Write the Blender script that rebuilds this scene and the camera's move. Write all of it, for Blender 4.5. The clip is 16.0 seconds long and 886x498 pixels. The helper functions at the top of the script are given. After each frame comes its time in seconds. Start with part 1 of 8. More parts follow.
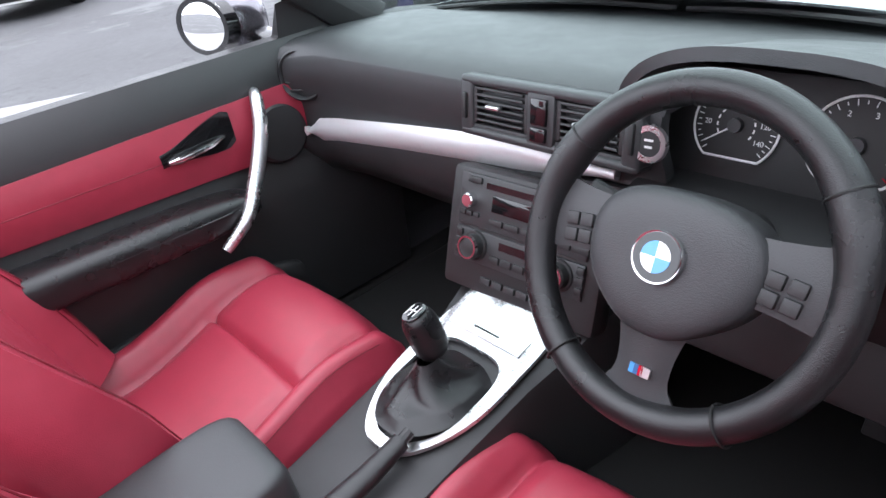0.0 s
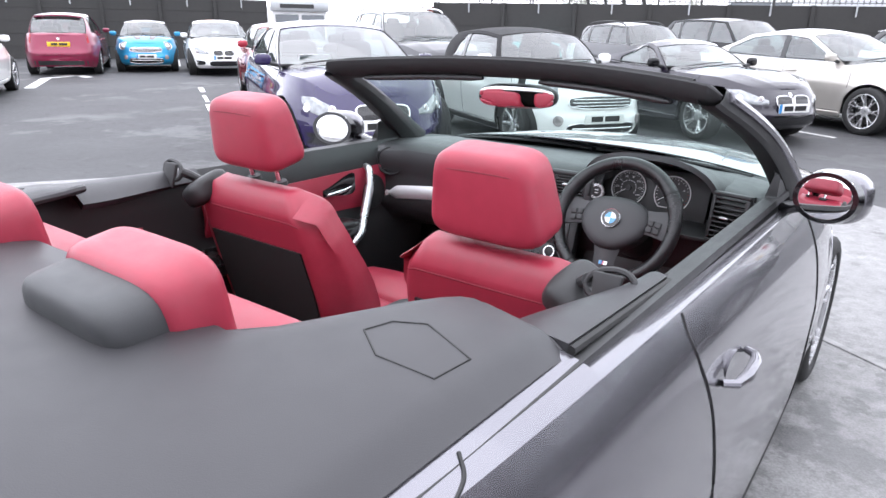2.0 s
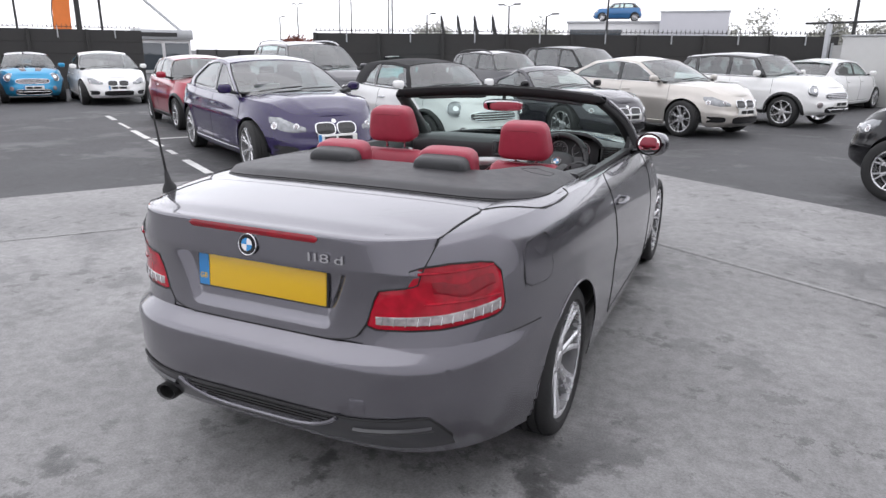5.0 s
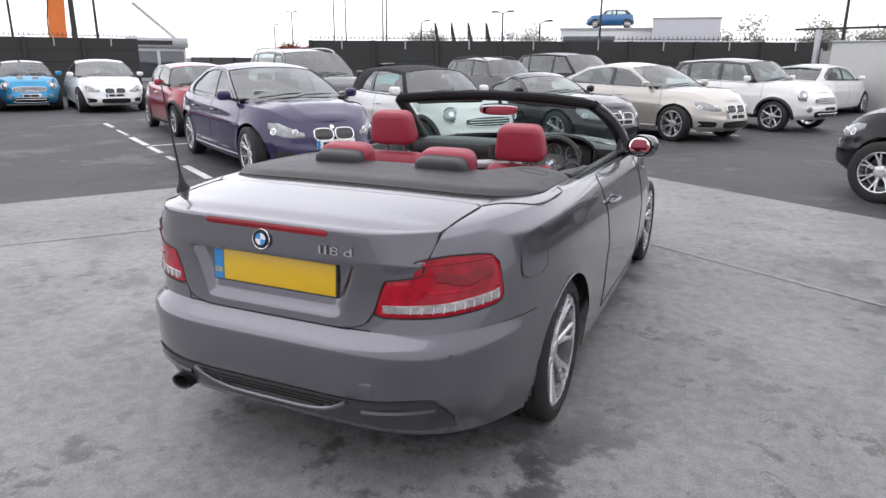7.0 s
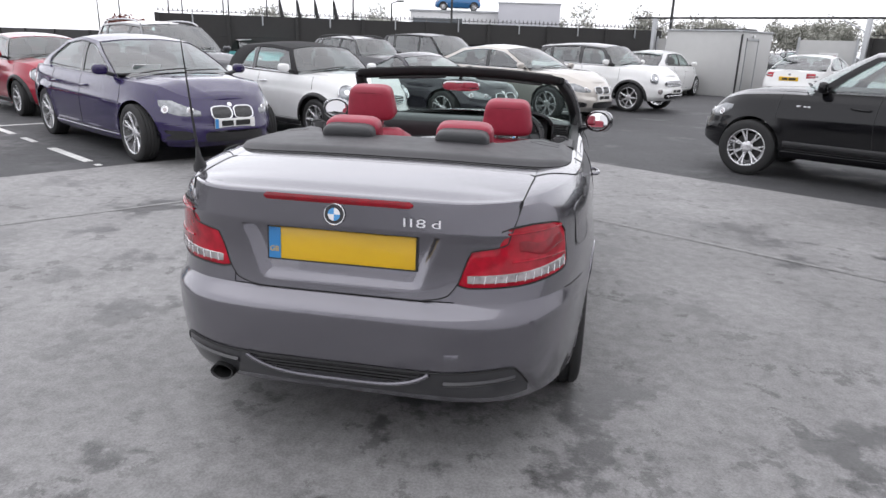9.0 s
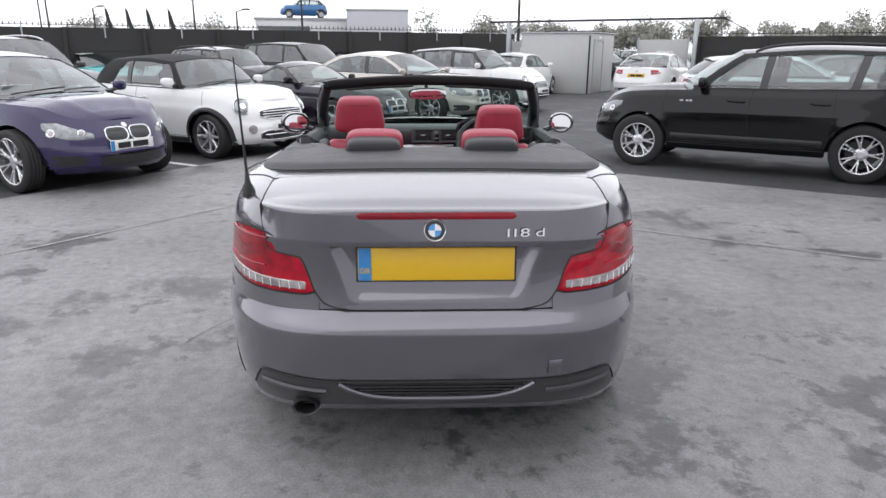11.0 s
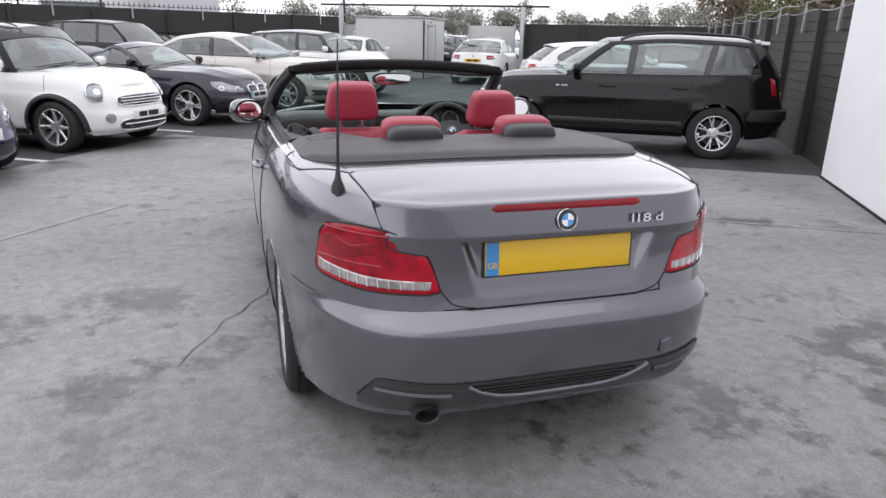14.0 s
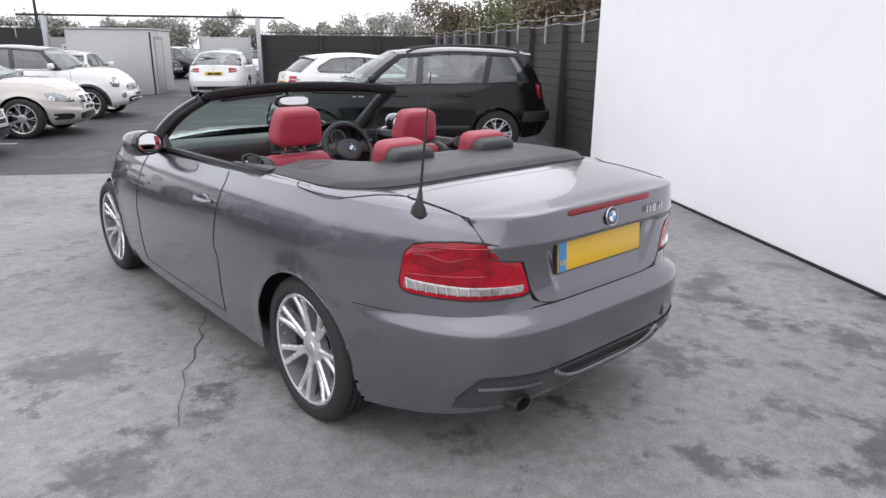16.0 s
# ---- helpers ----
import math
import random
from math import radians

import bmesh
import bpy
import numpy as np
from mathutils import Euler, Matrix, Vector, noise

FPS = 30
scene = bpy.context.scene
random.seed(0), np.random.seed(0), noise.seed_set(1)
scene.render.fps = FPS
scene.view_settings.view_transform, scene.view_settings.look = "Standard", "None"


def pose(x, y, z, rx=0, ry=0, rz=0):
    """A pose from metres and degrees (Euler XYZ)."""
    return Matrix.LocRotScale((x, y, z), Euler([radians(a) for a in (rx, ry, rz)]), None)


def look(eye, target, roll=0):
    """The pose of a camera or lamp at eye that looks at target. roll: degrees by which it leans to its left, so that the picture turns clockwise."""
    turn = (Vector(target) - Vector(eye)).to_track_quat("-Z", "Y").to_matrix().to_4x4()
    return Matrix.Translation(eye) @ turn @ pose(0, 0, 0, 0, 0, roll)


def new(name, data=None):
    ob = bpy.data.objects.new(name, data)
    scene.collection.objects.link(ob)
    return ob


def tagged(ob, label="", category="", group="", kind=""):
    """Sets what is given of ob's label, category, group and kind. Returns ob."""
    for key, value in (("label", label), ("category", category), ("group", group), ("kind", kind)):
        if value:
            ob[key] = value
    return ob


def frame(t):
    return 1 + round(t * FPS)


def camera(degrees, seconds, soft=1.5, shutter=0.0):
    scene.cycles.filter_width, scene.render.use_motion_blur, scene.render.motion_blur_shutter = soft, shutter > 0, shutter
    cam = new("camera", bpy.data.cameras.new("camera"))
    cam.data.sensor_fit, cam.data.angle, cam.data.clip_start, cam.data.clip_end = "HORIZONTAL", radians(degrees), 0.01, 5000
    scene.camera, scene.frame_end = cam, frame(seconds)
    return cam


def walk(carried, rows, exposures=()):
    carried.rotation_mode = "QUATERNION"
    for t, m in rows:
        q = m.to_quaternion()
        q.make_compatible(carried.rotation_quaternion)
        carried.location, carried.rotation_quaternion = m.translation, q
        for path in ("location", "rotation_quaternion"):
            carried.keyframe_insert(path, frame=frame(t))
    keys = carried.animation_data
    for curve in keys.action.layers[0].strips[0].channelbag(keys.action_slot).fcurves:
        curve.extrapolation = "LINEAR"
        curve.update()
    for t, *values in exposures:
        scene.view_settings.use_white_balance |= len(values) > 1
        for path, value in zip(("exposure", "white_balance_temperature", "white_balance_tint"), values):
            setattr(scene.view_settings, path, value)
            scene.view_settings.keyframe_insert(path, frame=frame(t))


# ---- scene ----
cam = camera(66.9, 16.0)
PATH = [
    (0, (0.684, 0.906, 1.289), (-0.677, 1.961, 0.271), -9.8),
    (0.5, (0.734, 0.821, 1.296), (-0.5, 2.074, 0.343), -5.2),
    (1, (0.831, 0.454, 1.38), (-0.272, 1.903, 0.554), -1.2),
    (1.5, (0.999, 0.053, 1.403), (-0.146, 1.552, 0.737), 1.0),
    (2, (1.081, -0.362, 1.42), (-0.042, 1.167, 0.786), 1.0),
    (2.5, (1.185, -0.825, 1.458), (0.132, 0.755, 0.832), 0.6),
    (3, (1.281, -1.25, 1.465), (0.179, 0.297, 0.839), 0.5),
    (3.5, (1.311, -1.683, 1.473), (0.305, -0.075, 0.839), -1.2),
    (4, (1.367, -2.037, 1.481), (0.421, -0.378, 0.887), 0.0),
    (4.5, (1.41, -2.35, 1.522), (0.562, -0.642, 0.923), 0.8),
    (4.7, (1.413, -2.43, 1.528), (0.61, -0.688, 0.952), 0.6),
    (7, (1.457, -2.649, 1.525), (0.672, -0.893, 0.978), 0.3),
    (7.5, (1.457, -2.653, 1.523), (0.672, -0.898, 0.972), 0.6),
    (8, (1.397, -2.688, 1.516), (0.653, -0.925, 0.932), 1.5),
    (8.5, (1.062, -2.858, 1.486), (0.493, -1.029, 0.911), 1.4),
    (9, (0.74, -2.909, 1.48), (0.385, -1.031, 0.889), 1.8),
    (9.5, (0.4, -2.847, 1.476), (0.19, -0.948, 0.885), -1.3),
    (10, (0.077, -2.908, 1.47), (0.096, -0.983, 0.927), -0.5),
    (10.2, (-0.014, -2.93, 1.479), (0.038, -1.016, 0.9), 0.1),
    (12.3, (-0.076, -2.972, 1.484), (-0.009, -1.049, 0.938), 0.4),
    (12.5, (-0.124, -2.953, 1.479), (-0.012, -1.032, 0.931), 1.4),
    (13, (-0.401, -2.958, 1.477), (-0.069, -1.062, 0.935), 2.4),
    (13.5, (-0.68, -2.876, 1.457), (-0.232, -1.011, 0.89), 2.3),
    (14, (-0.995, -2.711, 1.47), (-0.414, -0.895, 0.866), 1.3),
    (14.5, (-1.383, -2.662, 1.484), (-0.527, -0.947, 0.912), 2.2),
    (15, (-1.671, -2.52, 1.472), (-0.671, -0.886, 0.899), 1.8),
    (15.5, (-1.868, -2.364, 1.495), (-0.718, -0.839, 0.9), 0.6),
    (16, (-2.099, -2.318, 1.528), (-0.836, -0.877, 0.957), 0.4),
]
walk(cam, [(t, look(eye, aim, lean)) for t, eye, aim, lean in PATH],
     exposures=[(0, 1.82, 6000, 12), (1.0, 1.92, 6000, 12.5), (1.5, 1.57, 6050, 13), (2.0, 1.45, 6100, 13), (2.5, 1.12, 6150, 13), (3.0, 0.70, 6150, 13), (3.5, 0.55, 6200, 12.5), (4.5, 0.5, 6300, 12.5), (7.0, 0.47, 6350, 12), (13.5, 0.44, 6350, 12), (16.0, 0.53, 6350, 12)])

# ==== build ====
# ---- world and light ----
world = bpy.data.worlds.new("overcast_sky")
scene.world = world
world.use_nodes = True
wn, wl = world.node_tree.nodes, world.node_tree.links
sky = wn.new("ShaderNodeTexSky")
sky.sky_type = "NISHITA"
sky.sun_disc = False
sky.sun_elevation, sky.sun_rotation = radians(60), radians(280)
hsv = wn.new("ShaderNodeHueSaturation")
hsv.inputs["Saturation"].default_value = 0.12
wl.new(sky.outputs["Color"], hsv.inputs["Color"])
cloud = wn.new("ShaderNodeMix")
cloud.data_type = "RGBA"
cloud.inputs["Factor"].default_value = 0.75
cloud.inputs["B"].default_value = (8.0, 8.0, 8.3, 1)
wl.new(hsv.outputs["Color"], cloud.inputs["A"])
wl.new(cloud.outputs["Result"], wn["Background"].inputs["Color"])
wn["Background"].inputs["Strength"].default_value = 0.15
sun = new("sun", bpy.data.lights.new("sun", "SUN"))
sun.data.energy, sun.data.angle, sun.data.color = 0.6, radians(110), (1.0, 0.985, 0.96)
sun.matrix_world = look((0, 0, 30), (-3, 4, 0))
scene.view_settings.exposure = 0.0

# ---- materials ----
MATS = {}


def mat(name, color, rough=0.5, metal=0.0, coat=0.0, var=0.0, scale=20.0, bump=0.0, bscale=200.0, spec=0.5, per_object=0.0, stain=0.0):
    """A surface: colour, with mottling at two scales and a fine relief."""
    if name in MATS:
        return MATS[name]
    m = bpy.data.materials.new(name)
    m.use_nodes = True
    nt, lk = m.node_tree.nodes, m.node_tree.links
    b = nt["Principled BSDF"]
    b.inputs["Base Color"].default_value = (*color, 1)
    b.inputs["Roughness"].default_value = rough
    b.inputs["Metallic"].default_value = metal
    b.inputs["Coat Weight"].default_value = coat
    b.inputs["Coat Roughness"].default_value = 0.04
    b.inputs["Specular IOR Level"].default_value = spec
    tc = nt.new("ShaderNodeTexCoord")
    if var > 0:
        n1 = nt.new("ShaderNodeTexNoise")
        n1.inputs["Scale"].default_value, n1.inputs["Detail"].default_value = scale, 6
        n2 = nt.new("ShaderNodeTexNoise")
        n2.inputs["Scale"].default_value, n2.inputs["Detail"].default_value = scale * 0.13, 3
        lk.new(tc.outputs["Object"], n1.inputs["Vector"])
        lk.new(tc.outputs["Object"], n2.inputs["Vector"])
        mx = nt.new("ShaderNodeMath")
        mx.operation = "ADD"
        lk.new(n1.outputs["Fac"], mx.inputs[0])
        lk.new(n2.outputs["Fac"], mx.inputs[1])
        mr = nt.new("ShaderNodeMapRange")
        mr.inputs["From Min"].default_value, mr.inputs["From Max"].default_value = 0.6, 1.4
        mr.inputs["To Min"].default_value, mr.inputs["To Max"].default_value = 1 - var, 1 + var
        lk.new(mx.outputs[0], mr.inputs["Value"])
        mul = nt.new("ShaderNodeVectorMath")
        mul.operation = "SCALE"
        mul.inputs[0].default_value = color
        lk.new(mr.outputs["Result"], mul.inputs["Scale"])
        lk.new(mul.outputs["Vector"], b.inputs["Base Color"])
        mr2 = nt.new("ShaderNodeMapRange")
        mr2.inputs["From Min"].default_value, mr2.inputs["From Max"].default_value = 0.6, 1.4
        mr2.inputs["To Min"].default_value, mr2.inputs["To Max"].default_value = max(rough - 0.08, 0), min(rough + 0.08, 1)
        lk.new(mx.outputs[0], mr2.inputs["Value"])
        if coat == 0 and rough > 0.1:
            lk.new(mr2.outputs["Result"], b.inputs["Roughness"])
    if bump > 0:
        n3 = nt.new("ShaderNodeTexNoise")
        n3.inputs["Scale"].default_value, n3.inputs["Detail"].default_value = bscale, 4
        lk.new(tc.outputs["Object"], n3.inputs["Vector"])
        bp = nt.new("ShaderNodeBump")
        bp.inputs["Strength"].default_value, bp.inputs["Distance"].default_value = bump, 0.002
        lk.new(n3.outputs["Fac"], bp.inputs["Height"])
        lk.new(bp.outputs["Normal"], b.inputs["Normal"])
    MATS[name] = m
    return m


def paint(name, color, metal=0.55, rough=0.32):
    return mat(name, color, rough=rough, metal=metal, coat=1.0, var=0.04, scale=9, bump=0.0, spec=0.25)


def glass(name, tint, rough=0.0, floor=0.05):
    """A thin tinted pane: part mirror-like gloss, part clear."""
    if name in MATS:
        return MATS[name]
    m = bpy.data.materials.new(name)
    m.use_nodes = True
    nt, lk = m.node_tree.nodes, m.node_tree.links
    out = nt["Material Output"]
    nt.remove(nt["Principled BSDF"])
    tr = nt.new("ShaderNodeBsdfTransparent")
    tr.inputs["Color"].default_value = (*tint, 1)
    gl = nt.new("ShaderNodeBsdfGlossy")
    gl.inputs["Roughness"].default_value = rough
    fr = nt.new("ShaderNodeLayerWeight")
    pw = nt.new("ShaderNodeMath")
    pw.operation = "POWER"
    pw.inputs[1].default_value = 4.0
    lk.new(fr.outputs["Facing"], pw.inputs[0])
    mr = nt.new("ShaderNodeMapRange")
    mr.inputs["To Min"].default_value, mr.inputs["To Max"].default_value = floor, 0.9
    lk.new(pw.outputs[0], mr.inputs["Value"])
    ms = nt.new("ShaderNodeMixShader")
    lk.new(mr.outputs["Result"], ms.inputs["Fac"])
    lk.new(tr.outputs["BSDF"], ms.inputs[1])
    lk.new(gl.outputs["BSDF"], ms.inputs[2])
    lk.new(ms.outputs["Shader"], out.inputs["Surface"])
    MATS[name] = m
    return m


GREY_PAINT = paint("grey_metallic_paint", (0.175, 0.170, 0.190), 0.80, 0.25)
RED_LEATHER = mat("red_leather", (0.31, 0.028, 0.052), rough=0.40, var=0.12, scale=30, bump=0.18, bscale=600)
MAROON_SEAM = mat("dark_red_thread", (0.17, 0.010, 0.022), rough=0.7)
BLACK_LEATHER = mat("black_leather", (0.012, 0.012, 0.013), rough=0.30, var=0.15, scale=30, bump=0.3, bscale=700)
BLACK_PLASTIC = mat("black_grained_plastic", (0.022, 0.022, 0.023), rough=0.5, var=0.10, scale=25, bump=0.25, bscale=700)
GREY_PLASTIC = mat("charcoal_soft_plastic", (0.036, 0.037, 0.039), rough=0.46, var=0.08, scale=25, bump=0.25, bscale=600)
GLOSS_BLACK = mat("gloss_black", (0.008, 0.008, 0.009), rough=0.08, coat=0.5)
CARPET = mat("black_carpet", (0.006, 0.006, 0.006), rough=0.95, var=0.3, scale=120, bump=0.8, bscale=500)
FABRIC = mat("black_roof_cloth", (0.016, 0.016, 0.017), rough=0.85, var=0.15, scale=90, bump=0.4, bscale=900)
VINYL = mat("charcoal_tonneau_cover", (0.031, 0.030, 0.033), rough=0.48, var=0.08, scale=18, bump=0.15, bscale=700)
VALANCE = mat("dark_grey_satin_paint", (0.040, 0.040, 0.043), rough=0.32, coat=0.3, var=0.06, scale=12)
RUBBER = mat("tyre_rubber", (0.018, 0.018, 0.018), rough=0.75, var=0.15, scale=40, bump=0.3, bscale=200)
SEAL = mat("rubber_seal", (0.010, 0.010, 0.010), rough=0.6)
ALLOY = mat("silver_alloy", (0.70, 0.70, 0.71), rough=0.24, metal=0.72, var=0.05, scale=30)
BRUSHED = mat("brushed_aluminium", (0.62, 0.62, 0.63), rough=0.30, metal=0.9, var=0.04, scale=60)
SATIN_TRIM = mat("satin_silver_trim", (0.66, 0.66, 0.67), rough=0.38, metal=0.45, var=0.03, scale=60)
CHROME = mat("chrome", (0.75, 0.75, 0.76), rough=0.06, metal=1.0)
MIRROR = mat("mirror_glass", (0.9, 0.9, 0.9), rough=0.0, metal=1.0)
DARK_METAL = mat("dark_metal", (0.05, 0.05, 0.05), rough=0.5, metal=0.6, var=0.2, scale=30)
PLATE_YELLOW = mat("yellow_plate", (0.72, 0.44, 0.01), rough=0.35, coat=0.3, var=0.02, scale=8)
PLATE_WHITE = mat("white_plate", (0.75, 0.75, 0.73), rough=0.35, coat=0.3, var=0.02, scale=8)
PLATE_BLUE = mat("blue_plate_band", (0.03, 0.22, 0.52), rough=0.35, coat=0.3)
WHITE_PRINT = mat("white_print", (0.75, 0.75, 0.75), rough=0.5)
BLACK_PRINT = mat("black_print", (0.015, 0.015, 0.015), rough=0.5)
RED_LENS = mat("red_lamp_lens", (0.36, 0.003, 0.016), rough=0.12, coat=0.45, var=0.6, scale=22, spec=0.25)
DARK_RED_LENS = mat("dark_red_lamp_lens", (0.23, 0.002, 0.010), rough=0.12, coat=0.45, var=0.4, scale=26, spec=0.3)
CLEAR_LENS = mat("clear_lamp_lens", (0.36, 0.33, 0.33), rough=0.18, coat=1.0, var=0.65, scale=50, metal=0.5)
HEADLAMP = mat("headlamp_glass", (0.26, 0.27, 0.28), rough=0.10, coat=1.0, var=0.6, scale=22, metal=0.5)
CAR_GLASS = glass("tinted_car_glass", (0.68, 0.79, 0.77), floor=0.17)
SCREEN_GLASS = glass("windscreen_glass", (0.72, 0.84, 0.80))
BADGE_BLUE = mat("badge_blue", (0.05, 0.28, 0.60), rough=0.2, coat=1.0)
BADGE_WHITE = mat("badge_white", (0.8, 0.8, 0.8), rough=0.2, coat=1.0)

# ---- mesh tools ----


def link_mesh(name, verts, faces, material, parent=None, label="", sharp=35, smooth=True):
    me = bpy.data.meshes.new(name)
    me.from_pydata([tuple(v) for v in verts], [], faces)
    bm = bmesh.new()
    bm.from_mesh(me)
    bmesh.ops.recalc_face_normals(bm, faces=bm.faces)
    bm.to_mesh(me)
    bm.free()
    if material:
        me.materials.append(material)
    if smooth:
        me.polygons.foreach_set("use_smooth", [True] * len(me.polygons))
        me.set_sharp_from_angle(angle=radians(sharp))
    ob = new(name, me)
    if parent:
        ob.parent = parent
    if label:
        tagged(ob, label=label)
    return ob


def part(name, bm, material, parent, label="", sharp=35):
    me = bpy.data.meshes.new(name)
    bmesh.ops.recalc_face_normals(bm, faces=bm.faces)
    bm.to_mesh(me)
    bm.free()
    me.materials.append(material)
    me.polygons.foreach_set("use_smooth", [True] * len(me.polygons))
    me.set_sharp_from_angle(angle=radians(sharp))
    ob = new(name, me)
    ob.parent = parent
    if label:
        tagged(ob, label=label)
    return ob


def thing(name, m, label, category, group="", kind=""):
    ob = new(name)
    ob.matrix_world = m
    return tagged(ob, label, category, group, kind)


def box(cx, cy, cz, sx, sy, sz, bevel=0.0, seg=2, rot=None):
    """A bevelled block, centred, with full sizes."""
    bm = bmesh.new()
    bmesh.ops.create_cube(bm, size=1)
    bmesh.ops.scale(bm, vec=(sx, sy, sz), verts=bm.verts)
    if bevel > 0:
        bmesh.ops.bevel(bm, geom=bm.edges[:], offset=min(bevel, 0.49 * min(sx, sy, sz)), segments=seg, affect="EDGES", profile=0.5)
    if rot:
        bmesh.ops.transform(bm, matrix=pose(0, 0, 0, *rot), verts=bm.verts)
    bmesh.ops.translate(bm, vec=(cx, cy, cz), verts=bm.verts)
    return bm


def join(*bms):
    out = bmesh.new()
    for b in bms:
        me = bpy.data.meshes.new("tmp")
        b.to_mesh(me)
        b.free()
        out.from_mesh(me)
        bpy.data.meshes.remove(me)
    return out


def lathe(profile, seg=32, axis="x", closed=False):
    """A turned shape: profile rows (along the axis, radius)."""
    bm = bmesh.new()
    rings = []
    for a, r in profile:
        ring = []
        for k in range(seg):
            th = 2 * math.pi * k / seg
            p = (a, r * math.cos(th), r * math.sin(th))
            if axis == "y":
                p = (r * math.cos(th), a, r * math.sin(th))
            elif axis == "z":
                p = (r * math.cos(th), r * math.sin(th), a)
            ring.append(bm.verts.new(p))
        rings.append(ring)
    n = len(rings)
    for i in range(n if closed else n - 1):
        p, q = rings[i], rings[(i + 1) % n]
        for k in range(seg):
            bm.faces.new((p[k], p[(k + 1) % seg], q[(k + 1) % seg], q[k]))
    if not closed:
        if profile[0][1] > 1e-6:
            bm.faces.new(rings[0])
        if profile[-1][1] > 1e-6:
            bm.faces.new(rings[-1][::-1])
    bmesh.ops.remove_doubles(bm, verts=bm.verts, dist=1e-6)
    return bm


def tube(points, radius, seg=8, flat=1.0):
    """A round bar along a row of points; radius may be a list."""
    pts = [Vector(p) for p in points]
    bm = bmesh.new()
    rings = []
    up = Vector((0, 0, 1))
    for i, p in enumerate(pts):
        d = (pts[min(i + 1, len(pts) - 1)] - pts[max(i - 1, 0)]).normalized()
        s = d.cross(up)
        if s.length < 1e-3:
            s = d.cross(Vector((1, 0, 0)))
        s.normalize()
        n = s.cross(d)
        r = radius[i] if isinstance(radius, (list, tuple)) else radius
        rings.append([bm.verts.new(p + s * (r * math.cos(a)) + n * (r * flat * math.sin(a))) for a in (2 * math.pi * k / seg for k in range(seg))])
    for p, q in zip(rings, rings[1:]):
        for k in range(seg):
            bm.faces.new((p[k], p[(k + 1) % seg], q[(k + 1) % seg], q[k]))
    bm.faces.new(rings[0])
    bm.faces.new(rings[-1][::-1])
    return bm


def curve_of(table):
    """A smooth function through (x, value) rows."""
    xs = np.array([r[0] for r in table], float)
    ys = np.array([r[1] for r in table], float)
    if len(xs) == 1:
        return lambda x: ys[0] + 0 * np.asarray(x, float)
    d = np.diff(ys) / np.diff(xs)
    m = np.zeros(len(xs))
    m[0], m[-1] = d[0], d[-1]
    for i in range(1, len(xs) - 1):
        m[i] = 0 if d[i - 1] * d[i] <= 0 else 2 * d[i - 1] * d[i] / (d[i - 1] + d[i])

    def f(x):
        x = np.clip(np.asarray(x, float), xs[0], xs[-1])
        i = np.clip(np.searchsorted(xs, x, side="right") - 1, 0, len(xs) - 2)
        h = xs[i + 1] - xs[i]
        t = (x - xs[i]) / h
        return (2 * t**3 - 3 * t**2 + 1) * ys[i] + (t**3 - 2 * t**2 + t) * h * m[i] + (-2 * t**3 + 3 * t**2) * ys[i + 1] + (t**3 - t**2) * h * m[i + 1]

    return f


def grid_faces(ni, nj, wrap=False):
    out = []
    for i in range(ni - 1):
        for j in range(nj - 1 if not wrap else nj):
            a, b = i * nj + j, i * nj + (j + 1) % nj
            out.append((a, b, b + nj, a + nj))
    return out


def sheet(rows, thick=0.0, towards=None, back_by=None):
    """Verts and faces of a grid of points; with a thickness it is a closed slab."""
    ni, nj = len(rows), len(rows[0])
    P = np.array(rows, float)
    verts = P.reshape(-1, 3)
    faces = grid_faces(ni, nj)
    if not thick:
        return [tuple(v) for v in verts], faces
    du = np.gradient(P, axis=0)
    dv = np.gradient(P, axis=1)
    nr = np.cross(du, dv)
    nr /= np.linalg.norm(nr, axis=2, keepdims=True) + 1e-9
    if towards is not None and (nr.mean(axis=(0, 1)) * np.array(towards)).sum() < 0:
        nr = -nr
    back = (P - nr * thick if back_by is None else P + np.array(back_by)).reshape(-1, 3)
    n = ni * nj
    faces = faces + [tuple(n + k for k in f[::-1]) for f in faces]
    rim = [j for j in range(nj)] + [i * nj + nj - 1 for i in range(1, ni)] + [(ni - 1) * nj + j for j in range(nj - 2, -1, -1)] + [i * nj for i in range(ni - 2, 0, -1)]
    for k in range(len(rim)):
        a, b = rim[k], rim[(k + 1) % len(rim)]
        faces.append((a, b, n + b, n + a))
    return [tuple(v) for v in np.vstack([verts, back])], faces


def smooth(a, b, x):
    t = min(max((x - a) / (b - a), 0.0), 1.0)
    return t * t * (3 - 2 * t)


def transformed(bm, m):
    bmesh.ops.transform(bm, matrix=m, verts=bm.verts)
    return bm


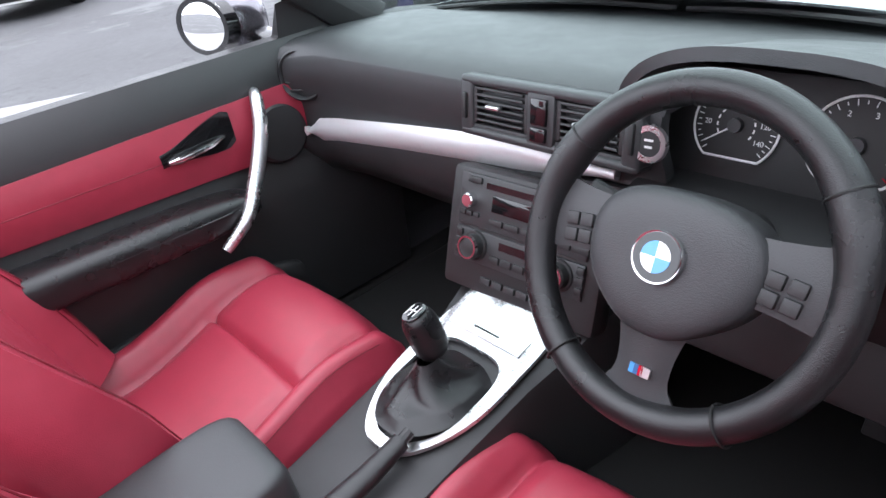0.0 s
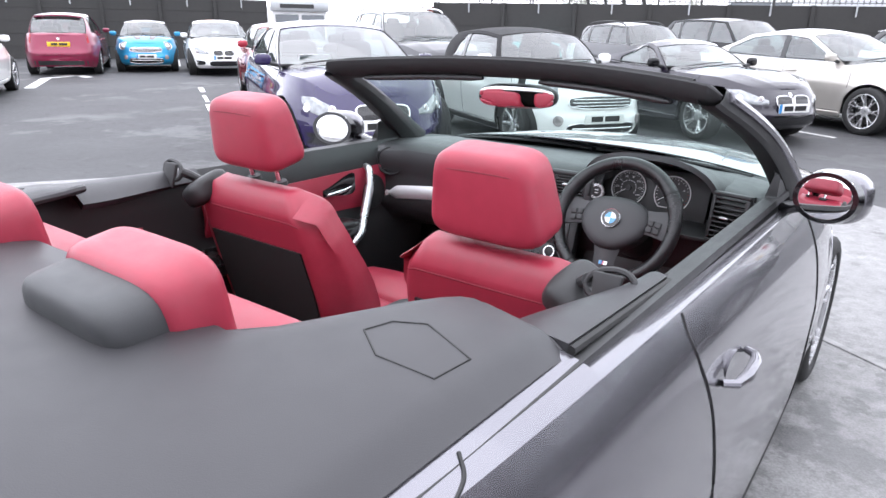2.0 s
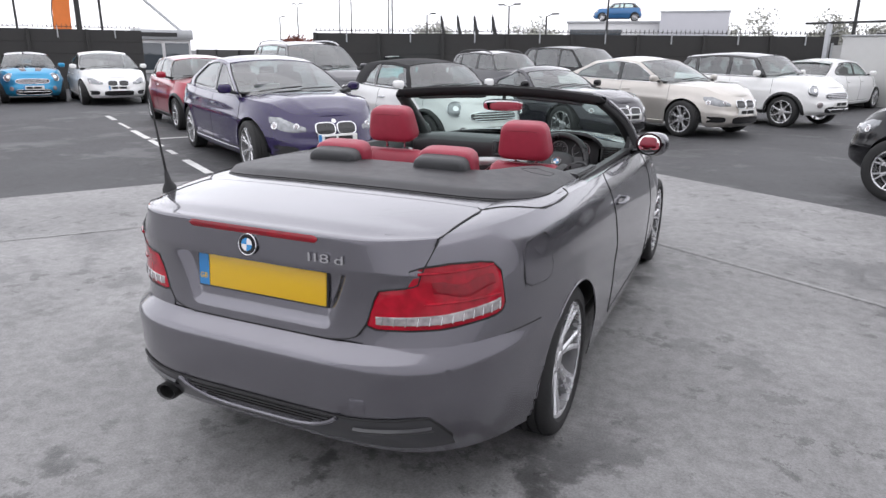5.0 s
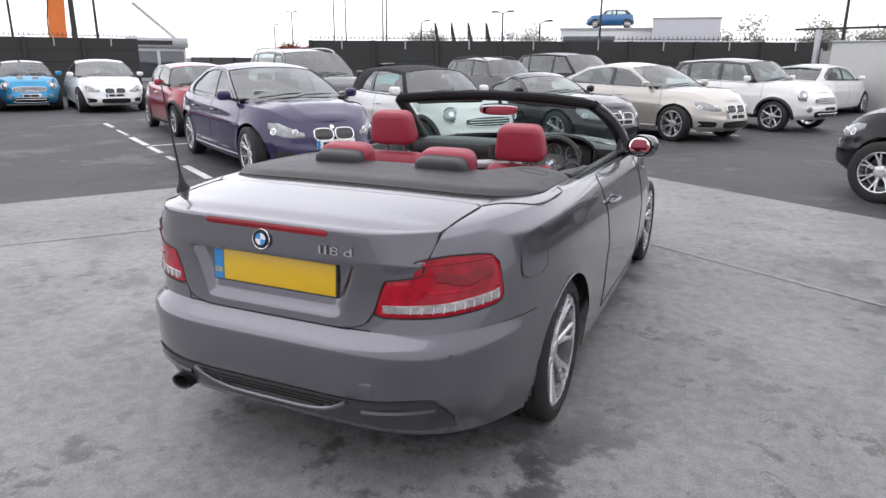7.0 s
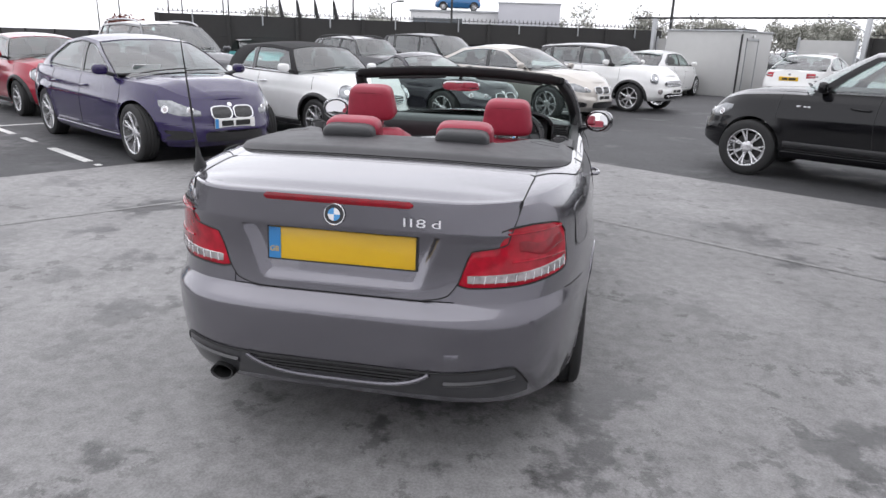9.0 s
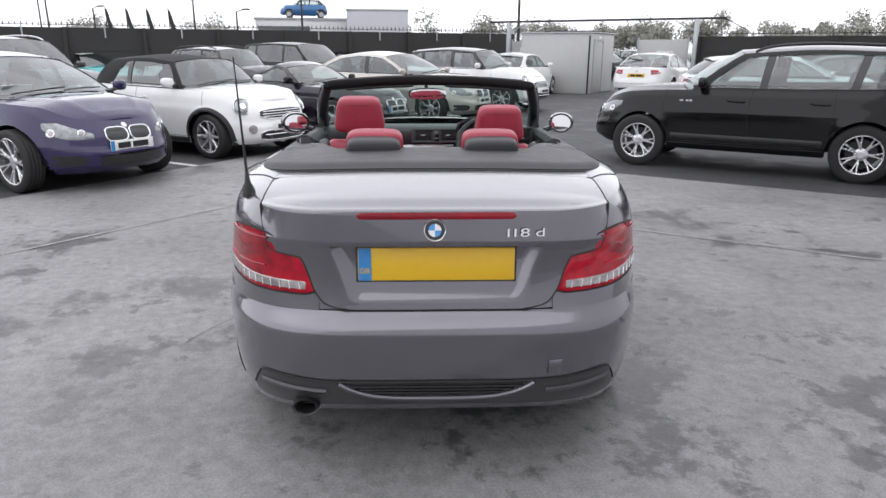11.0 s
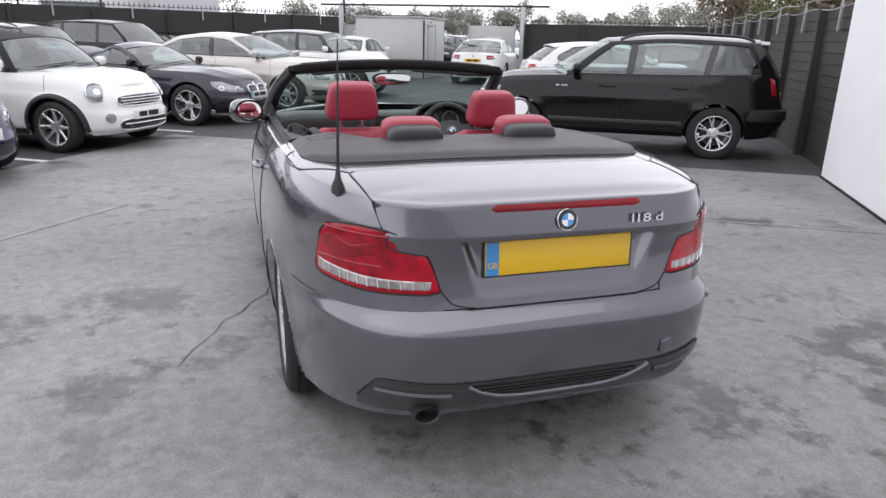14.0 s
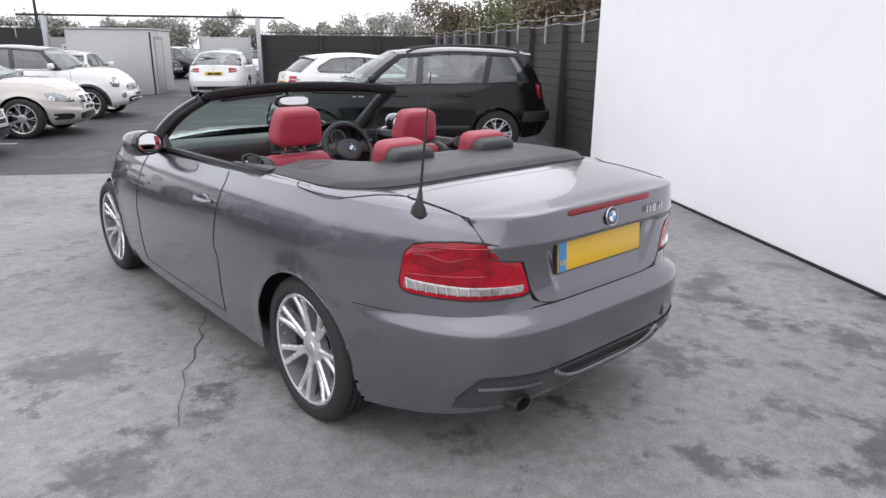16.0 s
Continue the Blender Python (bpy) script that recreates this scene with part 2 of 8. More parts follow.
class Body:
    """A car's outer skin: outlines in plan, stacked from sill to shoulder. y runs forwards, h from 0 (sill) to 1 (shoulder)."""

    def __init__(self, W, R, F, shoulder, sill, taper, n_rear=5.0, n_front=4.0, wheels=(), arch=0.34, flare=0.012):
        self.W, self.R, self.F = curve_of(W), curve_of(R), curve_of(F)
        self.sh, self.z0, self.tp = curve_of(shoulder), curve_of(sill), curve_of(taper)
        self.nr, self.nf, self.wheels, self.arch, self.flare = n_rear, n_front, wheels, arch, flare

    def at(self, th, h):
        """Points at turn th (-90 rear centre, 0 side, 90 front centre, in radians) and height h; right side."""
        th, h = np.broadcast_arrays(np.asarray(th, float), np.asarray(h, float))
        R, F, W = self.R(h), self.F(h), self.W(h)
        ym = 0.5 * (R + F)
        Lh = 0.5 * (F - R)
        n = np.where(th < 0, self.nr, self.nf)
        c, s = np.abs(np.cos(th)), np.sin(th)
        y = ym + Lh * np.sign(s) * np.abs(s) ** (2 / n)
        x = W * self.tp(y) * c ** (2 / n)
        z0, sh = self.z0(y), self.sh(y)
        z = z0 + (sh - z0) * h
        for yw, zw in self.wheels:
            dy = np.clip(np.abs(y - yw) / self.arch, 0, 1)
            za = zw + self.arch * np.sqrt(1 - dy**2)
            inside = (np.abs(y - yw) < self.arch) & (za > z0)
            z = np.where(inside, np.maximum(z, za + 0.004 * h), z)
            x = np.where(inside, self.W(np.clip((z - z0) / (sh - z0), 0, 1)) * self.tp(y) * c ** (2 / n), x)
            d = np.sqrt((y - yw) ** 2 + (z - zw) ** 2)
            x = x + self.flare * np.exp(-(((d - self.arch) / 0.05) ** 2)) * (c > 0.5)
        return np.stack([x, y, z], -1)

    def turns(self, count, h=0.6, extra=()):
        th = np.linspace(-math.pi / 2, math.pi / 2, 6001)
        p = self.at(th, h)
        q = p.copy()
        q[:, 2] = 0
        s = np.concatenate([[0], np.cumsum(np.linalg.norm(np.diff(q, axis=0), axis=1))])
        out = np.interp(np.linspace(0, s[-1], count), s, th)
        return np.unique(np.concatenate([out, list(extra)])) if len(extra) else out

    def h_of(self, y, z):
        return (z - self.z0(y)) / (self.sh(y) - self.z0(y))

    def rear(self, x, z, off=0.0):
        return self._end(x, z, -1, off)

    def front(self, x, z, off=0.0):
        return self._end(x, z, 1, off)

    def _end(self, x, z, sgn, off):
        x, z = np.broadcast_arrays(np.asarray(x, float), np.asarray(z, float))
        y = (self.R(0.6) if sgn < 0 else self.F(0.6)) + 0 * x
        n = self.nr if sgn < 0 else self.nf
        for _ in range(8):
            h = self.h_of(y, z)
            W = self.W(h) * self.tp(y)
            c = np.clip(np.abs(x) / W, 0, 0.9999) ** (n / 2)
            R, F = self.R(h), self.F(h)
            y = 0.5 * (R + F) + 0.5 * (F - R) * sgn * np.sqrt(np.maximum(1 - c * c, 0)) ** (2 / n)
        return np.stack([x, y + sgn * off, z], -1)

    def side(self, y, z, sgn=1, off=0.0):
        y, z = np.broadcast_arrays(np.asarray(y, float), np.asarray(z, float))
        h = self.h_of(y, z)
        R, F = self.R(h), self.F(h)
        t = np.clip((y - 0.5 * (R + F)) / (0.5 * (F - R)), -0.9999, 0.9999)
        n = np.where(t < 0, self.nr, self.nf)
        s = np.abs(t) ** (n / 2)
        x = self.W(h) * self.tp(y) * np.sqrt(1 - s * s) ** (2 / n)
        return np.stack([sgn * (x + off), y, z], -1)

    def wrap(self, th, z, off=0.0, sx=1):
        """Points of the skin at the turns th and the heights z, pushed out by off."""
        th, z, off = np.broadcast_arrays(np.asarray(th, float), np.asarray(z, float), np.asarray(off, float))
        h = 0.6 + 0 * z
        for _ in range(6):
            h = self.h_of(self.at(th, h)[..., 1], z)
        p = self.at(th, h)
        d = self.at(th + 0.01, h) - self.at(th - 0.01, h)
        n = np.stack([d[..., 1], -d[..., 0], 0 * z], -1)
        n /= np.linalg.norm(n, axis=-1, keepdims=True) + 1e-9
        p = p + n * off[..., None]
        return np.stack([p[..., 0] * sx, p[..., 1], z], -1)

    def turn_of(self, x=None, y=None, h=0.7, sgn=1):
        """The turn at which the end passes x, or the side passes y."""
        R, F, W = self.R(h), self.F(h), self.W(h)
        n = self.nf if sgn > 0 else self.nr
        if x is not None:
            c = (x / float(W * self.tp(F if sgn > 0 else R))) ** (n / 2)
            return sgn * math.acos(min(c, 1))
        t = (y - 0.5 * (R + F)) / (0.5 * (F - R))
        return math.copysign(math.asin(min(abs(t), 1) ** (n / 2)), t)

    def skin(self, count, levels, lo=0.0, hi=1.0, th0=None, th1=None, extra=()):
        th = self.turns(count, extra=extra)
        if th0 is not None:
            th = th[(th >= th0 - 1e-9) & (th <= th1 + 1e-9)]
        hs = np.linspace(lo, hi, levels)
        return self.at(th[:, None], hs[None, :])


def mirrored(rows):
    P = np.array(rows, float).copy()
    P[..., 0] *= -1
    return P


def both_sides(rows):
    """Skin rows from rear centre to front centre, carried on down the other side."""
    P = np.array(rows, float)
    return np.concatenate([P, mirrored(P)[::-1][1:]], 0)

# ---- the lot: u runs along the parking bays, v across them ----
LOT = radians(-32.2)


def lot(u, v, z=0.0):
    return Vector((u * math.cos(LOT) - v * math.sin(LOT), u * math.sin(LOT) + v * math.cos(LOT), z))


def lot_pose(u, v, z=0.0, turn=0.0):
    """A pose in the lot; turn in degrees from the lot's own axes (x along u, y along v)."""
    return Matrix.Translation(lot(u, v, z)) @ pose(0, 0, 0, 0, 0, math.degrees(LOT) + turn)


def ground_material(name, base, dark, stain_scale, stain_lo, stain_hi, rough, speck, wet=0.0):
    m = bpy.data.materials.new(name)
    m.use_nodes = True
    nt, lk = m.node_tree.nodes, m.node_tree.links
    b = nt["Principled BSDF"]
    tc = nt.new("ShaderNodeTexCoord")

    def noisy(scale, detail, rough_=0.6, dist=0.0):
        n = nt.new("ShaderNodeTexNoise")
        n.inputs["Scale"].default_value, n.inputs["Detail"].default_value = scale, detail
        n.inputs["Roughness"].default_value, n.inputs["Distortion"].default_value = rough_, dist
        lk.new(tc.outputs["Object"], n.inputs["Vector"])
        return n

    def ramp(src, lo, hi, a, c):
        r = nt.new("ShaderNodeMapRange")
        r.interpolation_type = "SMOOTHSTEP"
        r.inputs["From Min"].default_value, r.inputs["From Max"].default_value = lo, hi
        r.inputs["To Min"].default_value, r.inputs["To Max"].default_value = a, c
        lk.new(src, r.inputs["Value"])
        return r.outputs["Result"]

    big, mid, fine, grit = noisy(0.35, 4), noisy(stain_scale, 9, 0.7, 0.0), noisy(14, 6), noisy(speck, 3)
    s1 = ramp(mid.outputs["Fac"], stain_lo, stain_hi, 0, 1)
    s2 = ramp(big.outputs["Fac"], 0.42, 0.58, 0.25, 1)
    st = nt.new("ShaderNodeMath")
    st.operation = "MULTIPLY"
    lk.new(s1, st.inputs[0])
    lk.new(s2, st.inputs[1])
    mix = nt.new("ShaderNodeMix")
    mix.data_type = "RGBA"
    mix.inputs["A"].default_value, mix.inputs["B"].default_value = (*base, 1), (*dark, 1)
    lk.new(st.outputs[0], mix.inputs["Factor"])
    f = ramp(fine.outputs["Fac"], 0.3, 0.7, 0.86, 1.14)
    g = ramp(grit.outputs["Fac"], 0.3, 0.7, 0.84, 1.16)
    # ragged small blots with crisp edges, and broad cloudy tones
    blot = noisy(5.0, 10, 0.74, 0.0)
    b1 = ramp(blot.outputs["Fac"], 0.56, 0.60, 1.0, 0.62)
    gate_ = ramp(noisy(0.8, 3).outputs["Fac"], 0.40, 0.55, 0.0, 1.0)
    lerp = nt.new("ShaderNodeMix")
    lerp.inputs["A"].default_value = 1.0
    lk.new(gate_, lerp.inputs["Factor"])
    lk.new(b1, lerp.inputs["B"])
    cloudy = ramp(noisy(0.6, 6, 0.6, 0.0).outputs["Fac"], 0.3, 0.7, 0.82, 1.15)
    m1 = nt.new("ShaderNodeMath")
    m1.operation = "MULTIPLY"
    lk.new(lerp.outputs["Result"], m1.inputs[0])
    lk.new(cloudy, m1.inputs[1])
    m2 = nt.new("ShaderNodeMath")
    m2.operation = "MULTIPLY"
    lk.new(m1.outputs[0], m2.inputs[0])
    lk.new(f, m2.inputs[1])
    f = m2.outputs[0]
    mul = nt.new("ShaderNodeMath")
    mul.operation = "MULTIPLY"
    lk.new(f, mul.inputs[0])
    lk.new(g, mul.inputs[1])
    sc = nt.new("ShaderNodeVectorMath")
    sc.operation = "SCALE"
    lk.new(mix.outputs["Result"], sc.inputs[0])
    lk.new(mul.outputs[0], sc.inputs["Scale"])
    lk.new(sc.outputs["Vector"], b.inputs["Base Color"])
    rr = ramp(st.outputs[0], 0, 1, rough, rough - wet)
    lk.new(rr, b.inputs["Roughness"])
    bp = nt.new("ShaderNodeBump")
    bp.inputs["Strength"].default_value, bp.inputs["Distance"].default_value = 0.35, 0.004
    lk.new(grit.outputs["Fac"], bp.inputs["Height"])
    lk.new(bp.outputs["Normal"], b.inputs["Normal"])
    return m


ASPHALT = ground_material("worn_asphalt", (0.052, 0.052, 0.055), (0.033, 0.033, 0.035), 0.9, 0.45, 0.62, 0.72, 90, 0.22)
CONCRETE = ground_material("stained_concrete", (0.222, 0.219, 0.218), (0.072, 0.071, 0.071), 1.5, 0.525, 0.60, 0.62, 110, 0.28)
ROAD_PAINT = mat("worn_white_road_paint", (0.62, 0.62, 0.60), rough=0.7, var=0.35, scale=14)
WALL_WHITE = mat("white_render_wall", (0.90, 0.895, 0.91), rough=0.6, var=0.03, scale=3, bump=0.05, bscale=60)
FENCE_BLACK = mat("black_boarding", (0.030, 0.029, 0.028), rough=0.75, var=0.25, scale=9, bump=0.3, bscale=80)
FENCE_BROWN = mat("dark_stained_boards", (0.036, 0.032, 0.029), rough=0.72, var=0.3, scale=12, bump=0.3, bscale=90)
GALV = mat("galvanised_steel", (0.42, 0.43, 0.44), rough=0.45, metal=0.7, var=0.12, scale=12)
HUT_GREY = mat("pale_grey_cladding", (0.46, 0.46, 0.45), rough=0.5, var=0.05, scale=5)

# ground
v, f = sheet([[lot(u, w, 0) for w in np.linspace(-900, 900, 3)] for u in np.linspace(-900, 900, 3)])
tagged(link_mesh("ground", v, f, ASPHALT), "worn dark grey asphalt car park surface", "ground", kind="structure")


rows = []
for w in np.linspace(0, 1, 12):
    rows.append([lot(u + (0.05 * math.sin(9 * w) + 0.03 * math.sin(31 * w) if u < -5.7 else 0), (1 - w) * -14 + w * 5.76, 0.012) for u in np.linspace(-5.76, 3.05, 24)])
v, f = sheet(rows, 0.011, (0, 0, 1))
tagged(link_mesh("pavement", v, f, CONCRETE), "pale grey stained concrete apron with dark damp patches", "concrete apron", kind="structure")

# ---- wheels ----


def tyre_bm(r, w, rim, tread=True):
    s = 0.5 * w
    prof = [(-s * 0.86, rim), (-s * 0.98, rim + 0.012), (-s, rim + 0.45 * (r - rim)), (-s * 0.93, r - 0.018), (-s * 0.80, r - 0.004)]
    cuts = (-0.55, -0.18, 0.18, 0.55)
    for c in cuts:
        prof += [(s * c - 0.005, r), (s * c - 0.004, r - 0.008), (s * c + 0.004, r - 0.008), (s * c + 0.005, r)]
    prof += [(s * 0.80, r - 0.004), (s * 0.93, r - 0.018), (s, rim + 0.45 * (r - rim)), (s * 0.98, rim + 0.012), (s * 0.86, rim)]
    return lathe(prof, 56, "x", closed=True)


def rim_bm(rim, w, spokes, split=0.0, width=0.035, twist=0.0, hub=0.075):
    """Alloy rim, outer face at +x: barrel, lip, hub and tapered spokes (in pairs where split > 0)."""
    s = 0.5 * w
    barrel = lathe([(-s * 0.8, rim * 0.97), (s * 0.72, rim * 0.95), (s * 0.86, rim * 0.945), (s * 0.90, rim * 0.985), (s * 0.86, rim + 0.006), (-s * 0.8, rim + 0.003)], 56, "x", closed=True)
    hubm = lathe([(s * 0.2, 0), (s * 0.2, hub), (s * 0.52, hub), (s * 0.60, hub * 0.8), (s * 0.62, 0.036), (s * 0.66, 0.034), (s * 0.67, 0)], 32, "x")
    out = [barrel, hubm]
    for k in range(spokes):
        a0 = 2 * math.pi * k / spokes
        for side in ((-1, 1) if split > 0 else (0,)):
            bm = bmesh.new()
            rows = []
            for t in np.linspace(0, 1, 6):
                r = hub * 0.8 + (rim * 0.955 - hub * 0.8) * t
                a = a0 + side * split * (0.25 + 0.75 * t) + twist * t
                wd = width * (1.05 - 0.25 * t + 0.35 * max(t - 0.75, 0))
                xo = s * (0.58 + 0.24 * t**1.5)
                c, sn = math.cos(a), math.sin(a)
                row = []
                for dx, dw in ((0.0, -0.5), (0.008, -0.25), (0.008, 0.25), (0.0, 0.5), (-0.03, 0.35), (-0.03, -0.35)):
                    row.append(bm.verts.new((xo + dx - 0.006, r * c - wd * dw * sn, r * sn + wd * dw * c)))
                rows.append(row)
            for p, q in zip(rows, rows[1:]):
                for i in range(6):
                    bm.faces.new((p[i], p[(i + 1) % 6], q[(i + 1) % 6], q[i]))
            bm.faces.new(rows[0])
            bm.faces.new(rows[-1][::-1])
            out.append(bm)
    return join(*out)


WHEELS = {}


def wheel_parts(key, r, w, rim, spokes, split, width, twist=0.0, material=None):
    """Meshes of one kind of wheel, made once and shared."""
    if key not in WHEELS:
        holder = []
        for nm, bm, m in (("tyre", tyre_bm(r, w, rim), RUBBER), ("rim", rim_bm(rim, w, spokes, split, width, twist), material or ALLOY),
                          ("brake_disc", lathe([(-0.02, 0.05), (-0.02, rim * 0.74), (0.0, rim * 0.74), (0.0, 0.05)], 32, "x", closed=True), DARK_METAL)):
            me = bpy.data.meshes.new(nm)
            bmesh.ops.recalc_face_normals(bm, faces=bm.faces)
            bm.to_mesh(me)
            bm.free()
            me.materials.append(m)
            me.polygons.foreach_set("use_smooth", [True] * len(me.polygons))
            me.set_sharp_from_angle(angle=radians(35))
            holder.append((nm, me))
        WHEELS[key] = holder
    return WHEELS[key]


def add_wheel(car, key, x, y, r, steer=0.0, **kw):
    w = new("wheel")
    w.parent = car
    w.matrix_basis = pose(x, y, r, 0, 0, (0 if x > 0 else 180) + steer)
    for nm, me in wheel_parts(key, r=r, **kw):
        o = new(nm, me)
        o.parent = w
    return w


# ---- parked cars ----


def strip_patch(body, where, a0, a1, lo, hi, material, name, parent, label="", off=0.006, na=14, nb=6, sgn=1, thick=0.012, dome=0.0):
    """A lens or grille laid on the skin: across from a0 to a1, up from lo(a) to hi(a)."""
    A = np.linspace(a0, a1, na)
    lo_, hi_ = np.array([lo(a) for a in A]), np.array([hi(a) for a in A])
    Z = lo_[:, None] + (hi_ - lo_)[:, None] * np.linspace(0, 1, nb)[None, :]
    if where == "side":
        rows = body.side(A[:, None] + 0 * Z, Z, sgn, off)
    else:
        rows = (body.rear if where == "rear" else body.front)(np.abs(A)[:, None] + 0 * Z, Z, off)
        rows[..., 0] *= np.where(A >= 0, 1, -1)[:, None] * sgn
    to = {"side": (sgn, 0, 0), "rear": (0, -1, 0), "front": (0, 1, 0)}[where]
    v, f = sheet(rows, thick, to)
    return link_mesh(name, v, f, material, parent, label)


def level(z):
    return lambda a: z


def number_plate(parent, p, facing, white=True, tilt=0.0, w=0.52, h=0.112, band=True, bars=True):
    """A plate with its lettering left as plain bars."""
    pl = new("number_plate")
    pl.parent = parent
    pl.matrix_basis = Matrix.Translation(p) @ pose(0, 0, 0, tilt, 0, 0 if facing < 0 else 180)
    part("plate", box(0, 0, 0, w, 0.008, h, 0.004), PLATE_WHITE if white else PLATE_YELLOW, pl)
    if band:
        part("band", box(-w / 2 + 0.024, -0.005, 0, 0.042, 0.003, h * 0.97), PLATE_BLUE, pl, "blue country band")
    if bars:
        for x0, wd in ((-0.10, 0.15), (0.10, 0.19)):
            part("character_bar", box(x0, -0.005, 0, wd, 0.002, h * 0.55), BLACK_PRINT, pl)
    return pl


SEAT_GREY = mat("dark_seat_trim", (0.030, 0.030, 0.031), rough=0.7, var=0.15, scale=20)
SPEC = {
    "saloon": dict(L=4.86, Wd=1.85, H=1.45, wb=2.89, fo=0.84, belt=0.93, hoodr=0.96, hoodf=0.70, boot=1.02, wsb=-0.34, wst=-1.32, rfr=-2.52, bgb=-3.35, wr=0.335),
    "saloon_low": dict(L=4.90, Wd=1.86, H=1.46, wb=2.97, fo=0.83, belt=0.95, hoodr=0.98, hoodf=0.72, boot=1.04, wsb=-0.35, wst=-1.22, rfr=-2.60, bgb=-3.40, wr=0.335),
    "suv": dict(L=4.25, Wd=1.76, H=1.56, wb=2.58, fo=0.77, belt=1.01, hoodr=1.03, hoodf=0.80, boot=1.06, wsb=-0.46, wst=-1.12, rfr=-3.06, bgb=-3.34, wr=0.338),
    "hatch": dict(L=4.32, Wd=1.77, H=1.43, wb=2.69, fo=0.77, belt=0.93, hoodr=0.97, hoodf=0.70, boot=1.02, wsb=-0.36, wst=-1.12, rfr=-2.80, bgb=-3.30, wr=0.32),
    "small": dict(L=3.73, Wd=1.69, H=1.41, wb=2.47, fo=0.72, belt=0.93, hoodr=0.97, hoodf=0.74, boot=1.0, wsb=-0.36, wst=-0.82, rfr=-2.35, bgb=-2.78, wr=0.31),
    "crossover": dict(L=4.10, Wd=1.79, H=1.56, wb=2.60, fo=0.80, belt=1.02, hoodr=1.06, hoodf=0.80, boot=1.08, wsb=-0.34, wst=-0.85, rfr=-2.75, bgb=-3.10, wr=0.33),
    "coupe": dict(L=4.09, Wd=1.78, H=1.27, wb=2.50, fo=0.83, belt=0.86, hoodr=0.90, hoodf=0.66, boot=0.94, wsb=-0.62, wst=-1.22, rfr=-1.75, bgb=-2.95, wr=0.325),
    "tourer": dict(L=4.34, Wd=1.80, H=1.57, wb=2.67, fo=0.80, belt=1.0, hoodr=1.05, hoodf=0.76, boot=1.05, wsb=-0.20, wst=-0.98, rfr=-2.85, bgb=-3.28, wr=0.32),
    "estate": dict(L=4.85, Wd=1.93, H=1.72, wb=2.93, fo=0.86, belt=1.08, hoodr=1.12, hoodf=0.86, boot=1.12, wsb=-0.40, wst=-1.12, rfr=-3.35, bgb=-3.82, wr=0.37),
}


def wrap_patch(body, x_in, y_out, lo, hi, off, material, name, parent, label="", sgn=1, sx=1, ns=26, nz=7, h=0.7):
    """A lens that runs round a corner of the body, from x_in on the end to y_out on the side; lo and hi take 0 to 1."""
    td = np.linspace(body.turn_of(x=x_in, h=h, sgn=sgn), body.turn_of(y=y_out, h=h, sgn=sgn), 300)
    pd_ = body.at(td, h)
    sd_ = np.concatenate([[0], np.cumsum(np.linalg.norm(np.diff(pd_, axis=0), axis=1))])
    S, T = np.linspace(0, 1, ns), np.linspace(0, 1, nz)
    tt = np.interp(S * sd_[-1], sd_, td)
    top = body.sh(body.at(tt, h)[:, 1]) - 0.006
    lo_ = np.array([lo(q) for q in S])
    hi_ = np.minimum(np.array([hi(q) for q in S]), top)
    lo_ = np.minimum(lo_, hi_ - 0.006)
    Z = lo_[:, None] + (hi_ - lo_)[:, None] * T[None, :]
    rim = np.minimum(np.minimum(T, 1 - T)[None, :] * 5, np.minimum(S, 1 - S)[:, None] * 12)
    rows = body.wrap(tt[:, None] + 0 * Z, Z, off - 0.006 * (1 - np.clip(rim, 0, 1)), sx)
    v, f = sheet(rows, 0.012, (sx * 0.7, sgn * 0.7, 0))
    return link_mesh(name, v, f, material, parent, label, sharp=50)


def front_blob(body, cx, cz, w, h, power, off, material, name, parent, label="", surround=None, sgn=1, thick=0.006, rad=0.008):
    """A rounded opening or grille on the nose (or tail), with an edge bead."""
    loop = []
    for a in np.linspace(0, 2 * math.pi, 41):
        c, s_ = math.cos(a), math.sin(a)
        loop.append((cx + w / 2 * math.copysign(abs(c) ** (2 / power), c), cz + h / 2 * math.copysign(abs(s_) ** (2 / power), s_)))

    def on(x, z, o):
        p = body._end(np.abs(x), z, sgn, o)
        p[..., 0] = np.copysign(p[..., 0], x)
        return p

    q = np.array(loop)
    r = np.array((0.02, 0.5, 0.85, 1.0))[:, None]
    rows = on(cx + (q[:, 0] - cx)[None, :] * r, cz + (q[:, 1] - cz)[None, :] * r, off)
    v, f = sheet(rows, thick, (0, sgn, 0))
    ob = link_mesh(name, v, f, material, parent, label)
    if surround:
        part(name + "_surround", tube(on(q[:, 0], q[:, 1], off + 0.002), rad, 8), surround, ob)
    return ob


def rounded(sx, sy, sz, e1=0.6, e2=0.6, nu=20, nv=12):
    """A rounded block of full sizes."""
    bm = bmesh.new()
    g = lambda w, e: math.copysign(abs(w) ** e, w)
    rings = []
    for b in np.linspace(-math.pi / 2, math.pi / 2, nv)[1:-1]:
        rings.append([bm.verts.new((sx / 2 * g(math.cos(b), e1) * g(math.cos(a), e2), sy / 2 * g(math.cos(b), e1) * g(math.sin(a), e2), sz / 2 * g(math.sin(b), e1))) for a in np.linspace(0, 2 * math.pi, nu, endpoint=False)])
    for p, q in zip(rings, rings[1:]):
        for k in range(nu):
            bm.faces.new((p[k], p[(k + 1) % nu], q[(k + 1) % nu], q[k]))
    bm.faces.new(rings[0][::-1])
    bm.faces.new(rings[-1])
    return bm


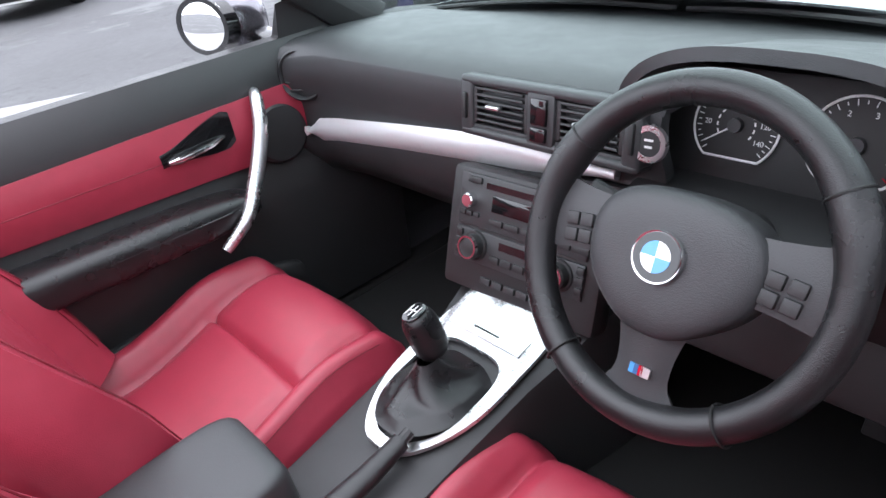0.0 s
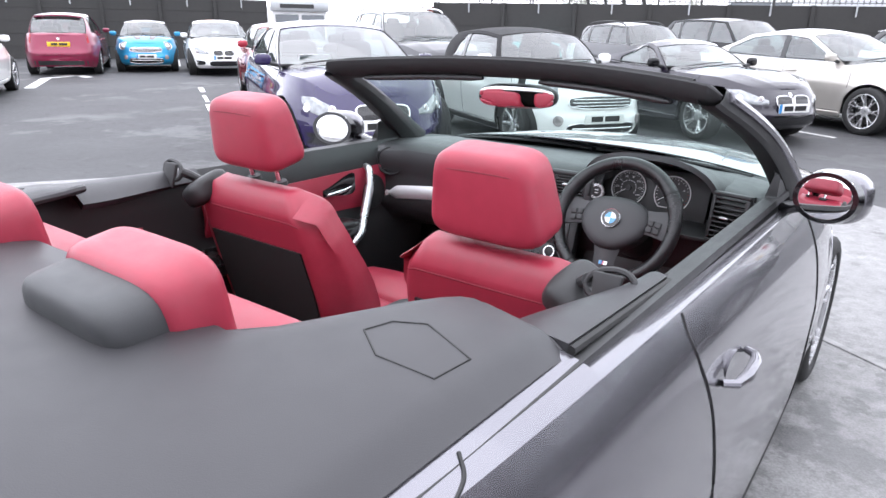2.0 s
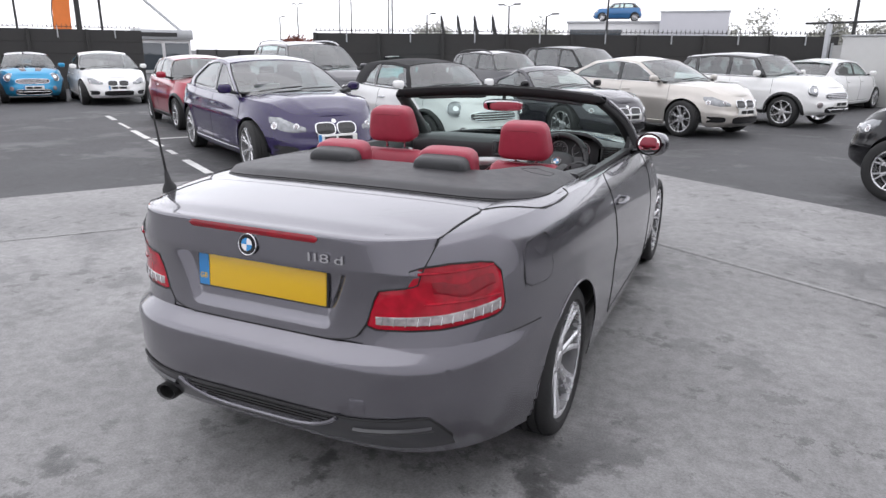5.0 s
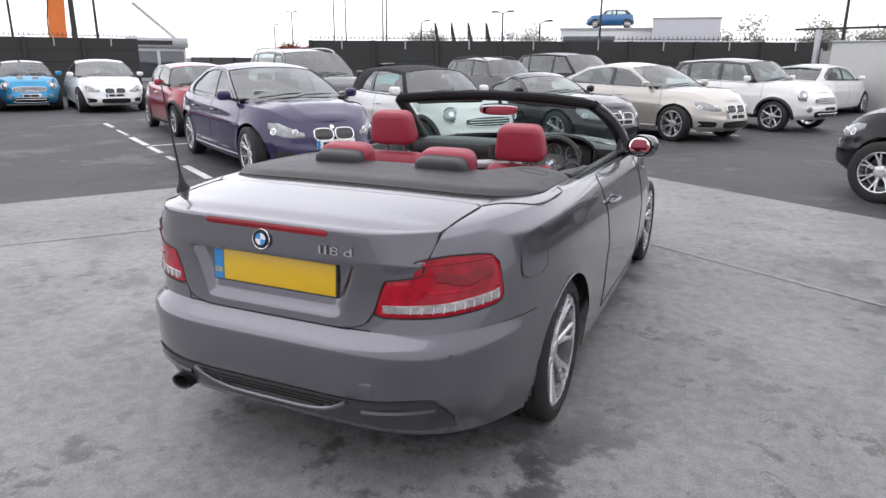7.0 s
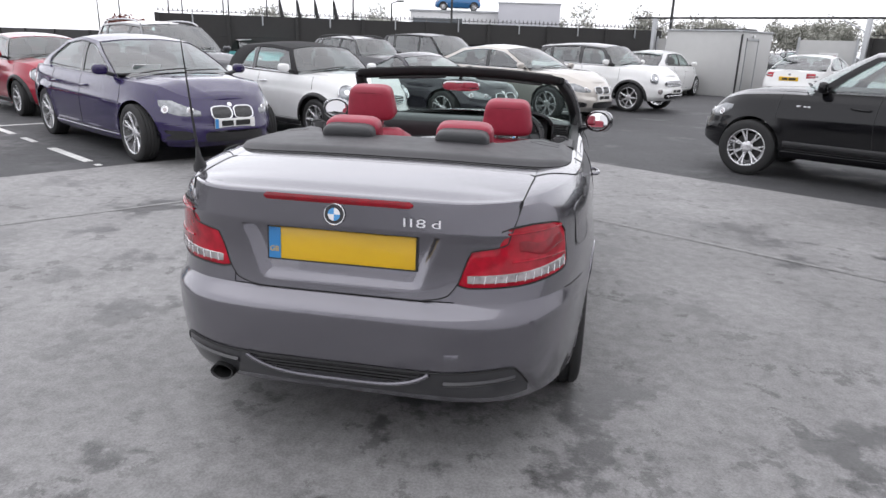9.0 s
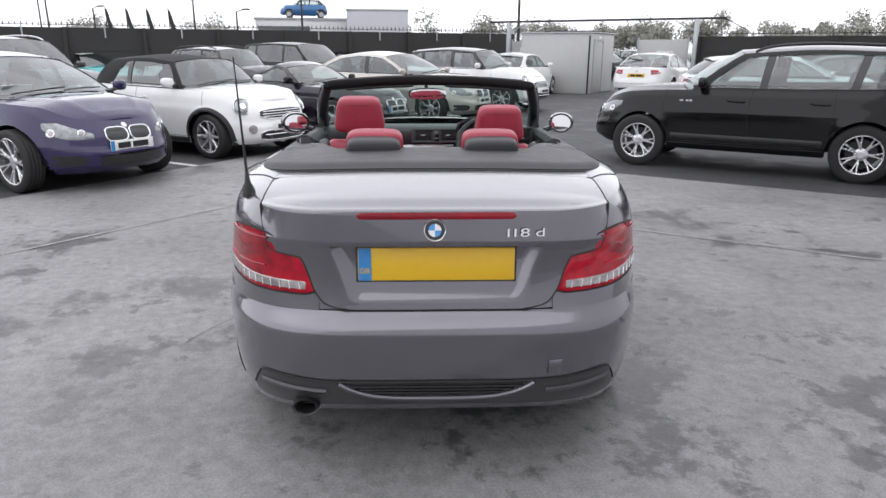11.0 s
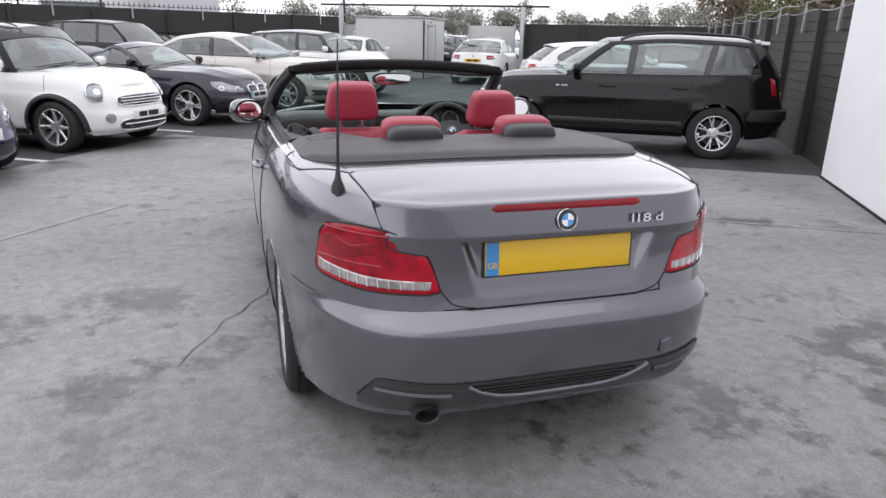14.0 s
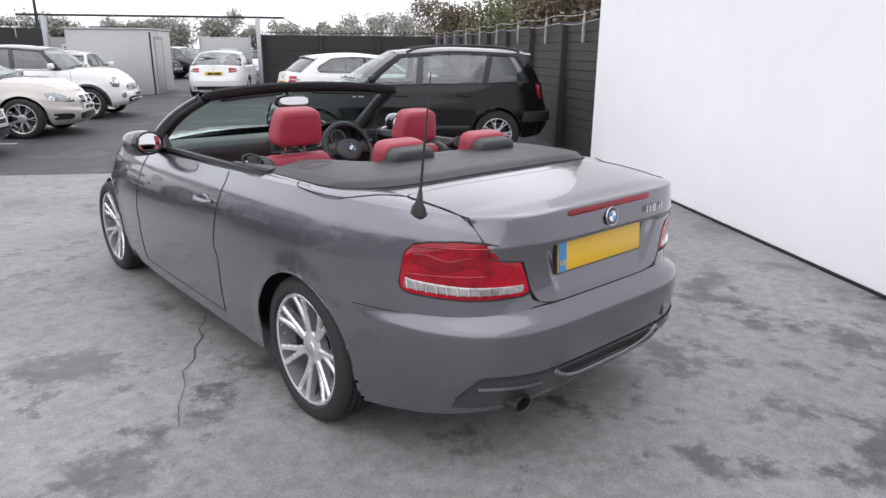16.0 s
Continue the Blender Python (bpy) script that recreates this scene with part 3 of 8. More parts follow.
def parked_car(name, kind, m, colour, label, group="cars parked in rows", detail=2, face="twin", rim=("mesh", 10, 0.0, 0.03), roof=None, soft_top=False,
               show="front", cladding=False, rails=False, plate_band=True, lamp="wide", stripes=None, side_badge=False):
    """A whole parked car; m puts the middle of its rear axle on the ground, y forwards."""
    s = SPEC[kind]
    L, Wd, H, wb, fo = s["L"], s["Wd"], s["H"], s["wb"], s["fo"]
    F, R = wb + fo, -(L - wb - fo)
    car = thing(name, m, label, "car", group)
    hw = Wd / 2
    yb, yt, rr, bb = wb + s["wsb"], wb + s["wst"], wb + s["rfr"], wb + s["bgb"]
    tall = kind in ("suv", "estate", "crossover")
    boxy = kind in ("suv", "estate", "tourer", "crossover", "small")
    z0 = 0.27 if tall else 0.20
    bt, belt, zf, wr = s["boot"], s["belt"], s["hoodf"], s["wr"]
    sh = [(R, bt - 0.10), (R + 0.12, bt - 0.05), (bb, belt + 0.05), (0.5 * (bb + yb), belt + 0.02), (yb, belt), (yb + 0.5 * (F - yb), s["hoodr"] - 0.06), (F - 0.25, zf + 0.07), (F, zf - 0.02)]
    body = Body(W=[(0, hw * 0.93), (0.12, hw * 0.965), (0.3, hw * 0.985), (0.55, hw), (0.66, hw * 0.998), (0.72, hw * 0.982), (0.9, hw * 0.95), (1, hw * 0.91)],
                R=[(0, R + 0.09), (0.25, R + 0.005), (0.45, R), (0.55, R + 0.035), (1, R + 0.12)],
                F=[(0, F - 0.13), (0.16, F - 0.012), (0.34, F), (0.46, F - 0.008), (0.52, F - 0.03), (0.8, F - 0.07), (1, F - 0.17)],
                shoulder=sh, sill=[(R, z0 + 0.05), (R + 0.5, z0), (F - 0.5, z0), (F, z0 + 0.02)],
                taper=[(R, 0.95), (0, 1), (wb * 0.5, 1.0), (wb, 0.995), (F, 0.92)], n_rear=5.0, n_front=3.4 if kind not in ("small", "crossover") else 3.8,
                wheels=((0, wr), (wb, wr)), arch=wr + 0.045, flare=0.012 if not cladding else 0.02)
    N, J = (170, 22) if detail >= 2 else (90, 12)
    ytab = np.linspace(R, F, 240)
    stab = body.sh(ytab)
    xtab = body.side(ytab, stab * 0.999)[:, 0]
    sh_at = lambda y: float(np.interp(y, ytab, stab))
    half_at = lambda y: float(np.interp(y, ytab, xtab))

    def nose(x, z, o):
        """Points across the nose, for x of either sign."""
        p = body.front(np.abs(x), z + 0 * x, o)
        p[:, 0] = x
        return p

    cuts_ = [body.turn_of(y=w_ + q * (wr + 0.041), sgn=1 if w_ > 0 else -1) for w_ in (0, wb) for q in (-1, 1)]
    P = both_sides(body.skin(N, J, extra=cuts_))
    v, f = sheet(P)

    def cap_z(k, y):
        front_ = smooth(yb - 0.2, yb + 0.1, y)
        c_ = (0.035 + 0.030 * front_) * min(1.0, max(F - 0.06 - y, 0.0) * 5)
        return sh_at(y) + c_ * (1 - abs(k) ** 2.4) + front_ * 0.010 * math.exp(-(((abs(k) - 0.60) / 0.07) ** 2)) * min(1.0, max(F - 0.1 - y, 0) * 4)

    top = np.array(body.skin(N, 2, 0.999, 1.0))[:, 1]
    cap = [[(p[0] * c, p[1], cap_z(c, p[1]) - sh_at(p[1]) + p[2] if p[0] > 0.3 else p[2] + (cap_z(c, p[1]) - sh_at(p[1])) * p[0] / 0.3) for c in np.linspace(1, -1, 25)] for p in top]
    v2, f2 = sheet(cap)
    n = len(v)
    link_mesh("body", v + v2, f + [tuple(i + n for i in q) for q in f2], colour, car, sharp=32)
    part("underbody", join(box(0, (F + R) / 2, z0 + 0.14, Wd * 0.66, L * 0.72, 0.20, 0.03), box(0, 0.5 * (F + R), z0 + 0.05, Wd * 0.9, L * 0.40, 0.08, 0.02)), SEAL, car, "black underside")
    for yw in (0, wb):
        for sx in (-1, 1):
            rows = []
            for a in np.linspace(-10, 190, 17):
                y, z = yw + (wr + 0.05) * math.cos(radians(a)), wr + (wr + 0.05) * math.sin(radians(a))
                xo = min(hw * 0.92, float(body.side(y, max(z, z0 + 0.02))[0]) - 0.012)
                rows.append([(sx * x, y, max(z, z0 + 0.01)) for x in (xo, hw * 0.62)])
            vv, ff = sheet(rows, 0.01)
            link_mesh("wheel_arch_liner", vv, ff, SEAL, car)
            if cladding:
                rows = []
                for a in np.linspace(-8, 188, 29):
                    rad = np.array((wr + 0.04, wr + 0.065, wr + 0.095))
                    row = body.side(yw + rad * math.cos(radians(a)), np.maximum(wr + rad * math.sin(radians(a)), z0 + 0.01), sx, 0.014)
                    row[:2, 0] += sx * 0.02
                    rows.append(row)
                vv, ff = sheet(rows, 0.02, (sx, 0, 0))
                link_mesh("arch_trim", vv, ff, BLACK_PLASTIC, car, "black plastic arch trim")
    # greenhouse: a side frame drawn in side view, bent to the tumblehome
    yA0, yA1, yC1, yC0 = yb - 0.14, yt - 0.05, rr + 0.03, bb + 0.05
    drop = {"coupe": 0.075, "saloon": 0.05, "saloon_low": 0.06, "small": 0.03, "suv": 0.03, "estate": 0.03}.get(kind, 0.045)
    zr = curve_of([(yC1, H - 0.060 - drop), (yC1 + 0.55 * (yA1 - yC1), H - 0.055), (yA1, H - 0.105)])

    rtab = zr(ytab)
    zr = lambda y: float(np.interp(y, ytab, rtab))

    def base_z(y):
        return sh_at(y) - 0.012

    def glass_x(y, z):
        xb = half_at(y) - 0.030
        g = min(max((z - base_z(y)) / (zr(y) - base_z(y)), 0), 1.05)
        return xb - 0.135 * g - 0.050 * g**4

    nA, nR, nC, nB = 16, 22, 14, 26
    T = np.linspace(0, 1, nA)
    segA = [(yA0 + (yA1 - yA0) * t, base_z(yA0) + (zr(yA1) - base_z(yA0)) * t + 0.022 * math.sin(math.pi * t)) for t in T]
    segR = [(y, zr(y)) for y in np.linspace(yA1, yC1, nR)]
    cbow = -0.015 if kind in ("saloon", "saloon_low", "coupe") else 0.02
    segC = [(yC1 + (yC0 - yC1) * t, zr(yC1) + (base_z(yC0) - zr(yC1)) * t + cbow * math.sin(2 * math.pi * t if cbow < 0 else math.pi * t)) for t in np.linspace(0, 1, nC)]
    segB = [(y, base_z(y)) for y in np.linspace(yC0, yA0, nB)]
    ztop = lambda y: zr(y) - 0.042
    ia0, ia1 = yA0 - 0.17, yA1 - 0.055
    if kind in ("saloon", "saloon_low"):
        rear_pts = [(yC1 + 0.13, ztop(yC1 + 0.13)), (bb + 0.52, belt + 0.17), (bb + 0.50, belt + 0.10), (bb + 0.58, belt + 0.035)]
    elif kind == "hatch":
        rear_pts = [(yC1 + 0.30, ztop(yC1 + 0.30)), (yC0 + 0.42, belt + 0.19), (yC0 + 0.40, belt + 0.12), (yC0 + 0.47, belt + 0.05)]
    elif kind == "coupe":
        rear_pts = [(yC1 + 0.05, ztop(yC1 + 0.05)), (yC1 - 0.22, belt + 0.15), (yC1 - 0.25, belt + 0.10), (yC1 - 0.20, belt + 0.04)]
    elif soft_top:
        rear_pts = [(yC1 + 0.42, ztop(yC1 + 0.42) - 0.03), (yC1 + 0.30, belt + 0.26), (yC1 + 0.22, belt + 0.12), (yC1 + 0.16, belt + 0.05)]
    else:
        rear_pts = [(yC1 + 0.14, ztop(yC1 + 0.14)), (yC1 + 0.07, belt + 0.30), (yC1 - 0.02, belt + 0.15), (yC1 - 0.05, belt + 0.06)]
    jA = [(ia0 + (ia1 - ia0) * t, base_z(ia0) + 0.035 + (ztop(ia1) - base_z(ia0) - 0.035) * t + 0.020 * math.sin(math.pi * t)) for t in T]
    jR = [(y, ztop(y)) for y in np.linspace(ia1, rear_pts[0][0], nR)]
    rp = np.interp(np.linspace(0, 3, nC), range(4), [q[0] for q in rear_pts]), np.interp(np.linspace(0, 3, nC), range(4), [q[1] for q in rear_pts])
    jC = list(zip(*rp))
    jB = [(y, base_z(y) + 0.035) for y in np.linspace(rear_pts[3][0], ia0, nB)]
    outer, inner = segA + segR + segC + segB, jA + jR + jC + jB
    dark_frame = kind in ("small", "crossover")
    fmat = FABRIC if soft_top else (GLOSS_BLACK if dark_frame else colour)
    DLO = CHROME if kind in ("small", "crossover", "saloon_low") else GLOSS_BLACK
    yg = np.linspace(yC0 + 0.02, yA0 - 0.02, 40)
    ymax = lambda y: float(np.interp(y, [yC0, yC1, yC1 + 0.3 * (yA1 - yC1), yC1 + 0.7 * (yA1 - yC1), yA1, yA0], [base_z(yC0), zr(yC1), float(zr(yC1 + 0.3 * (yA1 - yC1))), float(zr(yC1 + 0.7 * (yA1 - yC1))), zr(yA1), base_z(yA0)]))
    pillars = {"saloon": (0.44,), "saloon_low": (0.44,), "hatch": (0.40,), "coupe": (), "small": (0.36,) if not soft_top else (0.30,), "suv": (0.44, 0.06), "estate": (0.45, 0.06), "tourer": (0.44, 0.08), "crossover": (0.44, 0.10)}[kind]
    for sx in (1, -1):
        rows = []
        for (yo, zo), (yi, zi) in zip(outer, inner):
            rows.append([(sx * (glass_x(yo + (yi - yo) * t, zo + (zi - zo) * t) - (0.008 if t == 1 else 0)), yo + (yi - yo) * t, zo + (zi - zo) * t) for t in (0, 0.35, 0.8, 1)])
        vv, ff = sheet(rows + rows[:1], 0.02, (sx, 0, 0))
        link_mesh("side_frame", vv, ff, fmat, car, sharp=40)
        rows = [[(sx * (glass_x(y, z) - 0.012), y, z) for z in np.linspace(base_z(y), max(ymax(y) - 0.01, base_z(y) + 0.004), 6)] for y in yg]
        vv, ff = sheet(rows)
        link_mesh("side_glass", vv, ff, CAR_GLASS, car, "tinted side windows", sharp=60)
        if detail >= 2:
            part("window_trim", tube([(sx * (glass_x(y, z) + 0.001), y, z) for y, z in (jB[::2] if kind in ("small", "crossover") else inner[::2] + inner[:1])], 0.006, 6), DLO, car)
        for pf in pillars:
            y_ = pf * wb if pf > 0.2 else pf * wb + 0.02
            lean = -0.05 if pf > 0.2 else -0.10
            rows = [[(sx * (glass_x(y_ + d + lean * t, base_z(y_) + 0.02 + (zr(y_) - 0.03 - base_z(y_)) * t) - 0.004), y_ + d + lean * t, base_z(y_) + 0.02 + (zr(y_) - 0.03 - base_z(y_)) * t) for d in (-0.045, -0.01, 0.01, 0.045)] for t in np.linspace(0, 1, 8)]
            vv, ff = sheet(rows, 0.02, (sx, 0, 0))
            link_mesh("door_pillar", vv, ff, GLOSS_BLACK, car, "gloss black door pillar")

    def screen(seg, bow0, bow1, lift0, lift1, nm, lab):
        rows = []
        for i, (y, z) in enumerate(seg):
            t = i / (len(seg) - 1)
            x = glass_x(y, z) - 0.012
            rows.append([(x * k, y + (bow0 + (bow1 - bow0) * t) * (1 - k * k), z - 0.004 + (lift0 + (lift1 - lift0) * t) * (1 - abs(k) ** 2.2)) for k in np.linspace(1, -1, 21)])
        vv, ff = sheet(rows)
        g_ = link_mesh(nm, vv, ff, CAR_GLASS, car, lab, sharp=60)
        if detail >= 2:
            part("screen_seal", tube([rows[i][0] for i in range(len(rows))], 0.009, 6), SEAL, g_)
            part("screen_seal", tube([rows[i][-1] for i in range(len(rows))], 0.009, 6), SEAL, g_)
            part("screen_seal", tube(rows[0], 0.012, 6), SEAL, g_)
        return rows

    scr = screen(segA, 0.26, 0.10, 0.060, 0.048, "windscreen", "raked windscreen")
    screen(segC[::-1], -0.12, -0.06, 0.034, 0.045, "rear_window", "tinted rear window")
    rows = []
    for t in np.linspace(0, 1, 20):
        row = []
        for k in np.linspace(1, -1, 25):
            yf, yr = yA1 + 0.10 * (1 - k * k), yC1 - 0.06 * (1 - k * k)
            ys_ = yA1 + (yC1 - yA1) * t
            row.append(((glass_x(ys_, zr(ys_)) - 0.001) * k, yf + (yr - yf) * t, zr(ys_) + (0.048 + 0.008 * math.sin(math.pi * t)) * (1 - abs(k) ** 2.2) + 0.002))
        rows.append(row)
    vv, ff = sheet(rows, 0.02, (0, 0, 1))
    link_mesh("roof", vv, ff, roof or colour, car, "folding black cloth roof" if soft_top else "", sharp=50)
    if kind in ("suv", "estate", "hatch", "tourer", "crossover", "small") and not soft_top:
        rows = [[(glass_x(yC1, zr(yC1)) * 0.95 * k, yC1 - 0.06 * (1 - k * k) - d, zr(yC1) + 0.045 * (1 - abs(k) ** 2.2) - 0.01 - 0.08 * d) for d in (-0.05, 0.04, 0.12)] for k in np.linspace(1, -1, 15)]
        vv, ff = sheet(rows, 0.02, (0, 0, 1))
        link_mesh("roof_spoiler", vv, ff, roof or colour, car)
    # inside: dark lining at the waist, seats and headrests
    rows = [[((glass_x(y, base_z(y)) - 0.03) * c, y, sh_at(y) + 0.055 + 0.02 * (1 - c * c)) for c in np.linspace(1, -1, 9)] for y in np.linspace(yC0 + 0.06, yA0 - 0.02, 12)]
    vv, ff = sheet(rows, 0.02, (0, 0, 1))
    link_mesh("cabin_lining", vv, ff, SEAT_GREY, car, "black interior lining")
    ys, gw = yt - 0.42, hw * 0.90
    for sx in (-1, 1):
        for y_, h_ in ((ys, 0.20),) + (((ys - 0.85, 0.12),) if kind not in ("coupe", "small") else ()):
            zt_ = belt + (H - belt) * (0.50 if h_ > 0.15 else 0.40)
            part("seat_back", transformed(rounded(gw * 0.54, 0.13, zt_ - belt + 0.10, 0.4, 0.5), Matrix.Translation((sx * gw * 0.42, y_, (belt + zt_) / 2 - 0.03)) @ pose(0, 0, 0, 12, 0, 0)), SEAT_GREY, car)
            part("headrest", transformed(rounded(gw * 0.30, 0.09, 0.15, 0.5, 0.5), Matrix.Translation((sx * gw * 0.40, y_ - 0.05, zt_ + 0.06)) @ pose(0, 0, 0, 8, 0, 0)), SEAT_GREY, car)
    if detail >= 2:
        doors = (0.34, 0.62, 0.98) if kind in ("saloon", "saloon_low", "suv", "hatch", "estate", "tourer", "crossover") else (0.42, 0.98)
        if doors[0] == 0.34:
            doors = (0.145, 0.50, 0.90)
        for sx in (-1, 1):
            for q, d in enumerate(doors):
                y = wb * d - 0.08
                zl = z0 + 0.10 if not (q == 0 and doors[0] < 0.2) else wr + 0.08
                pts = [body.side(y + (0.05 * math.sin(2.6 * t) if q else 0.10 * (1 - t) ** 2 + 0.05 * t), zl + (sh_at(y) - zl - 0.004) * t, sx, -0.0006) for t in np.linspace(0, 1, 14)]
                part("door_seam", tube(pts, 0.0038, 6), SEAL, car)
            part("door_seam", tube([body.side(y, z0 + 0.10, sx, -0.0006) for y in np.linspace(wb * doors[0] + (0.10 if doors[0] < 0.2 else 0), wb * doors[-1] - 0.06, 16)], 0.0035, 6), SEAL, car)
            for d in doors[:-1]:
                y = wb * d + 0.12
                p = body.side(y, belt - 0.115, sx, 0.0)
                hd_ = part("door_handle", tube([(p[0] + sx * o_, y + dy, p[2] + 0.05 * dy) for dy, o_ in ((-0.10, 0.002), (-0.085, 0.022), (0, 0.030), (0.085, 0.022), (0.10, 0.002))], [0.010, 0.012, 0.013, 0.012, 0.010], 8), CHROME if kind in ("small",) else colour, car)
            px = float(glass_x(yA0 - 0.17, base_z(yA0 - 0.17) + 0.03))
            part("wing_mirror", transformed(rounded(0.185, 0.10, 0.125, 0.65, 0.7), Matrix.Translation((sx * (px + 0.145), yA0 - 0.16, belt + 0.105)) @ pose(0, 0, 0, 0, 0, -sx * 8)), colour if colour is not NAVY_PAINT else BLACK_PAINT, car)
            part("mirror_foot", transformed(rounded(0.13, 0.07, 0.045), Matrix.Translation((sx * (px + 0.035), yA0 - 0.15, belt + 0.055)) @ pose(0, 0, 0, 0, -sx * 14, 0)), BLACK_PLASTIC, car)
            rows = [[body.side(y, z, sx, o_) for z, o_ in ((z0 + 0.005, 0.004), (z0 + 0.03, 0.016), (z0 + 0.075, 0.014), (z0 + 0.085, 0.002))] for y in np.linspace(wr + 0.06, wb - wr - 0.06, 12)]
            vv, ff = sheet(rows, 0.02, (sx, 0, 0))
            link_mesh("sill", vv, ff, BLACK_PLASTIC if cladding else colour, car)
        for k in (0.80, -0.80):
            pts = []
            for y in np.linspace(yA0 + 0.04, F - 0.24, 16):
                p = (half_at(y),)
                pts.append((p[0] * k * (1 - 0.12 * smooth(yb, F, y)), y, cap_z(k, y) + 0.0005))
            part("bonnet_seam", tube(pts, 0.0035, 6), SEAL, car)
        if show == "front":
            for x0, x1 in ((0.55, -0.02), (0.02, -0.52)):
                w_ = []
                for t in np.linspace(0, 1, 9):
                    x = x0 + (x1 - x0) * t
                    k = x / abs(scr[1][0][0])
                    q0, q1 = np.array(scr[1][10]), np.array(scr[2][10])
                    w_.append((x, q0[1] - 0.24 * k * k - 0.05 * t + 0.015, q0[2] - 0.055 * abs(k) ** 2.2 + 0.020 + 0.03 * t))
                part("wiper", tube(w_, 0.009, 6), BLACK_PLASTIC, car)
    if rails:
        for sx in (-1, 1):
            pts = []
            for t in np.linspace(0, 1, 18):
                y = yA1 - 0.12 + (yC1 + 0.06 - yA1 + 0.12) * t
                pts.append((sx * (glass_x(y, zr(y)) - 0.035), y, zr(y) + 0.075 - 0.055 * abs(2 * t - 1) ** 7))
            part("roof_rail", tube(pts, 0.017, 8), BLACK_PLASTIC if not rails == "silver" else BRUSHED, car)
    if stripes:
        for k in (0.33, -0.33):
            rows = []
            for y in np.linspace(yA0 + 0.16, F - 0.30, 14):
                p = (half_at(y),)
                rows.append([(p[0] * q, y, cap_z(q, y) + 0.004) for q in (k - 0.13, k, k + 0.13)])
            vv, ff = sheet(rows, 0.003, (0, 0, 1))
            link_mesh("bonnet_stripe", vv, ff, stripes, car, "dark bonnet stripe")
    if side_badge:
        for sx in (-1, 1):
            for q, w_ in ((0, 0.045), (0.07, 0.03), (0.115, 0.03)):
                p = body.side(wb - 0.52 - q if sx < 0 else wb - 0.52 - q, belt - 0.13, sx, 0.002)
                part("side_badge", box(p[0], p[1], p[2], 0.005, w_, 0.020, 0.002), CHROME, car, "small bright side badge")
            rows = [[body.side(y, z, sx, o_) for z, o_ in ((0.40, 0.003), (0.415, 0.012), (0.455, 0.012), (0.47, 0.003))] for y in np.linspace(wr + 0.08, wb - wr - 0.08, 12)]
            vv, ff = sheet(rows, 0.012, (sx, 0, 0))
            link_mesh("side_moulding", vv, ff, BLACK_PLASTIC, car)
        rows = [body.rear(np.abs(np.linspace(-hw * 0.93, hw * 0.93, 31)), z + np.zeros(31), o_) * np.where(np.linspace(-1, 1, 31) < 0, -1, 1)[:, None] ** np.array((1, 0, 0)) for z, o_ in ((0.50, 0.002), (0.51, 0.035), (0.64, 0.04), (0.66, 0.004))]
        vv, ff = sheet(rows, 0.02, (0, -1, 0))
        link_mesh("rear_bumper", vv, ff, BLACK_PLASTIC, car, "black plastic rear bumper")
    # nose
    hl = zf - 0.045
    small = kind in ("small", "crossover")
    for sx in (-1, 1):
        if lamp == "round":
            c = body.front(hw * 0.66, zf - 0.03, -0.03)
            mt_ = Matrix.Translation((sx * c[0], c[1] - 0.01, c[2] + 0.005)) @ pose(0, 0, 0, 28, 0, -sx * 24)
            hd = part("headlamp", transformed(lathe([(-0.05, 0.112), (0.018, 0.112), (0.034, 0.098), (0.046, 0.06), (0.050, 0)], 28, "y"), mt_), HEADLAMP, car)
            part("lamp_ring", transformed(lathe([(-0.02, 0.110), (0.026, 0.110), (0.034, 0.120), (0.026, 0.127), (-0.02, 0.127)], 32, "y", closed=True), mt_), CHROME, hd)
            part("lamp_unit", transformed(lathe([(0.040, 0.045), (0.050, 0.042), (0.052, 0.030), (0.050, 0)], 20, "y"), mt_), CHROME, hd)
            c = body.front(hw * 0.62, 0.42 if not tall else 0.5, 0.0)
            part("fog_lamp", transformed(lathe([(-0.03, 0.06), (0.012, 0.06), (0.018, 0.045), (0.012, 0)], 20, "y"), Matrix.Translation((sx * c[0], c[1], c[2])) @ pose(0, 0, 0, 0, 0, -sx * 25)), CLEAR_LENS, car)
        else:
            lo_ = lambda q: hl - 0.080 - 0.018 * math.sin(math.pi * q) + 0.03 * q + 0.08 * q**4
            hi_ = lambda q: hl - 0.030 + 0.115 * min(q * 1.6, 1)
            hd = wrap_patch(body, hw * 0.40, F - 0.50, lo_, hi_, 0.006, HEADLAMP, "headlamp", car, sx=sx, h=0.85)
            tq = [body.turn_of(x=hw * q_, h=0.85) for q_ in (0.50, 0.68)]
            for t_, r_ in zip(tq, (0.038, 0.046)):
                c = body.wrap(t_, hl - 0.018, 0.004, sx)
                c2 = body.wrap(t_ - 0.05, hl - 0.018, 0.004, sx)
                ang = math.degrees(math.atan2(-(c2[1] - c[1]), (c2[0] - c[0])))
                mt_ = Matrix.Translation(c) @ pose(0, 0, 0, 14, 0, -ang if sx > 0 else 180 - ang)
                lu = part("lamp_unit", transformed(lathe([(-0.01, r_), (0.006, r_), (0.008, r_ * 0.85), (0.003, r_ * 0.75), (0.003, 0)], 20, "y"), mt_), CHROME, hd)
                part("lamp_bulb", transformed(lathe([(0.002, r_ * 0.6), (0.006, r_ * 0.55), (0.010, 0)], 16, "y"), mt_), CLEAR_LENS, lu)
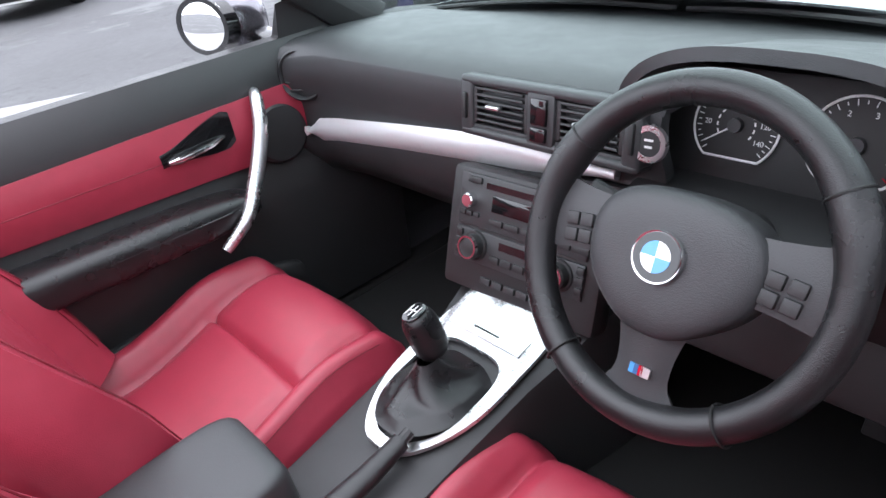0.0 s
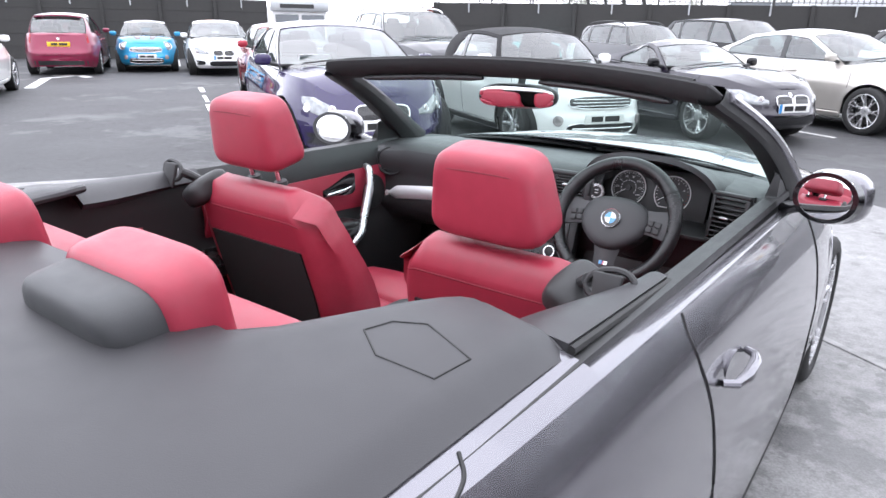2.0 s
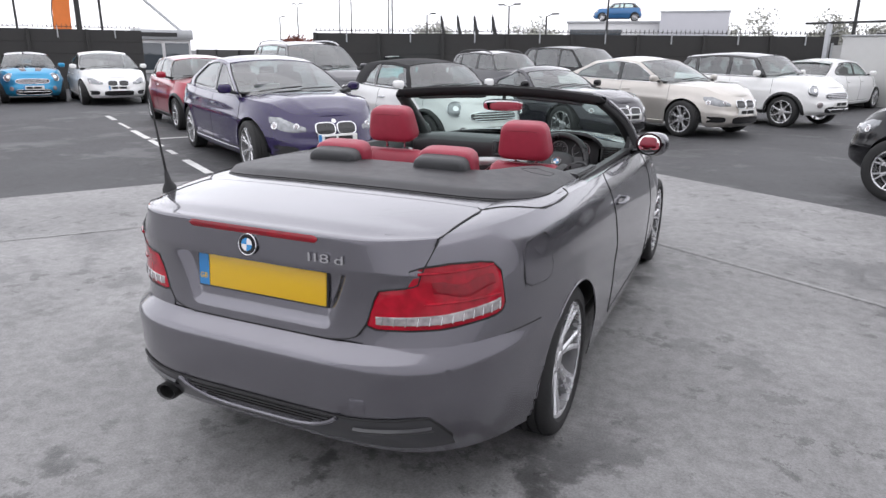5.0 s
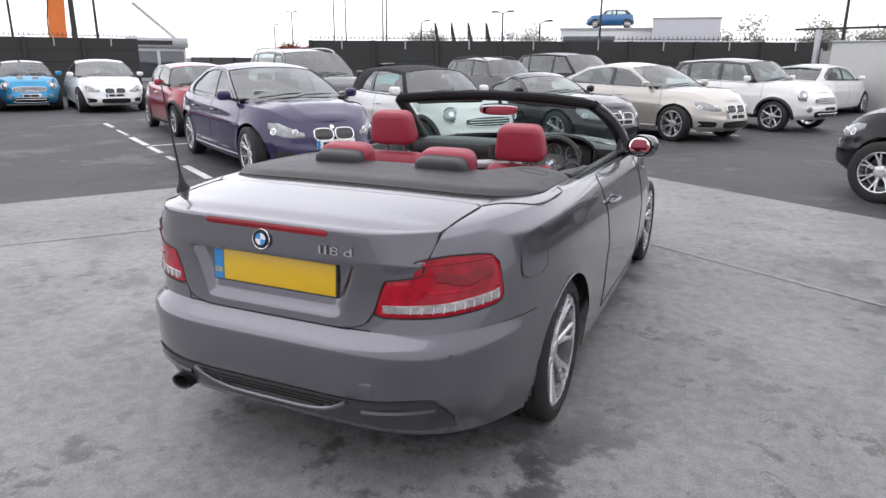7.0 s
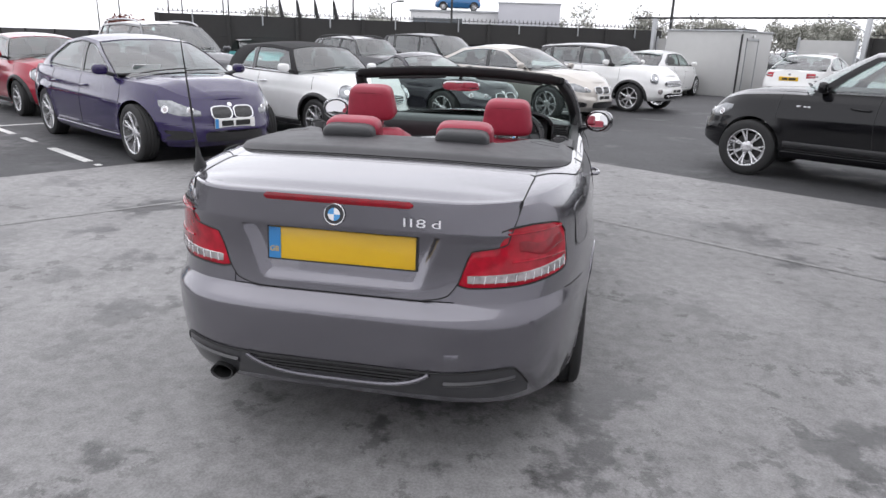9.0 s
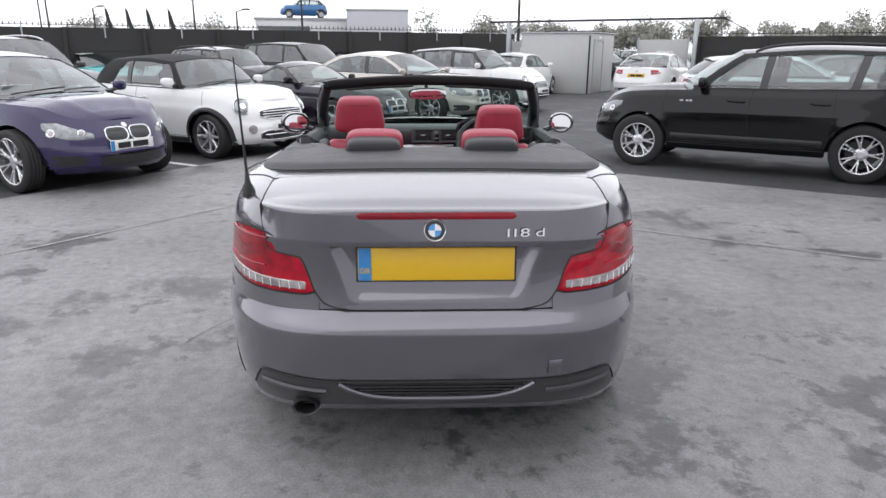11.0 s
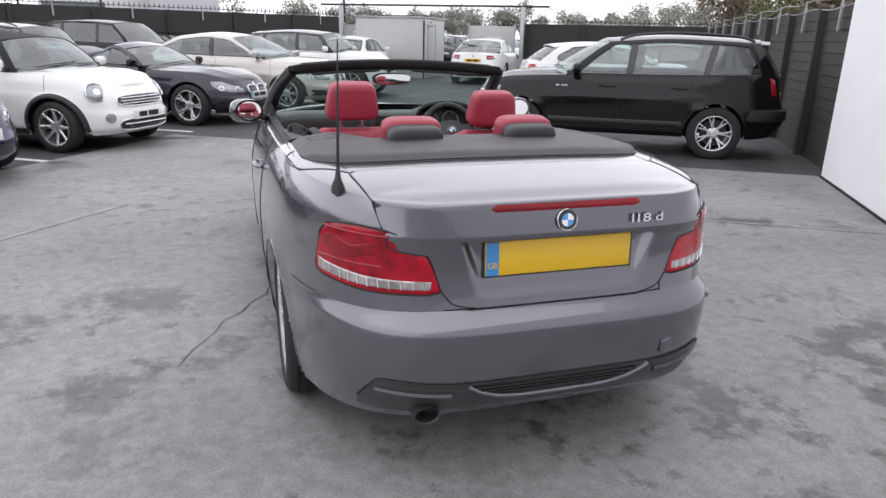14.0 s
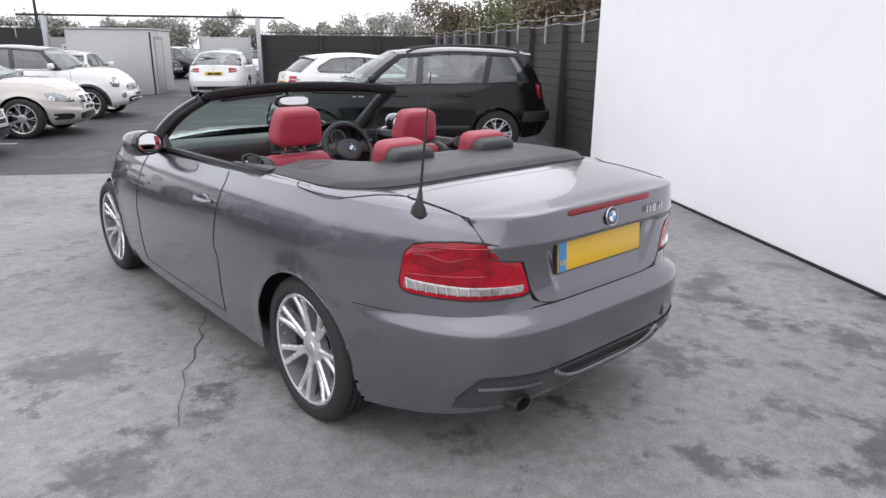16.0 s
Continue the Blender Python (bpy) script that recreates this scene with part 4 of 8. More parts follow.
    if face == "twin":
        gc = zf - 0.095
        for sx in (-1, 1):
            gr = front_blob(body, sx * 0.140, gc, 0.250, 0.140 if not tall else 0.155, 3.4, 0.010, GLOSS_BLACK, "grille", car, "black kidney-shaped grille with bright surround", CHROME if colour is not BLACK_PAINT else DARK_METAL, rad=0.009)
            for k in range(8):
                x = sx * (0.040 + 0.190 * (k + 0.5) / 8)
                p, q = body.front(abs(x), gc - 0.05, 0.014), body.front(abs(x), gc + 0.05, 0.014)
                part("grille_bar", tube([(x, p[1], p[2]), (x, q[1], q[2])], 0.0035, 5), DARK_METAL, gr)
            front_blob(body, sx * hw * 0.68, z0 + 0.15, 0.30, 0.11, 3.0, 0.004, GLOSS_BLACK, "side_intake", car)
        front_blob(body, 0, z0 + 0.14, hw * 0.80, 0.13, 5.0, 0.004, GLOSS_BLACK, "air_intake", car)
        part("badge", _disc(body.front(0, zf - 0.012, -0.008), 0.036, 40), BADGE_WHITE, car)
        part("bumper_crease", tube(nose(np.linspace(-hw * 0.8, hw * 0.8, 25), z0 + 0.27, -0.001), 0.005, 6), colour, car)
    else:
        zc = zf - 0.12
        gr = front_blob(body, 0, zc, hw * 0.98, 0.135, 3.2, 0.006, GLOSS_BLACK, "grille", car, "black grille with chrome bars", CHROME, rad=0.009)
        for k in range(3):
            z = zc - 0.034 + 0.034 * k
            w_ = hw * (0.44 if k == 1 else 0.42)
            part("grille_bar", tube(nose(np.linspace(-w_, w_, 13), z, 0.014), 0.008, 8), CHROME, gr)
        lw = front_blob(body, 0, z0 + 0.13, hw * 1.04, 0.15, 3.6, 0.005, GLOSS_BLACK, "air_intake", car, "", CHROME if kind == "small" else None, rad=0.008)
        part("intake_bar", tube(nose(np.linspace(-hw * 0.46, hw * 0.46, 13), z0 + 0.14, 0.012), 0.010, 8), CHROME, lw)
        part("badge", _disc(body.front(0, zf - 0.018, -0.010), 0.032, 40), CHROME, car)
    p = body.front(0.0, z0 + 0.285 if face == "twin" else z0 + 0.245, 0.018)
    number_plate(car, p, 1, True, band=plate_band)
    # tail
    zt = bt - 0.13
    for sx in (-1, 1):
        if boxy:
            z1, z2 = (bt - 0.24, bt - 0.005) if kind != "small" else (bt - 0.27, bt - 0.10)
            tl = wrap_patch(body, hw * 0.70, R + (0.26 if kind != "small" else 0.14), lambda q: z1 + 0.02 * q, lambda q: z2 - 0.03 * (1 - q), 0.007, RED_LENS, "tail_lamp", car, sgn=-1, sx=sx, h=0.8)
            wrap_patch(body, hw * 0.72, R + (0.22 if kind != "small" else 0.13), lambda q: z1 + 0.14 + 0.01 * q, lambda q: z2 - 0.02, 0.010, CLEAR_LENS, "clear_lens", tl, sgn=-1, sx=sx, h=0.8)
        else:
            tl = wrap_patch(body, hw * 0.48, R + 0.22, lambda q: zt - 0.10 + 0.02 * q, lambda q: zt + 0.035, 0.007, RED_LENS, "tail_lamp", car, sgn=-1, sx=sx, h=0.8)
            wrap_patch(body, hw * 0.50, R + 0.28, lambda q: zt - 0.06, lambda q: zt - 0.025, 0.010, CLEAR_LENS, "clear_lens", tl, sgn=-1, sx=sx, h=0.8)
    number_plate(car, body.rear(0.0, zt - 0.13, 0.014), -1, False, band=False)
    strip_patch(body, "rear", -hw * 0.8, hw * 0.8, level(z0 + 0.07), level(z0 + 0.18), BLACK_PLASTIC, "rear_valance", car, off=0.004)
    part("tail_seam", tube(body.rear(np.abs(np.linspace(-hw * 0.84, hw * 0.84, 21)), z0 + 0.32 + np.zeros(21), 0.0) * np.sign(np.linspace(-hw * 0.84, hw * 0.8401, 21))[:, None] ** np.array((1, 0, 0)), 0.004, 6), SEAL, car)
    part("badge", transformed(lathe([(0, 0.036), (-0.006, 0.034), (-0.007, 0)], 20, "y"), Matrix.Translation(body.rear(0, zt + 0.005, 0.004))), CHROME, car)
    for y in (0, wb):
        for sx in (-1, 1):
            add_wheel(car, (kind, rim), sx * (hw * 0.985 - 0.115), y, wr, w=0.21, rim=wr - 0.088 if kind not in ("suv", "estate") else wr - 0.112, spokes=rim[1], split=rim[2], width=rim[3])
    return car


def _disc(p, r, tilt):
    bm = lathe([(-0.006, r), (0.004, r), (0.007, r * 0.8), (0.007, 0)], 20, "y")
    bmesh.ops.transform(bm, matrix=Matrix.Translation(p) @ pose(0, 0, 0, tilt, 0, 0), verts=bm.verts)
    return bm


def by_wheel(kind, x, y, heading, which="front", side=1, inset=0.01):
    """The pose of a car one of whose tyres (outer foot) stands at x, y. heading in degrees from +x."""
    s = SPEC[kind]
    t = pose(0, 0, 0, 0, 0, heading - 90)
    off = t @ Vector((side * (s["Wd"] / 2 * 0.985 - inset), s["wb"] if which == "front" else 0, 0))
    return Matrix.Translation((x - off.x, y - off.y, 0)) @ t


H0 = -32.2
PURPLE = paint("deep_purple_paint", (0.016, 0.008, 0.060), 0.1, 0.25)
WHITE_PAINT = paint("white_paint", (0.78, 0.78, 0.77), 0.0, 0.35)
BLACK_PAINT = mat("black_paint", (0.005, 0.005, 0.006), rough=0.12, coat=0.0, var=0.04, scale=9, spec=0.4)
NAVY_PAINT = paint("blue_black_paint", (0.014, 0.011, 0.020), 0.2, 0.2)
CHAMPAGNE = paint("champagne_metallic_paint", (0.52, 0.49, 0.45), 0.5, 0.34)
BLUE_PAINT = paint("bright_blue_paint", (0.02, 0.26, 0.48), 0.3, 0.3)
MAROON = paint("maroon_paint", (0.20, 0.012, 0.045), 0.4, 0.3)
RED_PAINT = paint("red_paint", (0.30, 0.012, 0.030), 0.2, 0.3)
DARK_GREY = paint("dark_grey_paint", (0.06, 0.06, 0.065), 0.6, 0.3)
SILVER_PAINT = paint("silver_paint", (0.50, 0.51, 0.52), 0.7, 0.32)
TEAL_PAINT = paint("pale_teal_paint", (0.12, 0.42, 0.42), 0.2, 0.3)
MID_BLUE = paint("mid_blue_paint", (0.03, 0.13, 0.30), 0.3, 0.3)

parked_car("saloon_car", "saloon", by_wheel("saloon", -4.40, 4.20, H0), PURPLE, "deep purple metallic four-door saloon with twin grilles", rim=("v", 7, 0.14, 0.024))
parked_car("convertible_car", "small", by_wheel("small", -3.05, 6.55, H0), WHITE_PAINT, "white small convertible with raised black cloth roof", face="wide", lamp="round", soft_top=True, roof=FABRIC, rim=("m", 8, 0.0, 0.042), cladding=True, plate_band=False)
parked_car("coupe_car", "coupe", by_wheel("coupe", -1.62, 8.95, H0), NAVY_PAINT, "blue-black two-seat sports coupe", rim=("s", 5, 0.16, 0.032))
parked_car("saloon_car", "saloon_low", by_wheel("saloon_low", 0.10, 11.1, H0), CHAMPAGNE, "champagne metallic four-door saloon", rim=("t", 7, 0.15, 0.022), plate_band=False)
parked_car("crossover_car", "crossover", by_wheel("crossover", 1.9, 14.0, H0), WHITE_PAINT, "white small crossover with black roof", face="wide", lamp="round", roof=GLOSS_BLACK, rim=("m2", 7, 0.0, 0.04), cladding=True, plate_band=False)
parked_car("off_roader", "suv", by_wheel("suv", 2.83, 5.99, 180 + H0, side=-1), BLACK_PAINT, "black five-door off-roader with silver alloy wheels", rim=("x", 7, 0.15, 0.026), rails=True, side_badge=True)
parked_car("small_car", "small", by_wheel("small", -8.9, 7.42, H0), RED_PAINT, "red small hatchback with black roof", face="wide", lamp="round", roof=RED_PAINT, rim=("m", 8, 0.0, 0.042), cladding=True)

# ---- the grey convertible: outer skin ----
hero = thing("convertible_car", pose(0, 0, 0), "grey metallic convertible with red leather seats, roof folded down", "car")
HW = 0.876
ZR = 0.315
hb = Body(W=[(0, 0.842), (0.10, 0.858), (0.30, 0.872), (0.50, HW), (0.72, 0.862), (0.9, 0.832), (1, 0.79)],
          R=[(0, -0.85), (0.10, -0.895), (0.22, -0.925), (0.44, -0.935), (0.475, -0.925), (0.52, -0.870), (0.70, -0.858), (0.82, -0.866), (0.90, -0.880), (0.96, -0.872), (1, -0.835)],
          F=[(0, 3.30), (0.22, 3.41), (0.42, 3.42), (0.7, 3.36), (1, 3.20)],
          shoulder=[(-0.90, 0.975), (-0.5, 0.990), (0.0, 0.992), (0.3, 0.985), (0.8, 0.968), (1.3, 0.955), (2.0, 0.935), (2.6, 0.89), (3.1, 0.79), (3.42, 0.70)],
          sill=[(-0.93, 0.285), (-0.75, 0.255), (-0.35, 0.21), (0, 0.19), (2.6, 0.19), (3.0, 0.20), (3.42, 0.22)],
          taper=[(-0.93, 0.955), (-0.45, 0.985), (0, 1), (1.3, 1.0), (2.6, 0.99), (3.42, 0.90)], n_rear=4.8, n_front=3.6,
          wheels=((0, ZR), (2.66, ZR)), arch=0.340, flare=0.007)


def turn_at(y, h=0.6):
    """The turn at which the side passes y."""
    R, F = hb.R(h), hb.F(h)
    t = (y - 0.5 * (R + F)) / (0.5 * (F - R))
    n = hb.nr if t < 0 else hb.nf
    return math.copysign(math.asin(min(abs(t), 1) ** (n / 2)), t)


def skin_point(th, z, off=0.0, sx=1):
    return hb.wrap(th, z, off, sx)


DOOR_R, DOOR_F = 0.77, 1.93
cuts = [turn_at(y) for y in (-0.37, -0.337, 0.337, DOOR_R, DOOR_F, 2.66 - 0.337, 2.66 + 0.337)]
TH = hb.turns(300, extra=cuts)
i_arch, i_dr, i_df, i_fb = [int(np.argmin(abs(TH - turn_at(y)))) for y in (-0.36, DOOR_R, DOOR_F, 3.02)]


def skin_panel(name, i0, i1, h0, h1, levels, material=GREY_PAINT, label="", sides=(1, -1), wrap=False):
    P = hb.at(TH[i0:i1 + 1, None], np.linspace(h0, h1, levels)[None, :])
    if wrap == "rear":
        P = np.concatenate([mirrored(P)[::-1], P[1:]], 0)
        v, f = sheet(P, 0.004, (0, -1, 0))
        link_mesh(name, v, f, material, hero, label, sharp=40)
        return
    if wrap == "front":
        P = np.concatenate([P, mirrored(P)[::-1][1:]], 0)
        v, f = sheet(P, 0.004, (0, 1, 0))
        link_mesh(name, v, f, material, hero, label, sharp=40)
        return
    for s in sides:
        Q = P if s > 0 else mirrored(P)
        v, f = sheet(Q, 0.004, (s, 0, 0))
        link_mesh(name, v, f, material, hero, label, sharp=40)


HB_LINE = 0.532
last = len(TH) - 1
skin_panel("rear_bumper", 0, i_arch, 0.0, HB_LINE, 22, wrap="rear")
i_lid = int(np.argmax(hb.at(TH, 0.7)[:, 0] > 0.385))
skin_panel("rear_panel", i_lid, i_arch, HB_LINE, 1.0, 22)
skin_panel("quarter_panel", i_arch, i_dr, 0.0, 1.0, 34)
skin_panel("door", i_dr, i_df, 0.10, 1.0, 26)
skin_panel("side_sill", i_dr, i_df, 0.0, 0.10, 4)
skin_panel("front_wing", i_df, i_fb, 0.0, 1.0, 26)
skin_panel("front_bumper", i_fb, last, 0.0, 1.0, 20, wrap="front")
for sx in (1, -1):
    for y, h0, h1 in ((DOOR_R, 0.10, 1.0), (DOOR_F, 0.10, 1.0)):
        th = turn_at(y)
        pts = [hb.at(th, h) * (sx, 1, 1) + np.array((sx * 0.0008, 0, 0)) for h in np.linspace(h0, h1 - 0.004, 24)]
        part("door_gap", tube(pts, 0.0024, 6), SEAL, hero)
    pts = [hb.at(t, 0.10) * (sx, 1, 1) for t in TH[i_dr:i_df + 1:6]]
    part("door_gap", tube(pts, 0.003, 6), SEAL, hero)
    pts = [hb.at(t, HB_LINE) * (sx, 1, 1) for t in np.linspace(turn_at(-0.545), turn_at(-0.34), 16)]
    part("bumper_gap", tube(pts, 0.0024, 6), SEAL, hero)

# top: deck, shroud and bonnet
deck_z = curve_of([(-0.90, 0.985), (-0.835, 1.002), (-0.60, 1.022), (-0.385, 1.034), (-0.1, 1.040), (0.4, 1.040), (1.9, 0.98), (2.2, 0.985), (2.7, 0.955), (3.1, 0.86), (3.3, 0.76), (3.42, 0.70)])


def shoulder_at(y):
    return hb.at(turn_at(y, 1.0), 1.0)


LID_FRONT = -0.462


YG = np.linspace(-0.832, 0.6, 120)
PG = np.array([shoulder_at(y)[0] for y in YG])


def deck(x, y):
    """Height of the deck behind the seats."""
    s_ = float(hb.sh(y))
    half = min(max(float(np.interp(y, YG, PG)), 0.606), 0.80)
    return s_ + (float(deck_z(y)) - s_) * (1 - min(abs(x) / half, 1) ** 3.4)


def lid_front(x):
    return LID_FRONT + 0.055 * (abs(x) / 0.6) ** 3


rows = []
for t in np.linspace(0, 1, 24):
    row = []
    for k in np.linspace(-1, 1, 61):
        y = lid_front(0.61 * k) + (-0.02 - lid_front(0.61 * k)) * t
        x = 0.61 * k
        row.append((x, y, deck(x, y)))
    rows.append(row)
v, f = sheet(rows, 0.004, (0, 0, 1))
link_mesh("rear_deck", v, f, GREY_PAINT, hero, sharp=40)
for sx in (1, -1):
    rows = []
    for y in np.concatenate([np.linspace(-0.800, -0.40, 30), np.linspace(-0.385, 0.40, 34)]):
        p = shoulder_at(y)
        xi = min(0.592 + 0.020 * min(max((y + 0.72) / 0.26, 0), 1), p[0] - 0.004)
        zi = deck(xi, y)
        row = []
        for k in np.linspace(0, 1, 14):
            x = xi + (p[0] - xi) * k
            row.append((sx * x, y, p[2] + (zi - p[2]) * (1 - k**2.2)))
        rows.append(row)
    v, f = sheet(rows, 0.004, (0, 0, 1))
    link_mesh("deck_side", v, f, GREY_PAINT, hero, sharp=40)
    hook = [(0.612, -0.405), (0.66, -0.335), (0.715, -0.275), (0.755, -0.222), (0.782, -0.15), (0.792, -0.06), (0.788, 0.03), (0.772, 0.10), (0.748, 0.125)]
    hx, hy = curve_of([(i, q[0]) for i, q in enumerate(hook)]), curve_of([(i, q[1]) for i, q in enumerate(hook)])
    pts = []
    for t in np.linspace(0, 8, 40):
        x, y = float(hx(t)), float(hy(t))
        p = shoulder_at(y)
        xi = 0.612
        k = min(max((x - xi) / (p[0] - xi), 0), 1)
        pts.append((sx * x, y, p[2] + (deck(xi, y) - p[2]) * (1 - k**2.2) + 0.0004))
    part("deck_gap", tube(pts, 0.0026, 6), SEAL, hero)
for sx in (1, -1):
    rows = []
    for y in np.linspace(0.39, 1.90, 60):
        p = shoulder_at(y)
        rows.append([(sx * (p[0] - d), y, p[2] + dz) for d, dz in ((0, 0), (0.012, 0.003), (0.03, 0.004), (0.05, 0.003))])
    v, f = sheet(rows, 0.004, (0, 0, 1))
    link_mesh("shoulder_trim", v, f, GREY_PAINT, hero)
    rows = []
    for y in np.linspace(0.46, 1.90, 60):
        p = shoulder_at(y)
        rows.append([(sx * (p[0] - d), y, p[2] + dz) for d, dz in ((0.048, 0.008), (0.052, 0.019), (0.064, 0.022), (0.070, 0.010))])
    v, f = sheet(rows, 0.004, (0, 0, 1))
    link_mesh("window_seal", v, f, SEAL, hero, "black rubber window seal")
rows = []
for y in np.concatenate([np.linspace(2.02, 3.0, 24), np.linspace(3.03, 3.19, 8)]):
    p = hb.at(turn_at(min(y, 3.195), 1.0), 1.0)
    rows.append([(p[0] * k, y, p[2] + (0.075 * min(1, (3.25 - y) * 2)) * (1 - abs(k) ** 2.4)) for k in np.linspace(1, -1, 31)])
v, f = sheet(rows, 0.004, (0, 0, 1))
link_mesh("bonnet", v, f, GREY_PAINT, hero)
rows = [[(x, 2.02 + 0.10 - 0.18 * (x / 0.7) ** 2 + d, 0.962 + e) for x in np.linspace(-0.74, 0.74, 25)] for d, e in ((-0.05, -0.01), (0.0, 0.0), (0.08, -0.002))]
v, f = sheet(rows, 0.02, (0, 0, 1))
link_mesh("scuttle", v, f, BLACK_PLASTIC, hero, "black plastic scuttle panel")

# boot lid: rear face with its plate recess, and the top
lid_w = lambda z: float(np.interp(z, [0.655, 0.662, 0.675, 0.70, 0.722, 0.80, 0.832, 0.842, 0.850, 0.90, 0.985, 1.0], [0.29, 0.34, 0.372, 0.392, 0.405, 0.430, 0.445, 0.535, 0.556, 0.570, 0.590, 0.592]))


def lid_depth(x, z):
    """How far the plate recess lies behind the lid's face."""
    edge = 0.272 + (0.338 - 0.272) * (z - 0.69) / 0.18
    side = 1 - smooth(edge - 0.028, edge + 0.016, abs(x))
    top = 1 - smooth(0.866, 0.874, z)
    low = smooth(0.680, 0.712, z)
    return (0.036 * (0.40 + 0.60 * smooth(0.69, 0.86, z))) * side * top * low


zs = np.concatenate([np.linspace(0.655, 0.69, 8), np.linspace(0.695, 0.83, 16), [0.835, 0.84, 0.846], np.linspace(0.852, 0.88, 10)])
rows = []
A_ = np.linspace(-1, 1, 121)


def lid_columns(z):
    """Half-breadths of the lid's columns: the middle ones keep still, the outer ones follow the edge."""
    w = lid_w(z)
    xi = min(0.372, w - 0.012)
    return np.where(np.abs(A_) <= 0.8, A_ / 0.8 * xi, np.sign(A_) * (xi + (np.abs(A_) - 0.8) / 0.2 * (w - xi)))


face = lambda X, Z: hb.rear(np.abs(X), np.minimum(Z, 0.885), 0.010)[:, 1] + (0.05 + 0.5 * np.clip((np.abs(X) - 0.44) / 0.15, 0, 1) ** 2) * np.maximum(Z - 0.885, 0)
for z in zs:
    X = lid_columns(z)
    Y = face(X, z + 0 * X)
    rows.append([(x, y + lid_depth(x, z), z) for x, y in zip(X, Y)])
for t in np.linspace(0.06, 1, 14):
    X = lid_columns(0.88 + 0.11 * t)
    Y = face(X, 0.93 + 0 * X)
    top = np.array([deck(x, max(y, -0.87)) for x, y in zip(X, Y)]) - 0.010
    Z = 0.88 + (top - 0.88) * t
    rows.append([(x, y, z) for x, y, z in zip(X, face(X, Z), Z)])
n_face = len(rows)
# over the lip and on to the top
lip = np.array(rows[-1])
for dy, dz in ((0.001, 0.006), (0.003, 0.0095), (0.007, 0.011)):
    rows.append([(q[0], q[1] + dy, q[2] + dz) for q in lip])
for t in np.concatenate([[0.06, 0.1], np.linspace(0.15, 1, 18)]):
    w = 0.592 + 0.020 * t - (0.02 * ((t - 0.9) / 0.1) ** 2 if t > 0.9 else 0)
    row = []
    for a, q in zip(A_, lip):
        x = q[0] * w / 0.592
        y = q[1] + (lid_front(x) - q[1]) * t
        z = deck(x, max(y, -0.87)) + 0.002
        row.append((x, y, z + (q[2] + 0.011 - z) * (1 - smooth(0, 0.25, t))))
    rows.append(row)
back_by = [[(0, 0.012, 0)] * 121] * n_face + [[(0, 0.002, -0.012)] * 121] * (len(rows) - n_face)
v, f = sheet(rows, 0.012, back_by=back_by)
lid = link_mesh("boot_lid", v, f, GREY_PAINT, hero, sharp=45)
R_ = np.array(rows)
for s in (0, -1):
    part("lid_gap", tube([R_[i][s] + np.array((-0.0022 if s == 0 else 0.0022, 0.0005, -0.0002)) for i in range(len(R_))], 0.0025, 6), SEAL, hero)
part("lid_gap", tube([q + np.array((0, 0.003, -0.0025)) for q in R_[-1][::6]], 0.0034, 6), SEAL, hero)
for sx in (1, -1):
    strip_patch(hb, "rear", 0.27, 0.47, level(0.650), level(0.735), GREY_PAINT, "lid_surround", hero, sgn=sx, off=-0.004, thick=0.004)
for sx in (1, -1):
    strip_patch(hb, "rear", 0.41, 0.625, level(0.78), level(0.93), GREY_PAINT, "lid_surround", hero, sgn=sx, off=-0.003, thick=0.004)
part("lid_gap", tube([q + np.array((0, 0.006, -0.004)) for q in R_[0][::6]], 0.0034, 6), SEAL, hero)

# high brake lamp, badge, plate, lettering
rows = []
for x in np.linspace(-0.256, 0.256, 45):
    tip = math.sqrt(max(1 - (max(abs(x) - 0.240, 0) / 0.0165) ** 2, 0.02))
    rows.append([np.array((x, float(face(np.array([x]), np.array([0.976 + q * tip]))[0]) - 0.004 * math.cos(q * 120), 0.976 + q * tip)) for q in (-0.0115, -0.008, 0.0, 0.008, 0.0115)])
v, f = sheet(rows, 0.008, (0, -1, 0))
link_mesh("brake_lamp", v, f, DARK_RED_LENS, lid, "narrow dark red high brake lamp")


def roundel(parent, m, r):
    """A round badge: dark ring with a bright rim and a quartered blue and white middle."""
    part("badge_ring", transformed(lathe([(0, 0), (0, r), (0.004, r), (0.006, r * 0.96), (0.005, r * 0.90), (0.004, 0)], 40, "z"), m), CHROME, parent)
    part("badge_field", transformed(lathe([(0.0035, 0), (0.0035, r * 0.90), (0.006, r * 0.89), (0.0065, 0)], 40, "z"), m), GLOSS_BLACK, parent)
    for q in range(4):
        bm = bmesh.new()
        c = bm.verts.new((0, 0, 0.0072))
        arc = [bm.verts.new((r * 0.58 * math.cos(a), r * 0.58 * math.sin(a), 0.0072)) for a in np.linspace(q * math.pi / 2, (q + 1) * math.pi / 2, 10)]
        for a, b in zip(arc, arc[1:]):
            bm.faces.new((c, a, b))
        g = bmesh.ops.extrude_face_region(bm, geom=bm.faces[:])
        bmesh.ops.translate(bm, vec=(0, 0, -0.001), verts=[e for e in g["geom"] if isinstance(e, bmesh.types.BMVert)])
        part("badge_quarter", transformed(bm, m), BADGE_BLUE if q in (1, 3) else BADGE_WHITE, parent)


